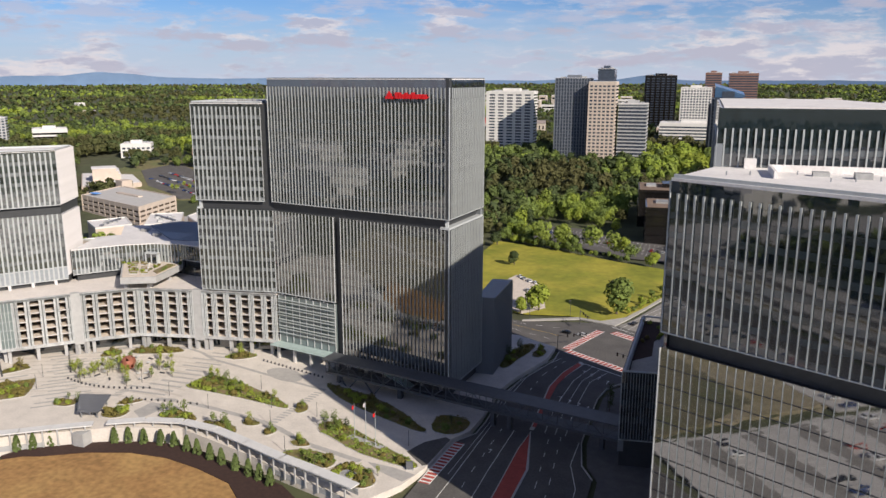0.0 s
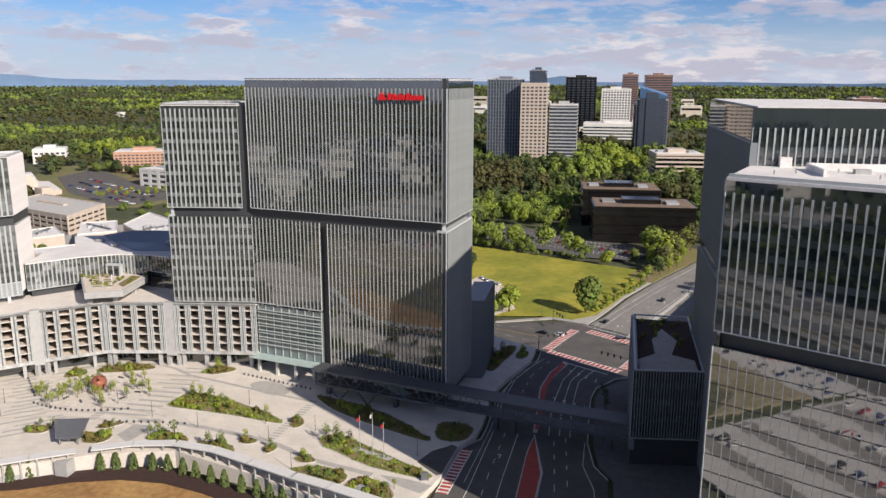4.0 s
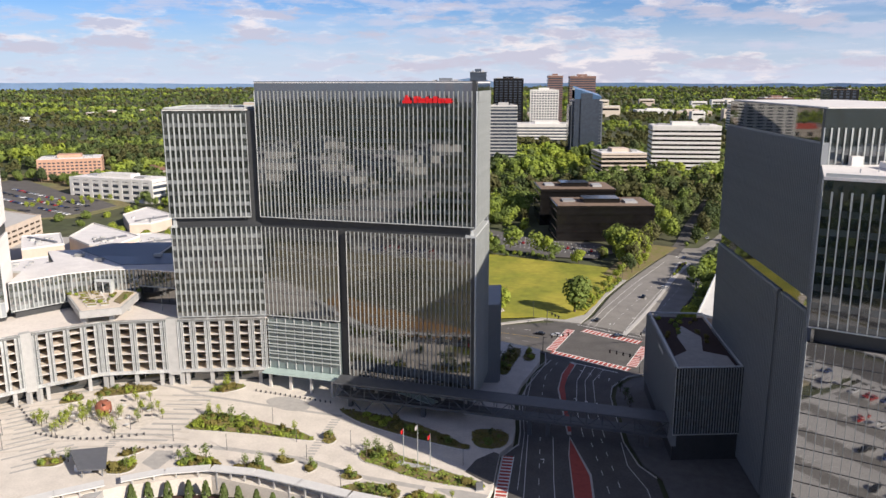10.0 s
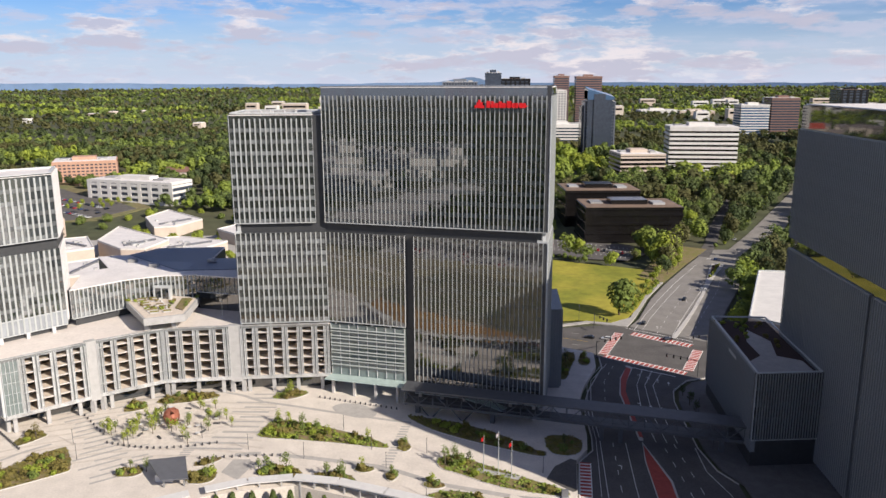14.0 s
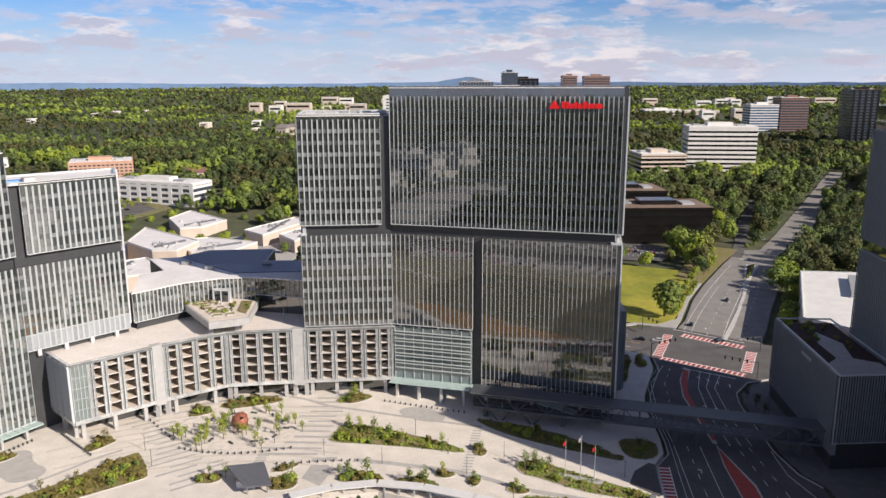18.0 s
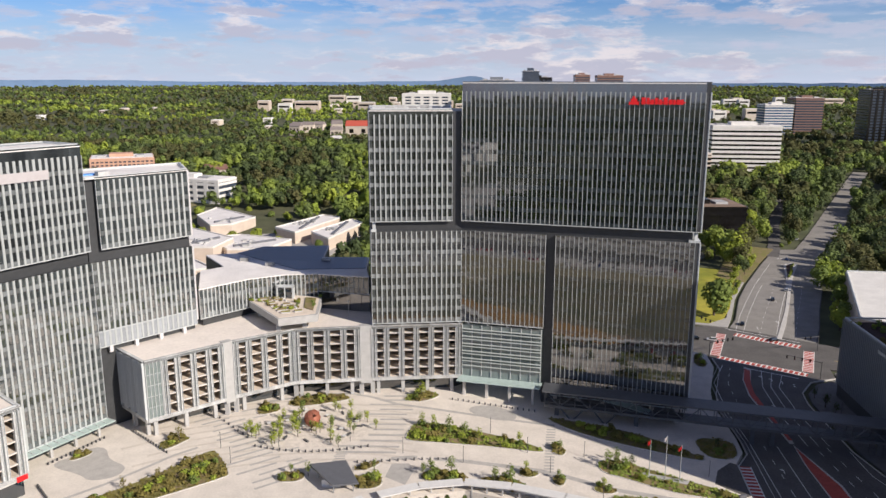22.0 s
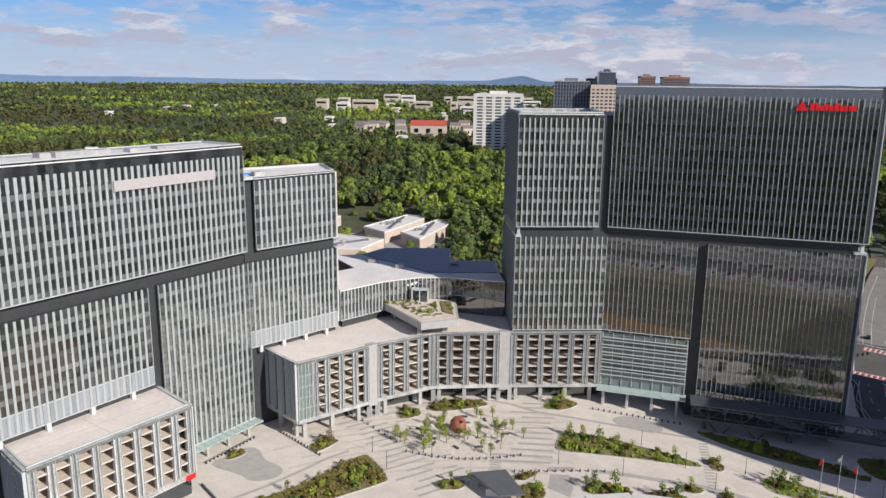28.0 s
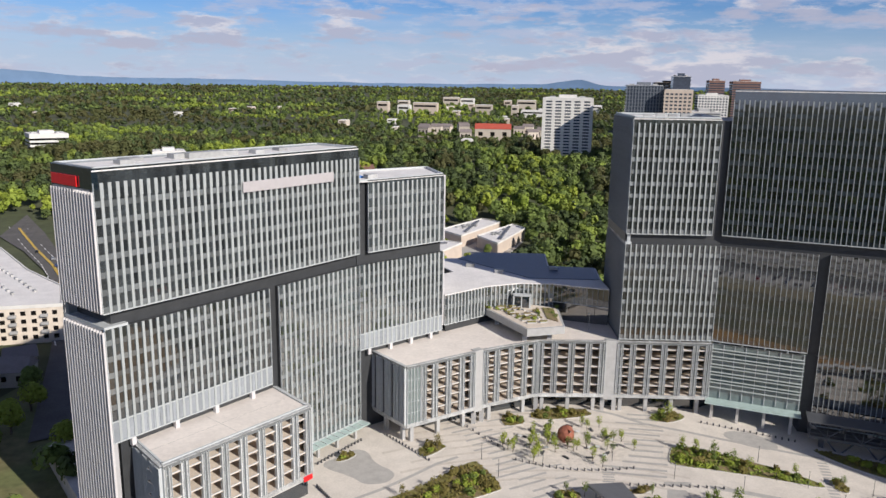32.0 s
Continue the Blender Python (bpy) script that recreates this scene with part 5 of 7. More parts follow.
# ---- far and middle buildings ----
def strip_building(name, x0, x1, y0, y1, z0, z1, floor, wall, glass, label, category="office building", frame_=0.45, upright=0, turn=0.0, group="background buildings"):
    """A block with a wall band and a recessed window band for each storey."""
    ob = thing(name, label, category, group)
    cx, cy = (x0 + x1) / 2, (y0 + y1) / 2
    m = pose(cx, cy, 0, 0, 0, turn)
    w, d = (x1 - x0) / 2, (y1 - y0) / 2
    part("window_wall", Builder().box(-w + 0.5, -d + 0.5, z0, w - 0.5, d - 0.5, z1 - 0.3, m), glass, ob)
    n = max(1, round((z1 - z0) / floor))
    h = (z1 - z0) / n
    me = Builder().box(-w, -d, 0, w, d, h * frame_).mesh("storey_band")
    me.materials.append(wall)
    for k in range(n + 1):
        part("storey_band", me, wall, ob).matrix_world = m @ Matrix.Translation((0, 0, z0 + k * h - (h * frame_ if k == n else 0)))
    if upright:
        mu = Builder().box(-w * 0.35 / upright, -d - 0.05, 0, w * 0.35 / upright, -d + 0.6, z1 - z0).mesh("pier")
        mu.materials.append(wall)
        for k in range(upright + 1):
            part("pier", mu, wall, ob).matrix_world = m @ Matrix.Translation((-w * 0.98 + 1.96 * w * k / upright, 0, z0))
    part("roof", Builder().box(-w * 0.97, -d * 0.97, z1, w * 0.97, d * 0.97, z1 + 0.3, m), M_ROOF if wall is not M_BLACK else M_BROWNROOF, ob)
    part("roof_plant", Builder().box(-w * 0.4, -d * 0.4, z1 + 0.3, w * 0.35, d * 0.4, z1 + 3.5, m), wall, ob)
    part("roof_unit", Builder().box(w * 0.45, -d * 0.5, z1 + 0.3, w * 0.7, d * 0.1, z1 + 1.8, m), M_UNIT, ob)
    part("roof_unit", Builder().box(-w * 0.8, -d * 0.2, z1 + 0.3, -w * 0.55, d * 0.4, z1 + 1.5, m), M_UNIT, ob)
    return ob


M_BLACK = material("black_glass_band", (0.011, 0.010, 0.010), 0.15, 0.0, 0.3, 0.2)
M_BROWNROOF = material("brown_roof", (0.20, 0.14, 0.10), 0.95, 0.0, 0.1, 0.25)
M_BEIGE = material("beige_precast", (0.55, 0.46, 0.38), 0.85, 0.0, 0.2, 0.1)
M_WHITE = material("white_precast", (0.68, 0.66, 0.62), 0.8, 0.0, 0.2, 0.1)
M_GREYW = material("grey_precast", (0.40, 0.40, 0.40), 0.7, 0.0, 0.2, 0.1)
M_SLATE = material("slate_glass", (0.050, 0.062, 0.085), 0.15, 0.0, 0.3, 0.2, spec=0.8)
M_SLATE_L = material("slate_mullion", (0.15, 0.165, 0.19), 0.35, 0.0, 0.3, 0.15)
M_BROWN = material("brown_granite", (0.20, 0.11, 0.085), 0.6, 0.0, 0.2, 0.15)
M_BLUEGLASS = material("blue_glass", (0.06, 0.12, 0.22), 0.1, 0.0, 0.3, 0.2, spec=0.8)
M_ORANGE = material("salmon_brick", (0.50, 0.30, 0.21), 0.85, 0.0, 0.2, 0.15)
M_REDROOF = material("red_tile_roof", (0.42, 0.08, 0.05), 0.8, 0.0, 0.3, 0.15)
M_HOUSE = material("house_wall", (0.55, 0.48, 0.40), 0.85, 0.0, 0.3, 0.12, objvar=0.2)
M_SHINGLE = material("shingle_roof", (0.20, 0.17, 0.16), 0.9, 0.0, 0.3, 0.15, objvar=0.35)

strip_building("office_tower", -86, -46.5, 890, 925, -6, 108, 3.9, M_SLATE_L, M_SLATE, "slate glass tower block with faint floor lines", "office tower", 0.18, 12)
strip_building("office_tower", -46, -17, 878, 915, -6, 104, 3.9, M_BEIGE, M_SLATE, "beige framed tower with dark window strips", "office tower", 0.5, 6)
strip_building("office_tower", -38, -19, 884, 908, 104, 118, 4.5, M_SLATE, M_SLATE, "dark upper storeys of the banded tower", "office tower", 0.3)
strip_building("office_block", -15, 17, 896, 930, -6, 80, 4.0, M_GREYW, M_SLATE, "grey banded office block", "office block", 0.38)
strip_building("office_tower", -15, 36, 1390, 1430, -6, 113, 4.2, M_BLACK, M_SLATE, "dark brown far tower", "office tower", 0.5, 6)
strip_building("office_tower", 83, 110, 1440, 1475, -6, 118, 4.2, M_BROWN, M_SLATE, "brown stone far tower", "office tower", 0.5)
strip_building("office_tower", 122, 169, 1436, 1470, -6, 117, 4.2, M_BROWN, M_SLATE, "broad brown stone far tower", "office tower", 0.5)
strip_building("office_block", 46, 92, 1290, 1330, -6, 94, 4.2, M_WHITE, M_SLATE, "white framed office block", "office block", 0.4, 10)
strip_building("office_block", 20, 120, 1180, 1240, -6, 44, 4.5, M_WHITE, M_SLATE, "low white office wing", "office block", 0.5)
blue = strip_building("office_tower", 86, 124, 980, 1020, -6, 84, 3.9, M_SLATE_L, M_SLATE, "blue glass tower with a sloped blue top", "office tower", 0.16, 9)
for x0, x1, y0, z1 in ((83, 89, 984, 78), (89, 98, 978, 97), (97, 111, 977, 93), (110, 120, 978, 88)):
    part("bay", Builder().box(x0, y0, -6, x1, 1016, z1), M_SLATE, blue)
wedge = Builder().add([(89, 977.5, 99), (122, 977.5, 89), (122, 1014, 92), (89, 1014, 102), (89, 977.5, 86), (122, 977.5, 86), (122, 1014, 86), (89, 1014, 86)], ((0, 1, 2, 3), (4, 5, 1, 0), (5, 6, 2, 1), (6, 7, 3, 2), (7, 4, 0, 3)))
part("sloped_top", wedge, M_BLUEGLASS, blue, "sloped blue glass top")
strip_building("office_block", 154, 222, 800, 838, -6, 63, 4.6, M_WHITE, M_BLACK, "white banded office block with dark window strips", "office block", 0.55, 0, -4)
strip_building("parking_garage", 92, 136, 745, 790, -6, 40, 4.2, M_BEIGE, M_BLACK, "open white parking garage among the trees", "parking garage", 0.4, 0, 6)
strip_building("mall_block", 315, 400, 1840, 1900, 20, 42, 8, M_WHITE, M_SLATE, "long pale shopping block", "shopping block", 0.6)
strip_building("mall_block", 405, 485, 1835, 1900, 20, 40, 8, M_BEIGE, M_SLATE, "long beige shopping block", "shopping block", 0.6)
strip_building("office_block", 374, 420, 1290, 1330, -6, 70, 4.2, M_WHITE, M_BLUEGLASS, "pale blue far office block", "office block", 0.4)
strip_building("office_block", 422, 467, 1290, 1330, -6, 81, 4.2, M_BROWN, M_SLATE, "brown far office block", "office block", 0.4)
strip_building("office_tower", 444, 478, 1090, 1130, -6, 96, 4.0, M_BLACK, M_SLATE, "dark brown tower beside the woods", "office tower", 0.3, 4)
strip_building("apartment_tower", -179, -122, 942, 975, -6, 92, 3.6, M_WHITE, M_SLATE, "white banded tower block above the woods", "tower block", 0.5, 5)
strip_building("office_block", -817, -773, 846, 890, -8, 38, 5.0, M_WHITE, M_BLACK, "white banded office block above the trees", "office block", 0.5, 0, 45)
for x0, x1, y0, y1, z, t in ((37, 108, 548, 590, 20, 4), (28, 88, 606, 650, 24, 4)):
    strip_building("office_block", x0, x1, y0, y1, -6, z, 7, M_BLACK, M_BLACK, "low black office block with a flat brown roof", "office block", 0.3, 0, t)
# low buildings left of the link
strip_building("office_block", -402, -308, 672, 702, 0, 21, 5, M_WHITE, M_SLATE, "white three-storey office with balconies", "office block", 0.45, 8, -16)
strip_building("hotel", -486, -425, 758, 800, 4, 30, 3.4, M_ORANGE, M_SLATE, "salmon brick hotel among the trees", "hotel", 0.55, 14, 25)
GAR = [(-433, 531), (-343, 493), (-352, 550), (-440, 588)]
gar = thing("parking_garage", "cream concrete parking garage with open storeys", "parking garage")
slab(gar, "core", [on(p, (-392, 541), 0.03) for p in GAR], -7, 7.4, M_DARK)
slab(gar, "roof_deck", GAR, 7.4, 7.9, M_CONC)
for p, q in zip(GAR, GAR[1:] + GAR[:1]):
    m, length = wall_matrix(p, q)
    for z0, z1 in ((-7, -4.2), (-2.6, -0.4), (1.2, 3.4), (5.0, 8.7)):
        part("wall_band", Builder().box(0, -0.2, z0, length, 0.4, z1, m), M_BEIGE, gar)
    n = int(length / 9)
    for k in range(n + 1):
        part("pier", Builder().box(length * k / n - 0.8, -0.3, -7, length * k / n + 0.8, 0.35, 8.6, m), M_BEIGE, gar)
part("ramp_wall", Builder().box(-20, -2, 7.9, 18, 2, 9.0, pose(-395, 545, 0, 0, 0, -22)), M_BEIGE, gar)
part("stair_tower", Builder().box(-6, -5, -7, 6, 5, 13.5, pose(-440, 592, 0, 0, 0, -22)), M_BEIGE, gar)
part("awning", Builder().box(-5, -3, 9.4, 5, 3, 9.7, pose(-424, 537, 0, 0, 0, -22)), M_BLUE, gar, "blue awning on the roof deck")
MALL = [(-630, 745), (-490, 592), (-466, 604), (-456, 636), (-514, 692), (-618, 781)]
mall = thing("store_building", "long low store with a pale roof and roof units", "store")
slab(mall, "wall", ccw(MALL), -8, 5, M_BEIGE)
slab(mall, "roof", [on(p, (-540, 690), 0.03) for p in ccw(MALL)], 5, 5.3, M_ROOF)
for k in range(14):
    a = on((-610, 750), (-480, 620), k / 14)
    part("roof_unit", Builder().box(-2.2, -1.5, 5.3, 2.2, 1.5, 7.0, pose(a[0] + 6 * (k % 2), a[1], 0, 0, 0, -47)), M_UNIT, mall)
for x0, y0, x1, y1, z1, t in ((-30, -10, 26, 12, 11.5, -47), (-8, -12, 30, 10, 15.0, -47), (12, -14, 34, 8, 18.5, -47)):
    part("upper_storey", Builder().box(x0, y0, 5.0, x1, y1, z1, pose(-512, 652, 0, 0, 0, t)), M_BEIGE, mall)
    part("upper_roof", Builder().box(x0 - 0.6, y0 - 0.6, z1, x1 + 0.6, y1 + 0.6, z1 + 0.6, pose(-512, 652, 0, 0, 0, t)), M_ROOF, mall)
    for k in range(int((x1 - x0) / 5)):
        part("window", Builder().box(x0 + 1 + k * 5, y0 - 0.12, z1 - 3.6, x0 + 4 + k * 5, y0 + 0.1, z1 - 1.0, pose(-512, 652, 0, 0, 0, t)), M_SLATE, mall)
strip_building("apartment_block", -602, -568, 776, 806, -2, 29, 4.2, M_WHITE, M_SLATE, "white flats with dark window bands among trees", "apartment block", 0.5, 6, 32)
strip_building("office_block", -864, -834, 812, 842, -8, 54, 4.0, M_GREYW, M_SLATE, "grey glass office block above the trees", "office block", 0.4, 6, 40)
SOLIDS = [GAR, MALL]
LOWS = [
    ([(-289, 480), (-299, 530), (-243, 486), (-246, 456), (-261, 455)], 6, 60),
    ([(-307, 590), (-304, 628), (-258, 585), (-267, 554), (-281, 548)], 2, 50),
    ([(-268, 499), (-246, 511), (-207, 497), (-216, 467), (-240, 464)], 3, 20),
    ([(-231, 544), (-207, 599), (-191, 588), (-212, 526)], 2, 70),
    ([(-201, 529), (-181, 581), (-170, 566), (-184, 506)], 2, 70),
    ([(-305, 497), (-282, 462), (-300, 445), (-325, 484)], 5, 60),
    ([(-312, 399), (-290, 422), (-262, 448), (-232, 416), (-262, 396)], 3, 30),
    ([(-345, 440), (-330, 462), (-306, 440), (-320, 420)], 6, 30),
]
flat("service_yard", [(-340, 425), (-190, 430), (-165, 590), (-205, 612), (-320, 640), (-352, 560)], -6.1, M_BAND, "grey yard between the low pale buildings", "yard", 1.0)
rl = random.Random(17)
for poly, h, t in LOWS:
    ob = thing("low_building", "low cream building with a pale flat roof and roof units", "low building", "low pale buildings")
    poly = ccw(poly)
    cx, cy = sum(p[0] for p in poly) / len(poly), sum(p[1] for p in poly) / len(poly)
    slab(ob, "wall", poly, -7, h, M_BEIGE)
    slab(ob, "roof", [on(p, (cx, cy), 0.04) for p in poly], h, h + 0.2, M_ROOF)
    for p, q in zip(poly, poly[1:] + poly[:1]):
        m, length = wall_matrix(p, q)
        part("parapet", Builder().box(0, -0.1, h - 0.4, length, 0.5, h + 0.8, m), M_WHITE, ob)
    p, q = poly[0], poly[1]
    for k in range(9):
        a = on(on(poly[0], poly[1], rl.uniform(0.15, 0.85)), on(poly[-1], poly[2], rl.uniform(0.15, 0.85)), rl.uniform(0.2, 0.8))
        sz = rl.uniform(0.7, 1.7)
        part("roof_unit", Builder().box(-sz, -sz * 0.7, h + 0.2, sz, sz * 0.7, h + rl.uniform(1.0, 1.8), pose(a[0], a[1], 0, 0, 0, t)), M_UNIT, ob)
    a, b2 = on(poly[0], (cx, cy), 0.35), on(poly[len(poly) // 2], (cx, cy), 0.35)
    m, length = wall_matrix(a, b2)
    part("clerestory", Builder().box(0, -0.9, h + 0.2, length, 0.9, h + 1.3, m), M_DARKROOF, ob)
flat("grass_verge", [(-535, 640), (-552, 765), (-480, 788), (-405, 716), (-332, 656), (-352, 604), (-400, 590), (-462, 606)], lambda x, y: land_z(x, y) + 0.5, M_OLIVE, "dry grass verge round the parking lot", "grass", 1.2)
flat("parking_lot", [(-452, 640), (-512, 705), (-500, 756), (-440, 712), (-411, 691), (-365, 667), (-342, 648), (-358, 616), (-384, 597), (-410, 618)], lambda x, y: land_z(x, y) + 1.0, M_ROAD, "dark asphalt parking lot with planted islands", "parking lot", 1.0)
# white roofed store right of the avenue
store = thing("store_building", "low store with a bright white roof beside the avenue", "store")
slab(store, "wall", [(84, 326), (116, 411), (190, 405), (170, 290), (110, 300)], -6, 7.5, M_BEIGE)
slab(store, "roof", [(84, 326), (116, 411), (190, 405), (170, 290), (110, 300)], 7.5, 7.9, M_WHITE)
parapet(store, [(84, 326), (116, 411), (190, 405), (170, 290), (110, 300)], 7.8, 8.6)
slab(store, "roof_plant", [(120, 360), (134, 395), (150, 392), (140, 356)], 7.9, 10.5, M_UNIT)
# west side: street, flats and houses
strip = Builder()
SL = [(-541, 477), (-493, 441), (-444, 397), (-414, 367), (-380, 322), (-345, 270), (-300, 200)]
SR = [(-572, 545), (-519, 496), (-466, 441), (-434, 402), (-388, 340), (-332, 280), (-290, 210)]
for i in range(6):
    for k in range(4):
        q = [on(SL[i], SL[i + 1], k / 4), on(SR[i], SR[i + 1], k / 4), on(SR[i], SR[i + 1], (k + 1) / 4), on(SL[i], SL[i + 1], (k + 1) / 4)]
        strip.quad(*[(x, y, land_z(x, y) + 0.75) for x, y in q[::-1]])
structure("street", strip, M_ROAD, "curving asphalt street with yellow lines", "road")


def street_line(b, mat):
    b.v = [(x, y, z + land_z(x, y)) for x, y, z in b.v]
    part("lane_line", b, mat, bpy.data.objects["street"])


for off in (-0.6, 0.6):
    pts = [(-548, 505), (-492, 451), (-449, 411), (-426, 387), (-384, 331), (-338, 276)]
    for p, q in zip(pts, pts[1:]):
        m, length = wall_matrix((p[0] + off, p[1]), (q[0] + off, q[1]))
        street_line(Builder().box(0, -0.35, 0.6, length, 0.35, 1.0, m), M_YLINE)
for off in (-8, 7):
    for p, q in zip(pts, pts[1:]):
        for k in range(5):
            a, b = on(p, q, k / 5), on(p, q, (k + 0.45) / 5)
            m, length = wall_matrix((a[0] + off, a[1]), (b[0] + off, b[1]))
            street_line(Builder().box(0, -0.25, 0.6, length, 0.25, 1.0, m), M_LINE)
flat("verge", [(-335, 100), (-268, 128), (-252, 170), (-268, 240), (-335, 240)], -6.3, M_OLIVE, "rough dry grass beside the tower", "verge", 0.5)
flats = thing("apartment_block", "four-storey apartment block with a white roof beside the street", "apartment block")
FL = ccw([(-352, 290), (-372, 317), (-408, 340), (-460, 383), (-492, 352), (-428, 300), (-376, 279)])
slab(flats, "wall", FL, -7, 10, M_HOUSE)
slab(flats, "roof", [on(p, (-415, 325), 0.02) for p in FL], 10, 10.3, M_ROOF)
for p, q in zip(FL, FL[1:] + FL[:1]):
    m, length = wall_matrix(p, q)
    part("parapet", Builder().box(0, -0.15, 9.4, length, 0.5, 11.0, m), M_WHITE, flats)
    for k in range(int(length / 4.2)):
        for z in (-4.6, -1.0, 2.6, 6.2):
            part("window", Builder().box(1.0 + k * 4.2, -0.08, z, 3.0 + k * 4.2, 0.2, z + 1.9, m), M_BLACK, flats)
        if k % 3 == 1:
            for z in (-1.6, 2.0, 5.6):
                part("balcony", Builder().box(0.6 + k * 4.2, -1.5, z, 3.6 + k * 4.2, 0.05, z + 1.1, m), M_CONC2, flats)
for k in range(26):
    a = on((-378, 306), (-455, 362), (k % 13) / 13)
    part("roof_unit", Builder().box(-1.1, -0.6, 10.3, 1.1, 0.6, 11.3, pose(a[0] - 6 * (k // 13), a[1] - 7 * (k // 13), 0, 0, 0, -36)), M_UNIT, flats)


def house(x, y, w, d, h, t, roof, label="small house with a pitched roof among trees"):
    ob = thing("house", label, "house", "houses")
    z = land_z(x, y)
    m = pose(x, y, z, 0, 0, t)
    part("wall", Builder().box(-w / 2, -d / 2, -1, w / 2, d / 2, h, m), M_HOUSE, ob)
    r = [(-w / 2 - 0.6, -d / 2 - 0.6, h), (w / 2 + 0.6, -d / 2 - 0.6, h), (w / 2 + 0.6, d / 2 + 0.6, h), (-w / 2 - 0.6, d / 2 + 0.6, h), (-w / 2, 0, h + d * 0.36), (w / 2, 0, h + d * 0.36)]
    part("roof", Builder().add([m @ Vector(p) for p in r], ((0, 1, 5, 4), (2, 3, 4, 5), (1, 2, 5), (3, 0, 4), (3, 2, 1, 0))), roof, ob)
    for k in range(3):
        part("window", Builder().box(-w / 2 + w * (k + 0.3) / 3, -d / 2 - 0.05, h * 0.4, -w / 2 + w * (k + 0.65) / 3, -d / 2 + 0.1, h * 0.75, m), M_BLACK, ob)


house(-342, 244, 16, 12, 6, 20, M_SHINGLE)
house(-352, 262, 12, 10, 4, 40, M_SHINGLE)
house(-356, 776, 22, 14, 9, 10, M_BROWN, "house with a brown pitched roof in the woods")
house(-270, 1210, 56, 22, 18, 5, M_REDROOF, "white block with a red pitched roof")
for k in range(16):
    house(-400 + k * 15 + random.uniform(-6, 6), 1215 + random.uniform(-40, 110), 18, 13, 13 + random.uniform(-2, 3), random.uniform(-30, 30), M_SHINGLE)
rngb = random.Random(5)
for k in range(58):
    if k >= 34:
        a = math.radians(rngb.uniform(86, 133))
        r = rngb.uniform(1050, 2300)
        x, y = -40 + r * math.cos(a), 60 + r * math.sin(a)
        w, h = rngb.uniform(9, 22), rngb.uniform(7.5, 10.5)
    elif k < 20:
        x, y = rngb.uniform(-640, -80), rngb.uniform(1800, 2350)
        w, h = rngb.uniform(16, 62), rngb.uniform(17, 27)
    else:
        x, y = rngb.uniform(180, 900), rngb.uniform(1500, 2400)
        w, h = rngb.uniform(25, 60), rngb.uniform(17, 24)
    ob = thing("far_building", "small pale far building among the trees", "building", "far buildings")
    z = land_z(x, y)
    part("wall", Builder().box(x - w / 2, y - 12, z - 2, x + w / 2, y + 12, z + h), (M_HOUSE, M_BEIGE, M_WHITE)[k % 3], ob)
    part("roof", Builder().box(x - w / 2 + 1, y - 11, z + h, x + w / 2 - 1, y + 11, z + h + 1), M_ROOF, ob)
    part("window_band", Builder().box(x - w / 2 + 3, y - 12.3, z + h * 0.62, x + w / 2 - 3, y - 11.9, z + h * 0.8), M_BLACK, ob)

flat("verge", [(72, 436), (97.0, 485), (121, 528.5), (104, 538), (80, 498), (60, 450), (66, 440)], -5.62, M_BED, "planted verge between the avenue and the parking lot", "verge")
# parking rows: painted bays
for i in range(4):
    for k in range(34):
        p = on((-40 + 4 * i, 553 + i * 8.5), (62 + 3 * i, 498 + i * 8.5), (k + 0.5) / 34)
        part("bay_line", Builder().box(-0.12, -2.4, -5.62, 0.12, 2.4, -5.585, pose(p[0], p[1], 0, 0, 0, -8)), M_LINE, bpy.data.objects["parking_lot"])


# ---- foliage ----
def leaf_cloud(rng, n, rx, rz, zc, size, lobes):
    """Corners of n leaf clumps spread over several lobes of a crown: an array n x 4 x 3."""
    c = [(rng.uniform(-0.5, 0.5) * rx, rng.uniform(-0.5, 0.5) * rx, zc + rng.uniform(-0.45, 0.5) * rz, rng.uniform(0.42, 0.72)) for _ in range(lobes)]
    c[0] = (0, 0, zc, 0.75)
    out = np.empty((n, 4, 3))
    for i in range(n):
        lx, ly, lz, s = c[i % lobes]
        d = Vector((rng.gauss(0, 1), rng.gauss(0, 1), rng.gauss(0.15, 1))).normalized()
        k = rng.uniform(0.72, 1.05)
        p = Vector((lx + d.x * rx * s * k, ly + d.y * rx * s * k, lz + d.z * rz * s * k))
        nrm = (d + Vector((rng.gauss(0, 0.3), rng.gauss(0, 0.3), rng.gauss(0.2, 0.3)))).normalized()
        q = nrm.to_track_quat("Z", "Y")
        a = rng.uniform(0, 6.28)
        w = size * rng.uniform(0.6, 1.35)
        for j in range(4):
            an = a + j * math.pi / 2
            r = w * rng.uniform(0.75, 1.2)
            out[i, j] = p + q @ Vector((math.cos(an) * r, math.sin(an) * r, rng.uniform(-0.15, 0.15) * w))
    return out


def leaf_mesh(name, quads, mat):
    quads = np.asarray(quads).reshape(-1, 4, 3)
    n = len(quads)
    me = bpy.data.meshes.new(name)
    me.vertices.add(n * 4)
    me.vertices.foreach_set("co", quads.reshape(-1))
    me.loops.add(n * 4)
    me.loops.foreach_set("vertex_index", np.arange(n * 4, dtype=np.int32))
    me.polygons.add(n)
    me.polygons.foreach_set("loop_start", np.arange(0, n * 4, 4, dtype=np.int32))
    me.update(calc_edges=True)
    me.materials.append(mat)
    return me


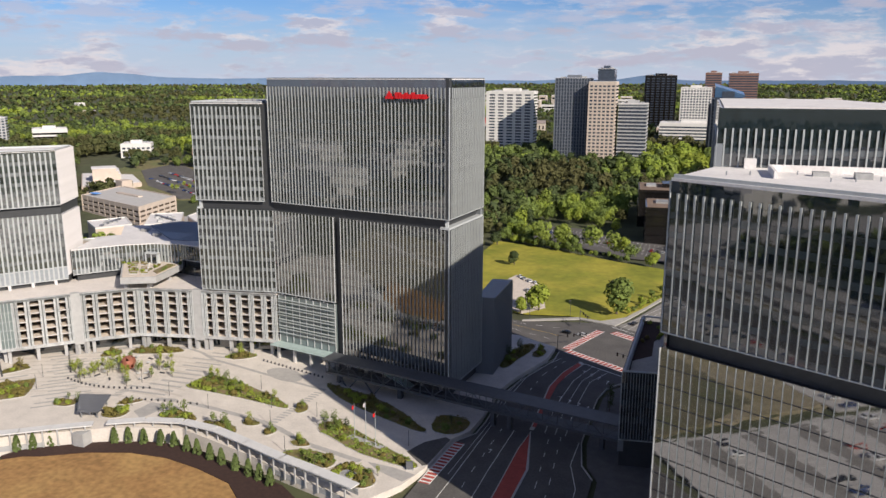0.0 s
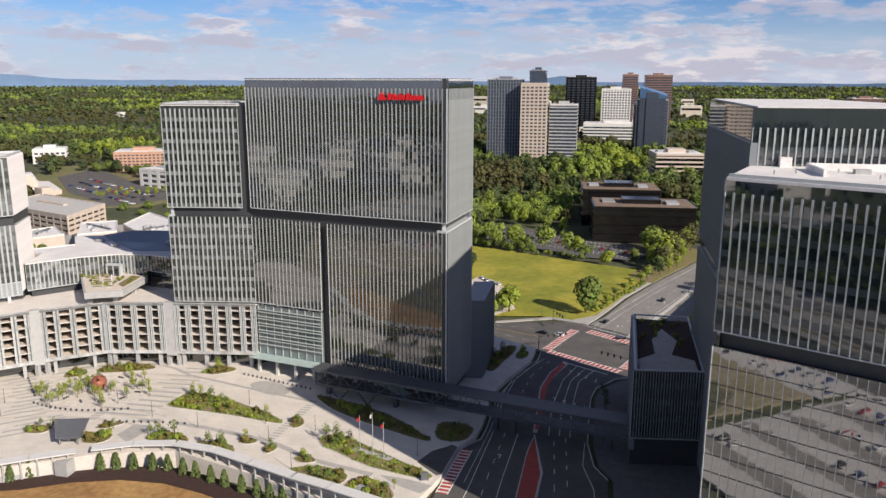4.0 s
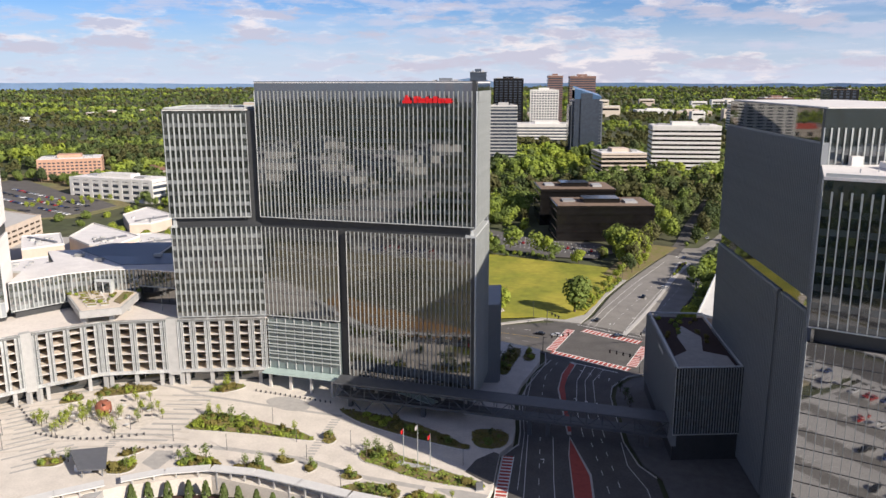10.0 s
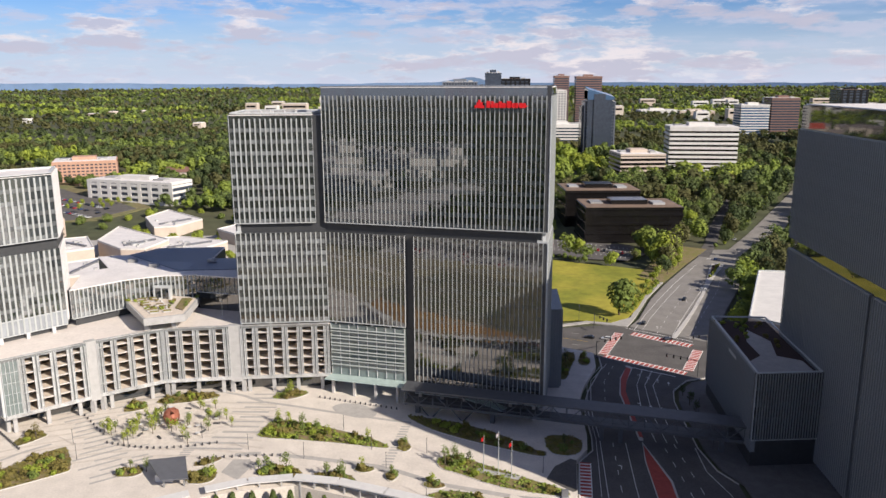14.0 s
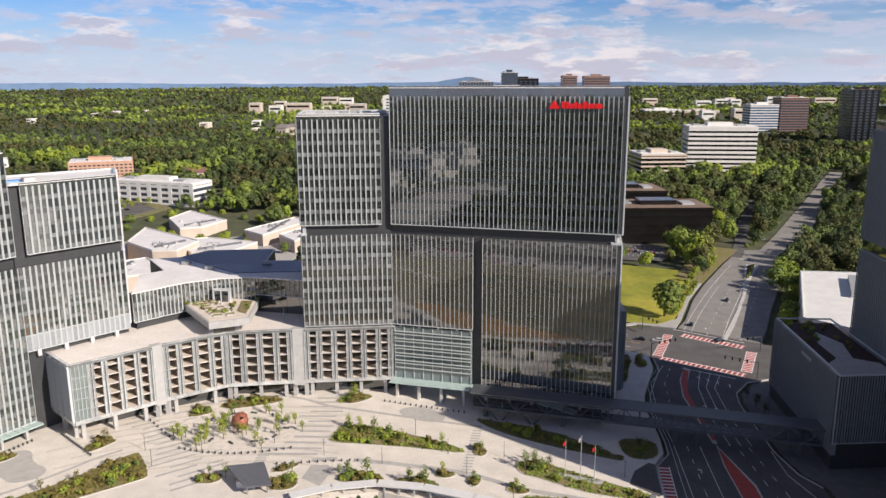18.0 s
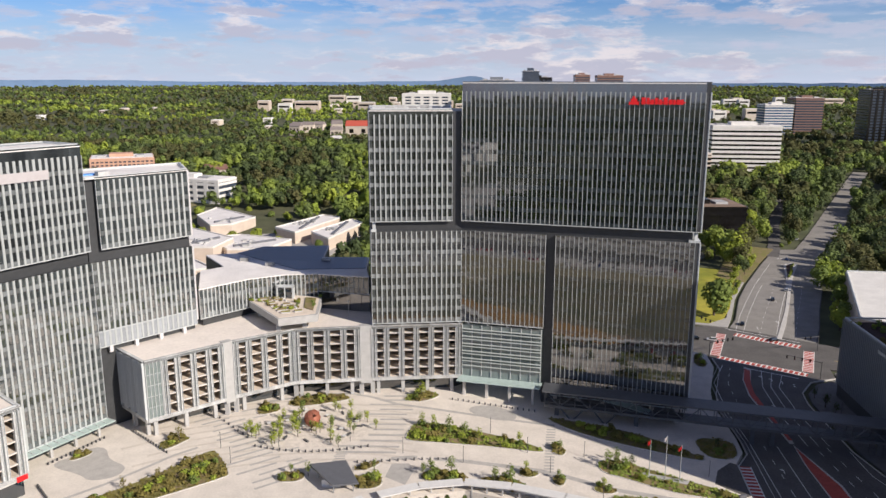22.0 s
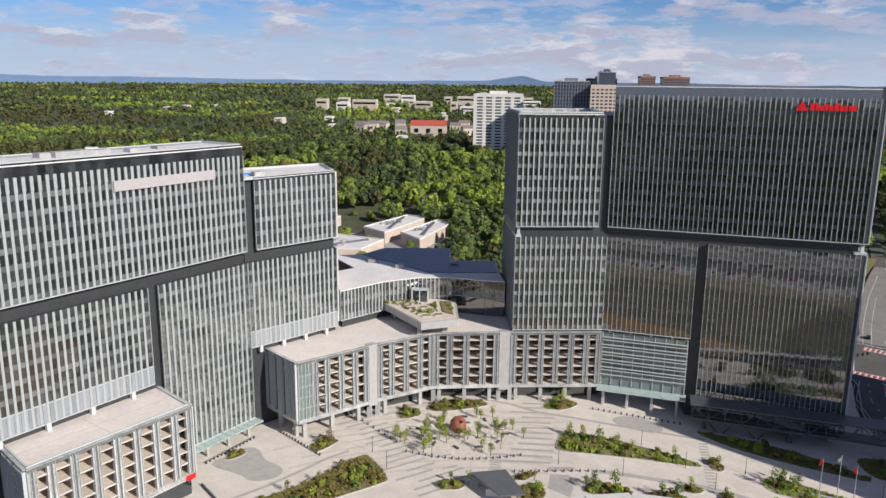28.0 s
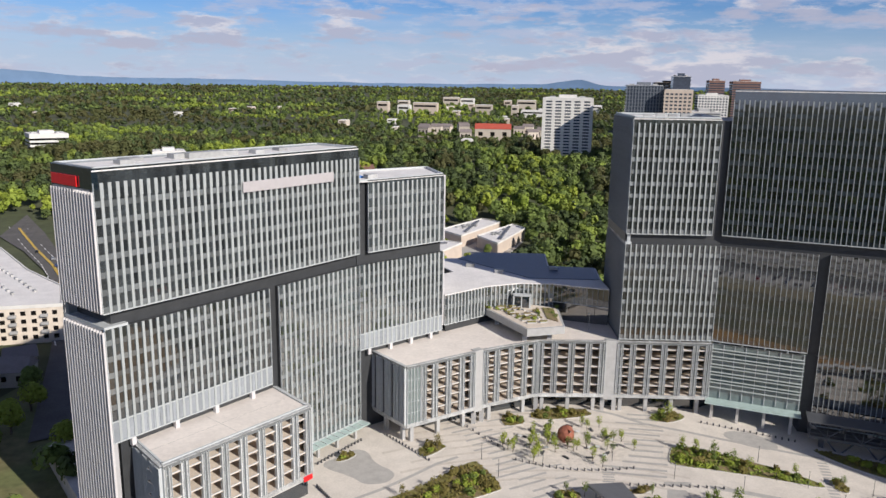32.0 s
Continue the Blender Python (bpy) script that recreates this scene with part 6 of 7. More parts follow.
def foliage(name, c, c2):
    m = material(name, c, 0.75, 0.0, 0.02, 0.25, island=0.14, spec=0.15, second=c2)
    n, l = m.node_tree.nodes, m.node_tree.links
    b = n["Principled BSDF"]
    thin = n.new("ShaderNodeBsdfTranslucent")
    l.new(b.inputs["Base Color"].links[0].from_socket, thin.inputs["Color"])
    both = n.new("ShaderNodeMixShader")
    both.inputs[0].default_value = 0.25
    l.new(b.outputs[0], both.inputs[1])
    l.new(thin.outputs[0], both.inputs[2])
    l.new(both.outputs[0], n["Material Output"].inputs["Surface"])
    return m


F_BRIGHT = foliage("spring_leaves", (0.349, 0.404, 0.062), (0.265, 0.336, 0.056))
F_MID = foliage("green_leaves", (0.204, 0.264, 0.066), (0.167, 0.223, 0.060))
F_DARK = foliage("dark_leaves", (0.084, 0.114, 0.048), (0.100, 0.129, 0.050))
F_PINE = foliage("pine_needles", (0.138, 0.134, 0.055), (0.099, 0.108, 0.042))
F_SHRUB = foliage("shrub_leaves", (0.20, 0.185, 0.05), (0.25, 0.195, 0.07))
M_BARK = material("bark", (0.11, 0.085, 0.065), 0.9, 0.0, 2.0, 0.3, bump=0.5)
F_FRESH = foliage("fresh_leaves", (0.279, 0.339, 0.069), (0.228, 0.289, 0.061))
F_DEEP = foliage("deep_green_leaves", (0.121, 0.162, 0.054), (0.141, 0.181, 0.057))
TONES = [F_BRIGHT, F_MID, F_DARK, F_PINE, F_FRESH, F_DEEP]

# crowns of about 12 m, in unit poses, to be scaled and spread
VAR_NEAR = [leaf_cloud(random.Random(10 + k), 440, 4.5, 5.4, 8.2, 0.56, 7) for k in range(5)]
VAR_THIN = [leaf_cloud(random.Random(150 + k), 150, 3.4, 5.0, 7.4, 0.45, 7) for k in range(5)]
VAR_FULL = [leaf_cloud(random.Random(210 + k), 900, 4.7, 4.6, 6.0, 0.5, 4) for k in range(3)]
VAR_MID = [leaf_cloud(random.Random(40 + k), 150, 4.6, 5.2, 8.0, 1.05, 5) for k in range(6)]
VAR_FAR = [leaf_cloud(random.Random(70 + k), 52, 5.0, 4.4, 7.2, 1.6, 4) for k in range(6)]
VAR_DIST = [leaf_cloud(random.Random(95 + k), 17, 5.4, 4.0, 7.0, 2.7, 4) for k in range(5)]

CLEAR = [(20, 115, 536, 660), (150, 226, 790, 845), (80, 145, 738, 796), (-90, 18, 872, 932), (80, 132, 972, 1026), (-182, -118, 935, 980), (-412, -300, 655, 715), (-428, -335, 595, 695), (-525, -400, 625, 772), (-620, -548, 765, 820), (-500, -418, 745, 810), (-850, -762, 810, 905), (-300, 10, 240, 350), (-70, 75, 345, 480), (84, 195, 285, 415), (-500, -345, 270, 395), (40, 150, 1170, 1340)]
ROADS = [((40, 350), (70, 425), 17), ((82, 425), (134, 520), 22), ((136, 505), (204, 627), 13), ((204, 627), (286, 773), 10), ((286, 773), (310, 815), 9), ((112, 505), (148, 604), 6), ((148, 604), (205, 735), 5.5), ((-200, 400), (20, 335), 20), ((60, 310), (260, 243), 20), ((-570, 515), (-411, 377), 30), ((-411, 377), (-290, 205), 26)]


def inside(x, y, poly):
    c = False
    for (x0, y0), (x1, y1) in zip(poly, poly[1:] + poly[:1]):
        if (y0 > y) != (y1 > y) and x < (x1 - x0) * (y - y0) / (y1 - y0) + x0:
            c = not c
    return c


def seg_dist(x, y, p, q):
    dx, dy = q[0] - p[0], q[1] - p[1]
    t = max(0.0, min(1.0, ((x - p[0]) * dx + (y - p[1]) * dy) / (dx * dx + dy * dy)))
    return math.hypot(x - p[0] - t * dx, y - p[1] - t * dy)


def free(x, y):
    if -650 < x < -130 and 385 < y < 800 and any(inside(x + dx, y + dy, poly) for poly in [q[0] for q in LOWS] + SOLIDS for dx, dy in ((0, 0), (6, 0), (-6, 0), (0, -9), (0, 6))):
        return False
    if 470 < y < 600 and (inside(x, y, LOT) or inside(x, y - 6, LOT) or inside(x, y, MEADOW)):
        return False
    return not any(a < x < b and c < y < d for a, b, c, d in CLEAR) and all(seg_dist(x, y, p, q) > w for p, q, w in ROADS)


def spread(places, variants, tone_of, name, label):
    """Joins crowns at places (x, y, z, scale, tone) into one mesh of leaf clumps for each tone."""
    buckets = {}
    for i, (x, y, z, s, tone) in enumerate(places):
        v = variants[i % len(variants)]
        a = (i * 2.399) % 6.283
        ca, sa = math.cos(a), math.sin(a)
        rot = np.array(((ca, sa, 0), (-sa, ca, 0), (0, 0, 1)))
        sx = s * (0.85 + 0.3 * ((i * 0.618) % 1))
        buckets.setdefault(tone, []).append((v @ rot) * (sx, sx, s) + (x, y, z))
    for tone, lots in buckets.items():
        ob = new(name, leaf_mesh(name, np.concatenate(lots), TONES[tone]))
        tagged(ob, label, "woods", "", "stuff")


rw = random.Random(21)


def tone_at(x, y):
    v = 1.5 * noise.noise((x * 0.008, y * 0.008, 3.1)) + 0.5 * noise.noise((x * 0.03, y * 0.03, 9.1)) + rw.gauss(-0.30, 0.2)
    return 0 if v > 0.4 else 4 if v > 0.18 else 1 if v > -0.04 else 5 if v > -0.22 else 2 if v > -0.46 else 3


near, mid, far, dist = [], [], [], []
# woods between 430 and 1000 m to the north
tries = 0
for _ in range(17000):
    y = math.sqrt(rw.uniform(405 ** 2, 1010 ** 2))
    x = rw.uniform(min(-1.1 * y + 60, -0.84 * y - 150), 0.6 * y + 80)
    if not free(x, y):
        continue
    s = rw.choice((rw.uniform(0.65, 0.95), rw.uniform(0.85, 1.25), rw.uniform(1.1, 1.5))) * (1.3 if 70 < x < 240 and 650 < y < 800 else 1.0)
    if -450 < x < -165 and 425 < y < 640 and not (x > -230 and y > 535):
        continue
    if y < 660 and -60 < x < 330 and len(near) < 800:
        near.append((x, y, land_z(x, y), s, rw.choice((0, 0, 4, 4, 1, 1, tone_at(x, y)) if x < 125 else (2, 2, 3, 5, tone_at(x, y)))))
    elif len(mid) < 5600:
        mid.append((x, y, land_z(x, y), s, tone_at(x, y)))
for _ in range(16000):
    a = math.radians(rw.uniform(50, 142))
    r = 950 + 3700 * rw.random() ** 1.35
    x, y = -40 + r * math.cos(a), 60 + r * math.sin(a)
    if free(x, y):
        k = rw.uniform(0.75, 1.25) + 0.25 * min(1, (r - 950) / 2600)
        (far if r < 1750 else dist).append((x, y, land_z(x, y) - 2.5 * k, k * (1.0 if r < 1750 else 1.15), tone_at(x * 0.4, y * 0.4)))
# trees to the south
for _ in range(1700):
    x, y = rw.uniform(-900, 700), rw.uniform(-1700, 80)
    if y < -305 or x < -335:
        dist.append((x, y, -7, rw.uniform(1.2, 1.7), rw.choice((2, 2, 5))))
for _ in range(2600):
    dist.append((rw.uniform(-245, 420), rw.uniform(-640, -78), -7, rw.uniform(0.9, 1.5), rw.choice((2, 2, 5, 3))))
for _ in range(260):
    x, y = rw.uniform(-420, -262), rw.uniform(60, 330)
    if free(x, y) and x < -262 - max(0, 150 - y) * 0.2:
        mid.append((x, y, -6.6, rw.uniform(0.7, 1.1), tone_at(x, y)))
for k in range(70):
    x, y = rw.uniform(78, 245), rw.uniform(690, 742)
    if free(x, y):
        near.append((x, y, land_z(x, y), rw.uniform(1.5, 2.0), rw.choice((1, 5, 2, 4))))
spread(near, VAR_NEAR, None, "woods", "dense spring woods of mixed greens")
spread(mid, VAR_MID, None, "woods", "dense spring woods of mixed greens")
spread(far, VAR_FAR, None, "far_woods", "far woods of mixed greens")
spread(dist, VAR_DIST, None, "far_woods", "hazy far woods reaching the hills")

CROWNS = {}


def tree(x, y, z, s, tone, label, group="", variant=0, thin=False, full=False):
    """One tree: tapered trunk with limbs and a leafy crown."""
    key = (variant % 3 if full else variant, tone, thin, full)
    if key not in CROWNS:
        CROWNS[key] = (leaf_mesh("crown", (VAR_FULL if full else VAR_THIN if thin else VAR_NEAR)[key[0]], TONES[tone] if tone < 4 else F_SHRUB), None)
        b = Builder().tube((0, 0, -0.3), (0.15, 0.05, 4.5), 0.36, 0.24, 7).tube((0.15, 0.05, 4.5), (0.1, 0, 9.5), 0.24, 0.08, 6)
        for k in range(5):
            a = k * 1.26 + variant
            b.tube((0.14, 0.04, 4.0 + 0.7 * k), (2.6 * math.cos(a), 2.6 * math.sin(a), 7.0 + 0.7 * k), 0.14, 0.04, 5)
        CROWNS[key] = (CROWNS[key][0], b.mesh("trunk"))
    ob = thing("tree", label, "tree", group)
    part("trunk", CROWNS[key][1], M_BARK, ob)
    part("crown", CROWNS[key][0], F_MID, ob)
    ob.matrix_world = pose(x, y, z, 0, 0, (x * 37) % 360) @ Matrix.Diagonal((s, s, s, 1))
    return ob


tree(36, 371, -5.8, 1.85, 1, "round full green tree alone in the meadow", variant=1, full=True)
tree(-1.5, 365, -5.7, 1.5, 0, "bright green tree beside the meadow", variant=2, full=True)
tree(-9, 357, -5.7, 0.8, 0, "bright green tree beside the meadow", variant=1, full=True)
for k in range(26):
    p = on((-58, 527), (33, 482), k / 25)
    tree(p[0] + rw.uniform(-2, 2), p[1] + rw.uniform(-2.5, 2.5), -5.7, rw.uniform(0.5, 0.75) * (0.7 if k > 16 else 1.0), rw.choice((1, 1, 0, 2)), "dense green hedge tree between lawn and parking", "hedge trees", k % 5, full=True)
tree(48, 477, -5.7, 1.0, 0, "bright green tree beside the parking lot", variant=2, full=True)
tree(-58, 508, -5.7, 1.0, 2, "dark round tree at the edge of the meadow", variant=0, full=True)
tree(-34, 455, -5.7, 0.9, 2, "dark round tree at the edge of the meadow", variant=1, full=True)
for k in range(24):
    p = on((44, 374), (72, 436), k / 24)
    tree(p[0] - 2.6 + rw.uniform(-1.6, 0.8), p[1] + rw.uniform(-1.5, 1.5), -5.75, rw.uniform(0.2, 0.34), rw.choice((0, 0, 1)), "low bright green bush along the avenue", "avenue bushes", k % 3, full=True)
for x, y, s, t in ((76, 462, 0.8, 2), (78, 455, 0.7, 2), (80, 470, 1.2, 3), (88, 492, 1.35, 3), (96, 512, 1.45, 3), (104, 530, 1.4, 3), (86, 508, 1.0, 2), (80, 484, 0.8, 2), (70, 446, 0.6, 0), (66, 438, 0.5, 0), (60, 424, 0.45, 0), (84, 466, 0.6, 0), (90, 478, 0.6, 0), (51, 405, 0.4, 1), (46, 392, 0.38, 0), (56, 416, 0.42, 1)):
    tree(x, y, -5.9, s, t, "leafy tree along the avenue", "avenue trees", int(x) % 5)
for k in range(9):
    p = on((88, 352), (124, 436), k / 8)
    tree(p[0] + rw.uniform(-1.5, 2), p[1] + rw.uniform(-2, 2), -6, rw.uniform(0.8, 1.15), k % 2, "green street tree beside the avenue", "avenue trees", k % 5, full=k % 2 == 0)
for k in range(44):
    p = on((150, 470), (312, 770), (k % 22) / 21)
    d = 9 + 9 * (k // 22)
    x, y = p[0] + d + rw.uniform(-2.5, 2.5), p[1] - 4 + rw.uniform(-4, 4)
    tree(x, y, land_z(x, y), rw.uniform(1.1, 1.55), rw.choice((2, 2, 3)), "dark tall tree along the avenue", "avenue trees", k % 5)
for k in range(20):
    p = on((133, 531), (272, 775), k / 20)
    x, y = p[0] - 3 + rw.uniform(-2, 1.5), p[1] + 3 + rw.uniform(-3, 3)
    tree(x, y, land_z(x, y), rw.uniform(0.3, 0.55) if k < 11 else rw.uniform(0.6, 0.9), rw.choice((0, 0, 1)), "bright green bushy tree between avenue and lane", "avenue trees", k % 3, full=True)
for k in range(16):
    p = on((122, 560), (196, 735), k / 15)
    x, y = p[0] - 8 + rw.uniform(-4, 1), p[1] + 3
    tree(x, y, land_z(x, y), rw.uniform(1.0, 1.5), rw.choice((1, 1, 2, 0)), "tall leafy tree beside the lane", "avenue trees", k % 5)
for k in range(6):
    x, y = 100.5 + k * 2.9, 448 + k * 6.2
    tree(x + rw.uniform(-0.5, 1.2), y, -5.7, rw.uniform(0.16, 0.26), 0, "low bright green bush on the median", "avenue bushes", k % 3, full=True)
for x, y in ((-478, 744), (-466, 739), (-500, 750), (-430, 738), (-440, 734), (-418, 730), (-492, 740), (-424, 722), (-410, 738), (-404, 745), (-452, 738), (-398, 732), (-510, 742)):
    tree(x, y, land_z(x, y), rw.uniform(1.0, 1.5), rw.choice((1, 2, 2)), "dense green tree beside the hotel", "hotel trees", int(-x) % 5, full=True)
for x, y in ((-330, 610), (-318, 622), (-345, 600), (-322, 640), (-300, 645), (-280, 640), (-255, 620), (-240, 610), (-360, 590), (-300, 535), (-222, 520), (-200, 480), (-268, 505), (-255, 520), (-242, 532), (-300, 560), (-285, 540), (-240, 500), (-215, 465), (-190, 470), (-178, 420), (-160, 440), (-150, 385), (-190, 505), (-335, 575), (-230, 545)):
    tree(x, y, -6, rw.uniform(0.7, 1.15), rw.choice((0, 0, 1)), "bright green tree between low roofs", "yard trees", int(-x) % 3, full=True)
for k in range(14):
    tree(-405 + 8 * (k % 7) + rw.uniform(-4, 4), 615 + 8 * (k // 2), 2.0, 0.5, 0, "small tree on a parking island", "parking trees", k % 5)
for x, y in ((-310, 205), (-316, 222), (-305, 190), (-296, 178), (-325, 235), (-284, 196), (-290, 160), (-300, 150)):
    tree(x, y, -6, 1.1, int(-x) % 2, "green tree beside the street", "street trees", int(y) % 3, full=True)

# young trees of the grove and plaza
for k in range(46):
    a, r = rw.uniform(0, 6.28), rw.uniform(2.5, 20)
    x, y = -132 + r * math.cos(a) * 1.05, 224.5 + r * math.sin(a) * 0.8
    if math.hypot(x + 131.9, y - 225.8) > 4:
        tree(x, y, plaza_z(x), rw.uniform(0.28, 0.42), rw.choice((0, 0, 1)), "young leafy tree in the gravel grove", "grove trees", k % 5, True)
PLANTS = [(-93, 226, 0.42, 0), (-88, 224, 0.5, 1), (-83, 222, 0.4, 1), (-79, 219.5, 0.38, 0), (-72, 216, 0.34, 0), (-97, 228, 0.4, 0), (-92, 197.5, 0.42, 1), (-86, 197, 0.5, 1), (-66, 219.5, 0.36, 0), (-94, 196.5, 0.36, 1), (-38.5, 209.5, 0.5, 1), (-36, 207.5, 0.44, 1), (-34, 209, 0.36, 2), (-99, 250, 0.5, 0), (-56, 199.5, 0.3, 1), (-65, 201.5, 0.34, 0), (-44, 196, 0.34, 0), (-54, 217, 0.3, 1), (-70, 195, 0.5, 1), (-74, 195, 0.46, 1), (-36, 186, 0.36, 1), (-33, 185, 0.34, 1), (-170, 212.5, 0.42, 4), (-126, 194, 0.36, 1), (-131, 195, 0.3, 1), (-108, 198.5, 0.3, 1), (-107, 191, 0.34, 1), (-41, 207.5, 0.5, 1), (-18, 183, 0.4, 0), (-14, 187, 0.3, 0), (-167, 190, 0.3, 4), (-174, 184, 0.34, 4), (3, 300, 0.5, 2), (0, 292, 0.5, 2), (11, 303, 0.4, 0), (-4, 226, 0.3, 2), (44, 262, 0.5, 2), (44.5, 255, 0.4, 2), (43.5, 270, 0.4, 2)]
for i, (x, y, s, t) in enumerate(PLANTS):
    tree(x, y, plaza_z(x) if x < 20 else -5.8, s, t, "young tree in a plaza planting bed", "plaza trees", i % 5, True)


def shrub(x, y, z, s, k):
    ob = tagged(part("shrub", SHRUBS[k % 4], F_SHRUB), "low leafy shrub in a planting bed", "shrub", "bed shrubs")
    ob.matrix_world = pose(x, y, z, 0, 0, (k * 77) % 360) @ Matrix.Diagonal((s, s, s, 1))


SHRUBS = [leaf_mesh("shrub", leaf_cloud(random.Random(90 + k), 110, 1.0, 0.75, 0.55, 0.2, 4), (F_SHRUB, F_BRIGHT, F_MID, F_SHRUB)[k]) for k in range(4)]


WANT = {"big": 90, "tip": 8, "mid": 34, "mid2": 34, "s1": 5, "s2": 6, "s3": 6, "west": 110, "oval": 14, "dot": 8, "n1": 16, "n2": 46, "n3": 26, "flag": 34, "mound": 22, "k1": 12, "k2": 8, "k3": 30, "ramp": 70, "loop": 9, "east": 20, "east2": 8, "sw": 30}
rg = random.Random(31)
for nm, poly in BEDS:
    xs, ys = [p[0] for p in poly], [p[1] for p in poly]
    quads = []
    for _ in range(int((max(xs) - min(xs)) * (max(ys) - min(ys)) * 3.2)):
        x, y = rg.uniform(min(xs), max(xs)), rg.uniform(min(ys), max(ys))
        if not inside(x, y, poly) or noise.noise((x * 0.3, y * 0.3, 8.0)) < -0.22:
            continue
        w, z = rg.uniform(0.2, 0.5), plaza_z(x) + 0.2 + rg.uniform(0, 0.35)
        q = Vector((rg.gauss(0, 0.5), rg.gauss(0, 0.5), 1)).normalized().to_track_quat("Z", "Y")
        a = rg.uniform(0, 6.28)
        quads.append([tuple(Vector((x, y, z)) + q @ Vector((math.cos(a + j * 1.57) * w, math.sin(a + j * 1.57) * w, 0))) for j in range(4)])
    if quads:
        cover = new("ground_cover", leaf_mesh("ground_cover", np.array(quads), F_FRESH if nm in ("big", "flag", "n3", "mound") else F_SHRUB))
        tagged(cover, "low yellow-green ground cover in a planting bed", "plants", "", "stuff")
WANT = {k: max(2, int(v * 0.40)) for k, v in WANT.items()}
for nm, poly in BEDS:
    xs, ys = [p[0] for p in poly], [p[1] for p in poly]
    n = 0
    for _ in range(4000):
        if n >= WANT.get(nm, 0):
            break
        x, y = rw.uniform(min(xs), max(xs)), rw.uniform(min(ys), max(ys))
        if inside(x, y, poly) and inside(x + 0.6, y + 0.6, poly) and inside(x - 0.6, y - 0.6, poly):
            shrub(x, y, plaza_z(x) + 0.1, rw.uniform(0.9, 1.8), n + int(-x))
            n += 1
for k in range(44):
    x, y = rw.uniform(-163, -137), rw.uniform(252, 268)
    if inside(x, y, TERR) and (x + y * 0.3 < -71 or x > -145):
        shrub(x, y, 30.0, rw.uniform(0.6, 1.0), k)
for k in range(18):
    shrub(rw.uniform(53.5, 69), rw.uniform(238, 271), 22.9, rw.uniform(0.8, 1.3), k + 2)
# clipped conifers along the field bank
rc = random.Random(8)
cq = []
for k in range(150):
    h = rc.random()
    a = rc.uniform(0, 6.28)
    r = 1.0 * (1 - h) ** 0.7 + 0.12
    p = Vector((r * math.cos(a), r * math.sin(a), 0.2 + 3.4 * h))
    q = (Vector((math.cos(a), math.sin(a), 0.5)) + Vector((rc.gauss(0, 0.4), rc.gauss(0, 0.4), rc.gauss(0, 0.4)))).normalized().to_track_quat("Z", "Y")
    cq.append([p + q @ Vector((c * 0.3, d * 0.3, 0)) for c, d in ((-1, -1), (1, -1), (1, 1), (-1, 1))])
conem = leaf_mesh("conifer", np.array([[tuple(v) for v in f] for f in cq]), F_DEEP)
HEDGE = [(-126, 168.2), (-122.6, 171), (-118.8, 174.2), (-101.4, 182), (-97.4, 183.6), (-92.2, 184.4), (-86.7, 185.4), (-81.9, 185.6), (-76.6, 184.6), (-72, 183.4), (-66.5, 182), (-61.6, 180.6), (-55.6, 178.8), (-50.3, 177.2), (-46, 176), (-41.7, 174.4)]
for x, y in HEDGE:
    ob = tagged(part("conifer", conem, F_DARK), "clipped dark green conifer on the mulch bank", "conifer", "bank conifers")
    ob.matrix_world = pose(x, y, -5.0, 0, 0, x * 31 % 360) @ Matrix.Diagonal((1.15, 1.15, 1.35, 1))

# ---- smaller things ----
# pergola roof that curves along the field
perg = thing("pergola", "long curved pale walkway roof on posts", "pergola")
WF = [(-133, 163.0), (-125.1, 168.2), (-117.7, 173.1), (-107.4, 179.4), (-103.8, 181.6), (-93.9, 186.7), (-82.3, 189.4), (-69.9, 188), (-56.1, 183.4), (-41.1, 178.2), (-29.5, 174.9), (-14.7, 170)]
for i, (p, q) in enumerate(zip(WF, WF[1:])):
    m, length = wall_matrix(p, q)
    if i == 3:
        continue
    part("roof_panel", Builder().box(-0.1, 0, 0.7, length + 0.1, 3.4, 1.05, m), M_PANELW, perg)
    for k in range(max(1, int(length / 4))):
        x = length * (k + 0.5) / max(1, int(length / 4))
        part("post", Builder().box(x - 0.2, 0.3, -5.0, x + 0.2, 0.7, 0.7, m), M_CONC2, perg)
    part("low_wall", Builder().box(0, 0.9, -5.0, length, 1.2, -3.4, m), M_CONC2, perg)
    part("back_rail", Builder().box(0, 2.9, -2.4, length, 3.0, -0.6, m), M_SCREEN, perg)
kiosk = thing("pavilion", "small pavilion with a dark folded metal roof", "pavilion")
part("roof", Builder().prism(ccw([(-125.6, 194.4), (-116.0, 198.2), (-110.4, 186.2), (-117.1, 184.2)]), lambda x, y: 2.2 - (x + 118) * 0.03, lambda x, y: 2.7 - (x + 118) * 0.05), M_DARKROOF, kiosk)
for x, y in ((-123, 193.5), (-116.3, 196.2), (-112.0, 187), (-117.2, 185.8)):
    part("post", Builder().box(x - 0.18, y - 0.18, -0.7, x + 0.18, y + 0.18, 2.3), M_POLE, kiosk)
part("counter", Builder().box(-121, 188.5, -0.6, -116, 192, 1.6), M_PANELW, kiosk)
part("stair", Builder().box(-112.0, 176.0, -5, -108.0, 184, -0.6, pose(0, 0, 0)), M_CONC2, kiosk)

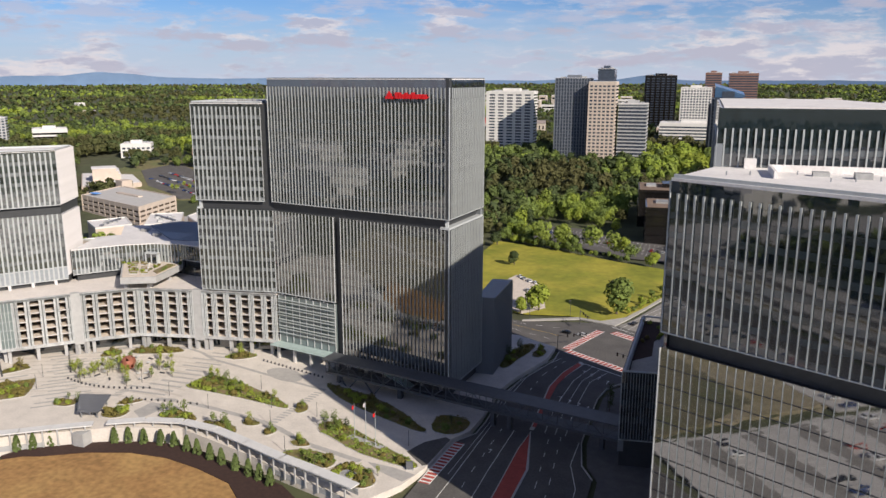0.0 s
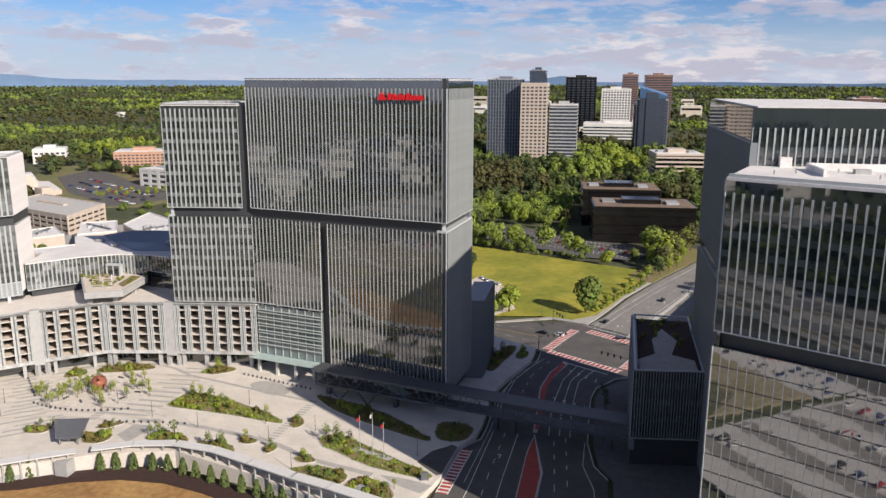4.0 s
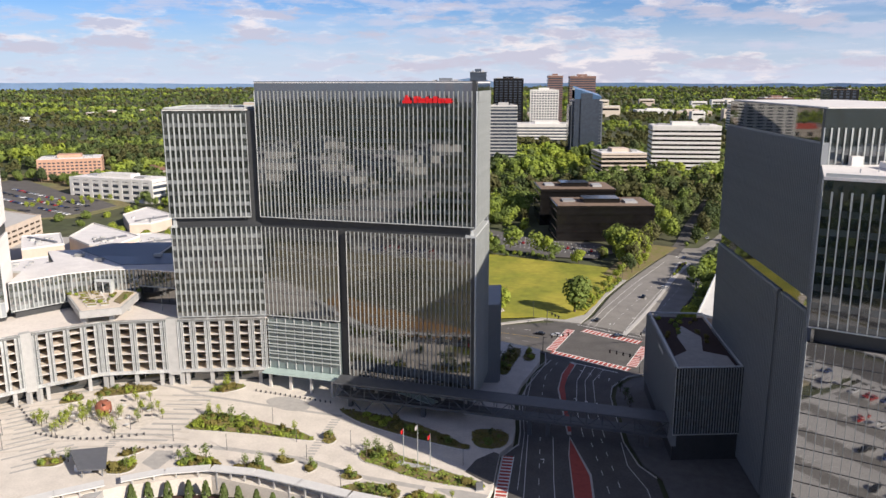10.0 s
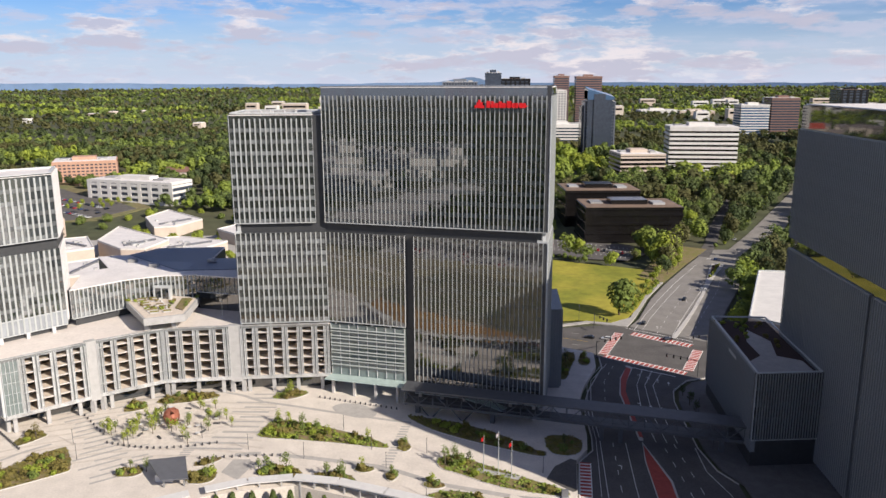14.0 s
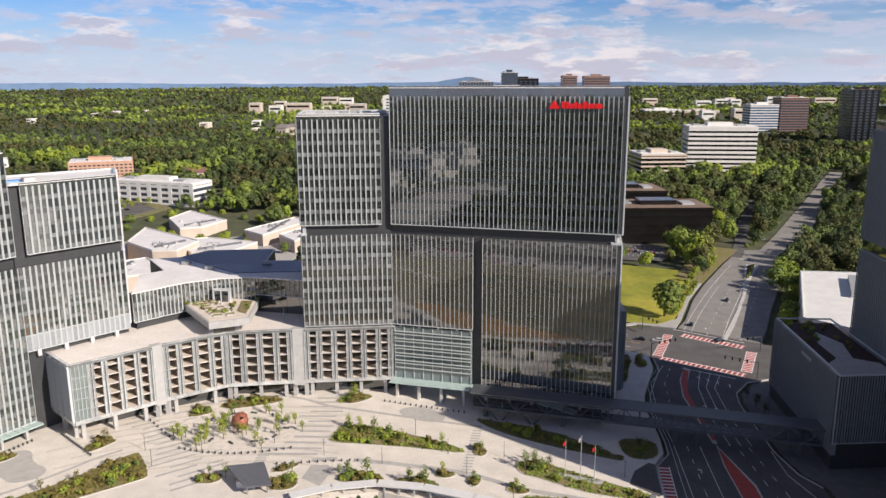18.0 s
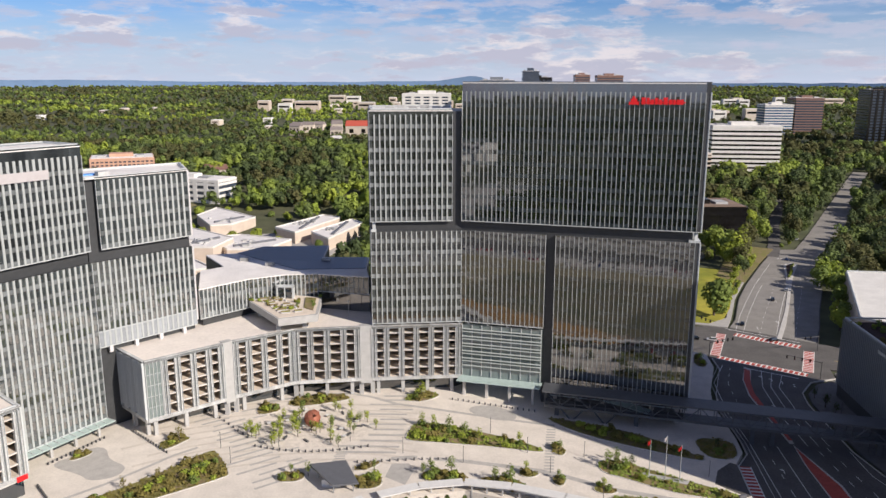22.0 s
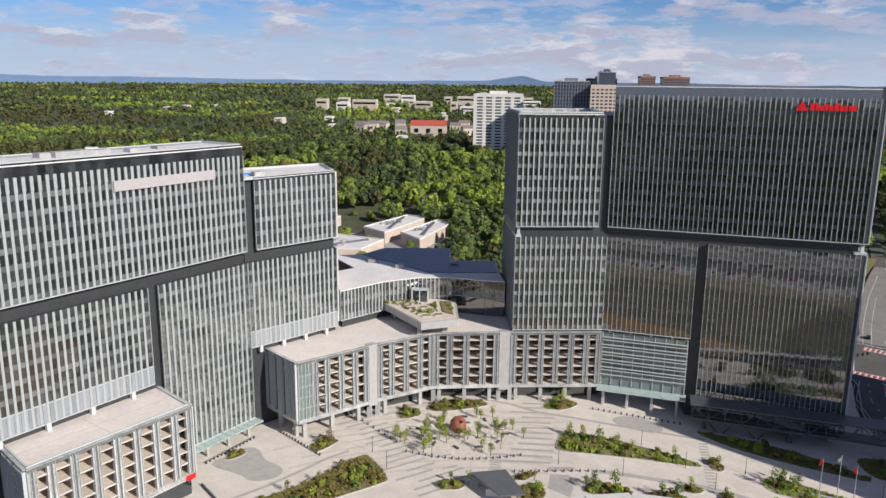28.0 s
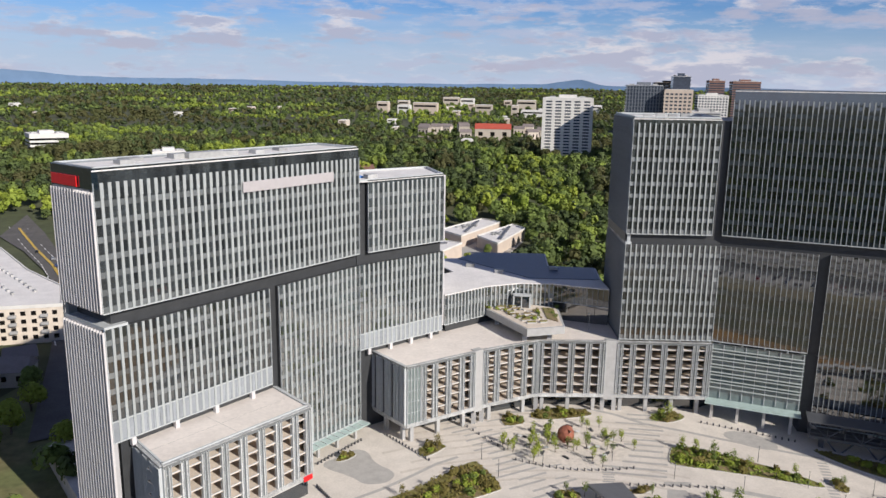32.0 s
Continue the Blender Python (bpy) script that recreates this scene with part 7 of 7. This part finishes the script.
# pierced ball sculpture
ball = thing("ball_sculpture", "rust red pierced ball sculpture in the grove", "sculpture")
bm = bmesh.new()
bmesh.ops.create_icosphere(bm, subdivisions=2, radius=2.7)
rs = random.Random(3)
geom = [f for f in bm.faces if rs.random() < 0.35]
bmesh.ops.delete(bm, geom=geom, context="FACES")
bmesh.ops.solidify(bm, geom=bm.faces[:], thickness=0.18)
me = bpy.data.meshes.new("shell")
bm.to_mesh(me)
bm.free()
part("shell", me, M_RUST, ball)
part("core", Builder().tube((0, 0, -2.4), (0, 0, 2.0), 0.5, 0.25, 8), M_RUST, ball)
ball.location = (-131.9, 225.8, 2.1)

# utility pad in the corner bed and a dark stele beside the walk
pad = thing("utility_pad", "square pale concrete utility pad in a planted bed", "utility pad")
PADQ = [(-24.9, 183.0), (-23.5, 186.2), (-19.5, 185.1), (-20.3, 180.3)]
part("slab", Builder().prism(ccw(PADQ), lambda x, y: plaza_z(x) - 0.3, lambda x, y: plaza_z(x) + 0.55), M_CONC2, pad)
for x, y in ((-23.2, 183.6), (-21.4, 183.0)):
    part("hatch", Builder().prism(ccw([(x - 0.6, y - 0.7), (x + 0.6, y - 0.9), (x + 0.7, y + 0.9), (x - 0.5, y + 1.1)]), lambda x, y: plaza_z(x) + 0.55, lambda x, y: plaza_z(x) + 0.63), M_UNIT, pad)
stele = thing("stele", "dark upright stone slab standing on the plaza", "stele")
part("stone", Builder().box(-1.0, -0.25, 0.25, 1.0, 0.25, 2.6, pose(-6.8, 193.6, plaza_z(-6.8), 0, 0, 18)), M_DARKROOF, stele)
part("plinth", Builder().box(-1.3, -0.5, -0.2, 1.3, 0.5, 0.25, pose(-6.8, 193.6, plaza_z(-6.8), 0, 0, 18)), M_CONC2, stele)

# flagpoles
for i, ((x, y), c) in enumerate(zip(((-29.5, 205.4), (-25.2, 204.4), (-21.4, 203.0)), (M_REDSIGN, M_FLAG, M_REDSIGN))):
    z = plaza_z(x)
    pole = thing("flagpole", "white flagpole with a hanging flag", "flagpole", "flagpoles")
    h = 13.5 if i == 1 else 11.5
    part("pole", Builder().tube((x, y, z), (x, y, z + h), 0.13, 0.07), M_FIN, pole)
    part("base", Builder().tube((x, y, z), (x, y, z + 0.4), 0.4, 0.3), M_CONC2, pole)
    f = Builder()
    for k in range(6):
        a0, a1 = k / 6, (k + 1) / 6
        f.quad((x - 0.9 * a0, y + 0.3 * math.sin(a0 * 7), z + h - 1.7 - 0.5 * a0), (x - 0.9 * a1, y + 0.3 * math.sin(a1 * 7), z + h - 1.7 - 0.5 * a1), (x - 0.9 * a1, y + 0.3 * math.sin(a1 * 7 + 0.5), z + h - 0.4 - 0.7 * a1), (x - 0.9 * a0, y + 0.3 * math.sin(a0 * 7 + 0.5), z + h - 0.4 - 0.7 * a0))
    fl = part("flag", f, c, pole, "red and white flag")
tagged(part("flag_plinth", Builder().prism(ccw([(-32, 204.5), (-31, 206.8), (-18.5, 203.5), (-19.5, 201.5)]), -4.5, lambda x, y: plaza_z(x) + 0.25), M_CONC2), "pale stone plinth below the flags", "plinth")


def bollard(x, y, s=1.0):
    tagged(part("bollard", Builder().box(x - 0.22 * s, y - 0.22 * s, plaza_z(x) - 0.1, x + 0.22 * s, y + 0.22 * s, plaza_z(x) + 0.75 * s), M_STONE), "low dark stone bollard on the plaza", "bollard", "bollards")


for k in range(18):
    p = on((-146, 210.5), (-112, 212.5), k / 17)
    bollard(p[0], p[1] - 3.5 * math.sin(math.pi * k / 17))
for k in range(12):
    p = on((-113.6, 202.5), (-88, 206.4), k / 11)
    bollard(p[0], p[1])
for k in range(14):
    p = on((-187, 218), (-171, 205), k / 13)
    bollard(p[0], p[1])
for k in range(12):
    p = on((-198, 184), (-190, 176), k / 11)
    bollard(p[0], p[1])
for k in range(14):
    p = on((-208, 196), (-200, 213), k / 13)
    bollard(p[0] + 6, p[1])
for k in range(10):
    p = on((-170, 236), (-150, 216), k / 9)
    bollard(p[0], p[1])
for k in range(16):
    p = on((-88, 249.5), (-60, 244), k / 15)
    bollard(p[0], p[1])
for k in range(12):
    a = k * 0.52
    x, y = -131 + 14 * math.cos(a), 226 + 11 * math.sin(a)
    ob = tagged(part("bench", Builder().box(-1.1, -0.3, 0, 1.1, 0.3, 0.45, pose(x, y, plaza_z(x), 0, 0, k * 55)), M_STONE), "low stone bench in the grove", "bench", "grove benches")
for k in range(14):
    a, r = rs.uniform(0, 6.28), rs.uniform(4, 15)
    x, y = -131 + r * math.cos(a), 226 + 0.8 * r * math.sin(a)
    tb = thing("cafe_table", "small pale round table in the grove", "table", "grove tables")
    part("tabletop", Builder().tube((x, y, plaza_z(x) + 0.68), (x, y, plaza_z(x) + 0.74), 0.8, 0.8, 10), M_PANELW, tb)
    part("leg", Builder().tube((x, y, plaza_z(x)), (x, y, plaza_z(x) + 0.68), 0.06, 0.06, 6), M_POLE, tb)


def street_lamp(x, y, z, h=7.0, arm=0.0, turn=0.0):
    ob = thing("street_lamp", "slim dark street lamp", "street lamp", "street lamps")
    part("pole", Builder().tube((0, 0, 0), (0, 0, h), 0.1, 0.06), M_STONE, ob)
    part("lamp_head", Builder().box(-0.12, -0.12, h, 0.12 + arm, 0.12, h + 0.15), M_STONE, ob)
    ob.matrix_world = pose(x, y, z, 0, 0, turn)


for x, y in ((-75, 226), (-64, 214), (-101, 209), (-83, 205.5), (-58, 203), (-45, 189), (-138, 208), (-156, 209), (-150, 200), (-118, 216), (-47, 214), (-12, 207)):
    street_lamp(x, y, plaza_z(x), 5.0)
for x, y in ((-3, 350), (15, 360), (70, 440), (44, 250), (43, 228)):
    street_lamp(x, y, -5.8, 8.0, 1.6, 250)
# traffic signals
for x, y, turn, n in ((21, 350, -62, 3), (54, 290, 150, 4), (66, 322, 200, 2), (17, 311, 28, 4)):
    ob = thing("traffic_signal", "traffic signal on a long black mast arm", "traffic signal", "traffic signals")
    part("mast", Builder().tube((0, 0, 0), (0, 0, 7.0), 0.2, 0.14), M_STONE, ob)
    part("arm", Builder().tube((0, 0, 6.4), (13, 0, 7.0), 0.14, 0.08), M_STONE, ob)
    for k in range(n):
        part("signal_head", Builder().box(4 + k * 2.8, -0.25, 5.7, 4.5 + k * 2.8, 0.25, 7.0), M_BLACK, ob)
    ob.matrix_world = pose(x, y, -5.8, 0, 0, turn)


# cars
def car_parts(paint):
    ob = thing("car", "parked car", "car", "cars")
    prof = [(-2.25, 0.35), (2.25, 0.35), (2.3, 0.75), (1.3, 0.95), (-2.2, 1.0)]
    b = Builder()
    n = len(prof)
    b.add([(x, -0.9, z) for x, z in prof] + [(x, 0.9, z) for x, z in prof], [tuple(range(n)), tuple(reversed(range(n, 2 * n)))] + [((i + 1) % n, i, n + i, n + (i + 1) % n) for i in range(n)])
    part("body", b, paint, ob)
    b = Builder()
    b.add([(-1.9, -0.82, 0.95), (1.2, -0.82, 0.95), (0.5, -0.68, 1.48), (-1.4, -0.68, 1.48), (-1.9, 0.82, 0.95), (1.2, 0.82, 0.95), (0.5, 0.68, 1.48), (-1.4, 0.68, 1.48)], ((0, 1, 2, 3), (5, 4, 7, 6), (1, 5, 6, 2), (4, 0, 3, 7)))
    part("cabin_glass", b, M_GLASS, ob)
    part("car_roof", Builder().box(-1.4, -0.69, 1.46, 0.5, 0.69, 1.52), paint, ob)
    for x in (-1.4, 1.4):
        for y in (-0.85, 0.7):
            part("wheel", Builder().tube((x, y, 0.33), (x, y + 0.18, 0.33), 0.33, 0.33, 10), M_BLACK, ob)
    return ob


PAINTS = [material("car_paint_" + n, c, 0.25, 0.1, 1.0, 0.05) for n, c in (("white", (0.7, 0.7, 0.7)), ("black", (0.015, 0.015, 0.018)), ("silver", (0.4, 0.41, 0.42)), ("red", (0.4, 0.02, 0.02)), ("blue", (0.03, 0.06, 0.18)))]
NAMES = ["white", "black", "silver", "dark red", "dark blue"]
MODELS = []
SPOTS = [[], [], [], [], []]
for c, x, y, z, t in ((1, 45.5, 357, -5.88, 68), (0, 24.5, 333, -5.88, 160), (1, 17, 334.5, -5.88, 160), (2, 89.5, 420, -5.88, 66), (1, 103, 452, -5.88, 66), (1, 75, 400, -5.88, 247), (0, -13, 415, -5.64, 120), (0, -17, 418, -5.64, 120), (2, -21, 422, -5.64, 120), (0, -24, 426, -5.64, 120), (3, -9, 385, -5.64, 120), (2, -14, 398, -5.64, 120), (1, 52, 334, -5.88, 20), (4, 118, 496, -5.88, 60), (2, 150, 562, -5.88, 238)):
    SPOTS[c].append((x, y, z, t))
for k in range(90):
    p = (-470 + (k % 30) * 3.6, 700 - (k % 30) * 2.0 - (k // 30) * 16)
    if rs.random() < 0.7:
        SPOTS[rs.randrange(5)].append((p[0], p[1], land_z(p[0], p[1]) + 1.05, 60))
for k in range(26):
    if rs.random() < 0.55:
        p = on((-34, 556), (64, 502), k / 26)
        SPOTS[rs.randrange(5)].append((p[0], p[1] + 7, -5.58, 82))
for k in range(9):
    x, y = -480 + 18 * k + rs.uniform(-4, 4), 440 - 15.5 * k
    SPOTS[rs.randrange(5)].append((x, y, land_z(x, y) + 0.85, 130))
for k in range(18):
    SPOTS[rs.randrange(5)].append((-1.4 + 3.1 * ((k * 5) % 18), 33 + 20 * (k % 4), -5.68, 90))
for k in range(46):
    x = -198 + (k * 3.2 * 4.3) % 186
    SPOTS[rs.randrange(5)].append((x, 32.5 if k % 2 else 22.5, -5.62, 90))
for c in range(5):
    model = car_parts(PAINTS[c])
    tagged(model, NAMES[c] + " car on the asphalt")
    for i, (x, y, z, t) in enumerate(SPOTS[c]):
        if i == 0:
            model.matrix_world = pose(x, y, z, 0, 0, t)
        else:
            copy_thing(model, pose(x, y, z, 0, 0, t))

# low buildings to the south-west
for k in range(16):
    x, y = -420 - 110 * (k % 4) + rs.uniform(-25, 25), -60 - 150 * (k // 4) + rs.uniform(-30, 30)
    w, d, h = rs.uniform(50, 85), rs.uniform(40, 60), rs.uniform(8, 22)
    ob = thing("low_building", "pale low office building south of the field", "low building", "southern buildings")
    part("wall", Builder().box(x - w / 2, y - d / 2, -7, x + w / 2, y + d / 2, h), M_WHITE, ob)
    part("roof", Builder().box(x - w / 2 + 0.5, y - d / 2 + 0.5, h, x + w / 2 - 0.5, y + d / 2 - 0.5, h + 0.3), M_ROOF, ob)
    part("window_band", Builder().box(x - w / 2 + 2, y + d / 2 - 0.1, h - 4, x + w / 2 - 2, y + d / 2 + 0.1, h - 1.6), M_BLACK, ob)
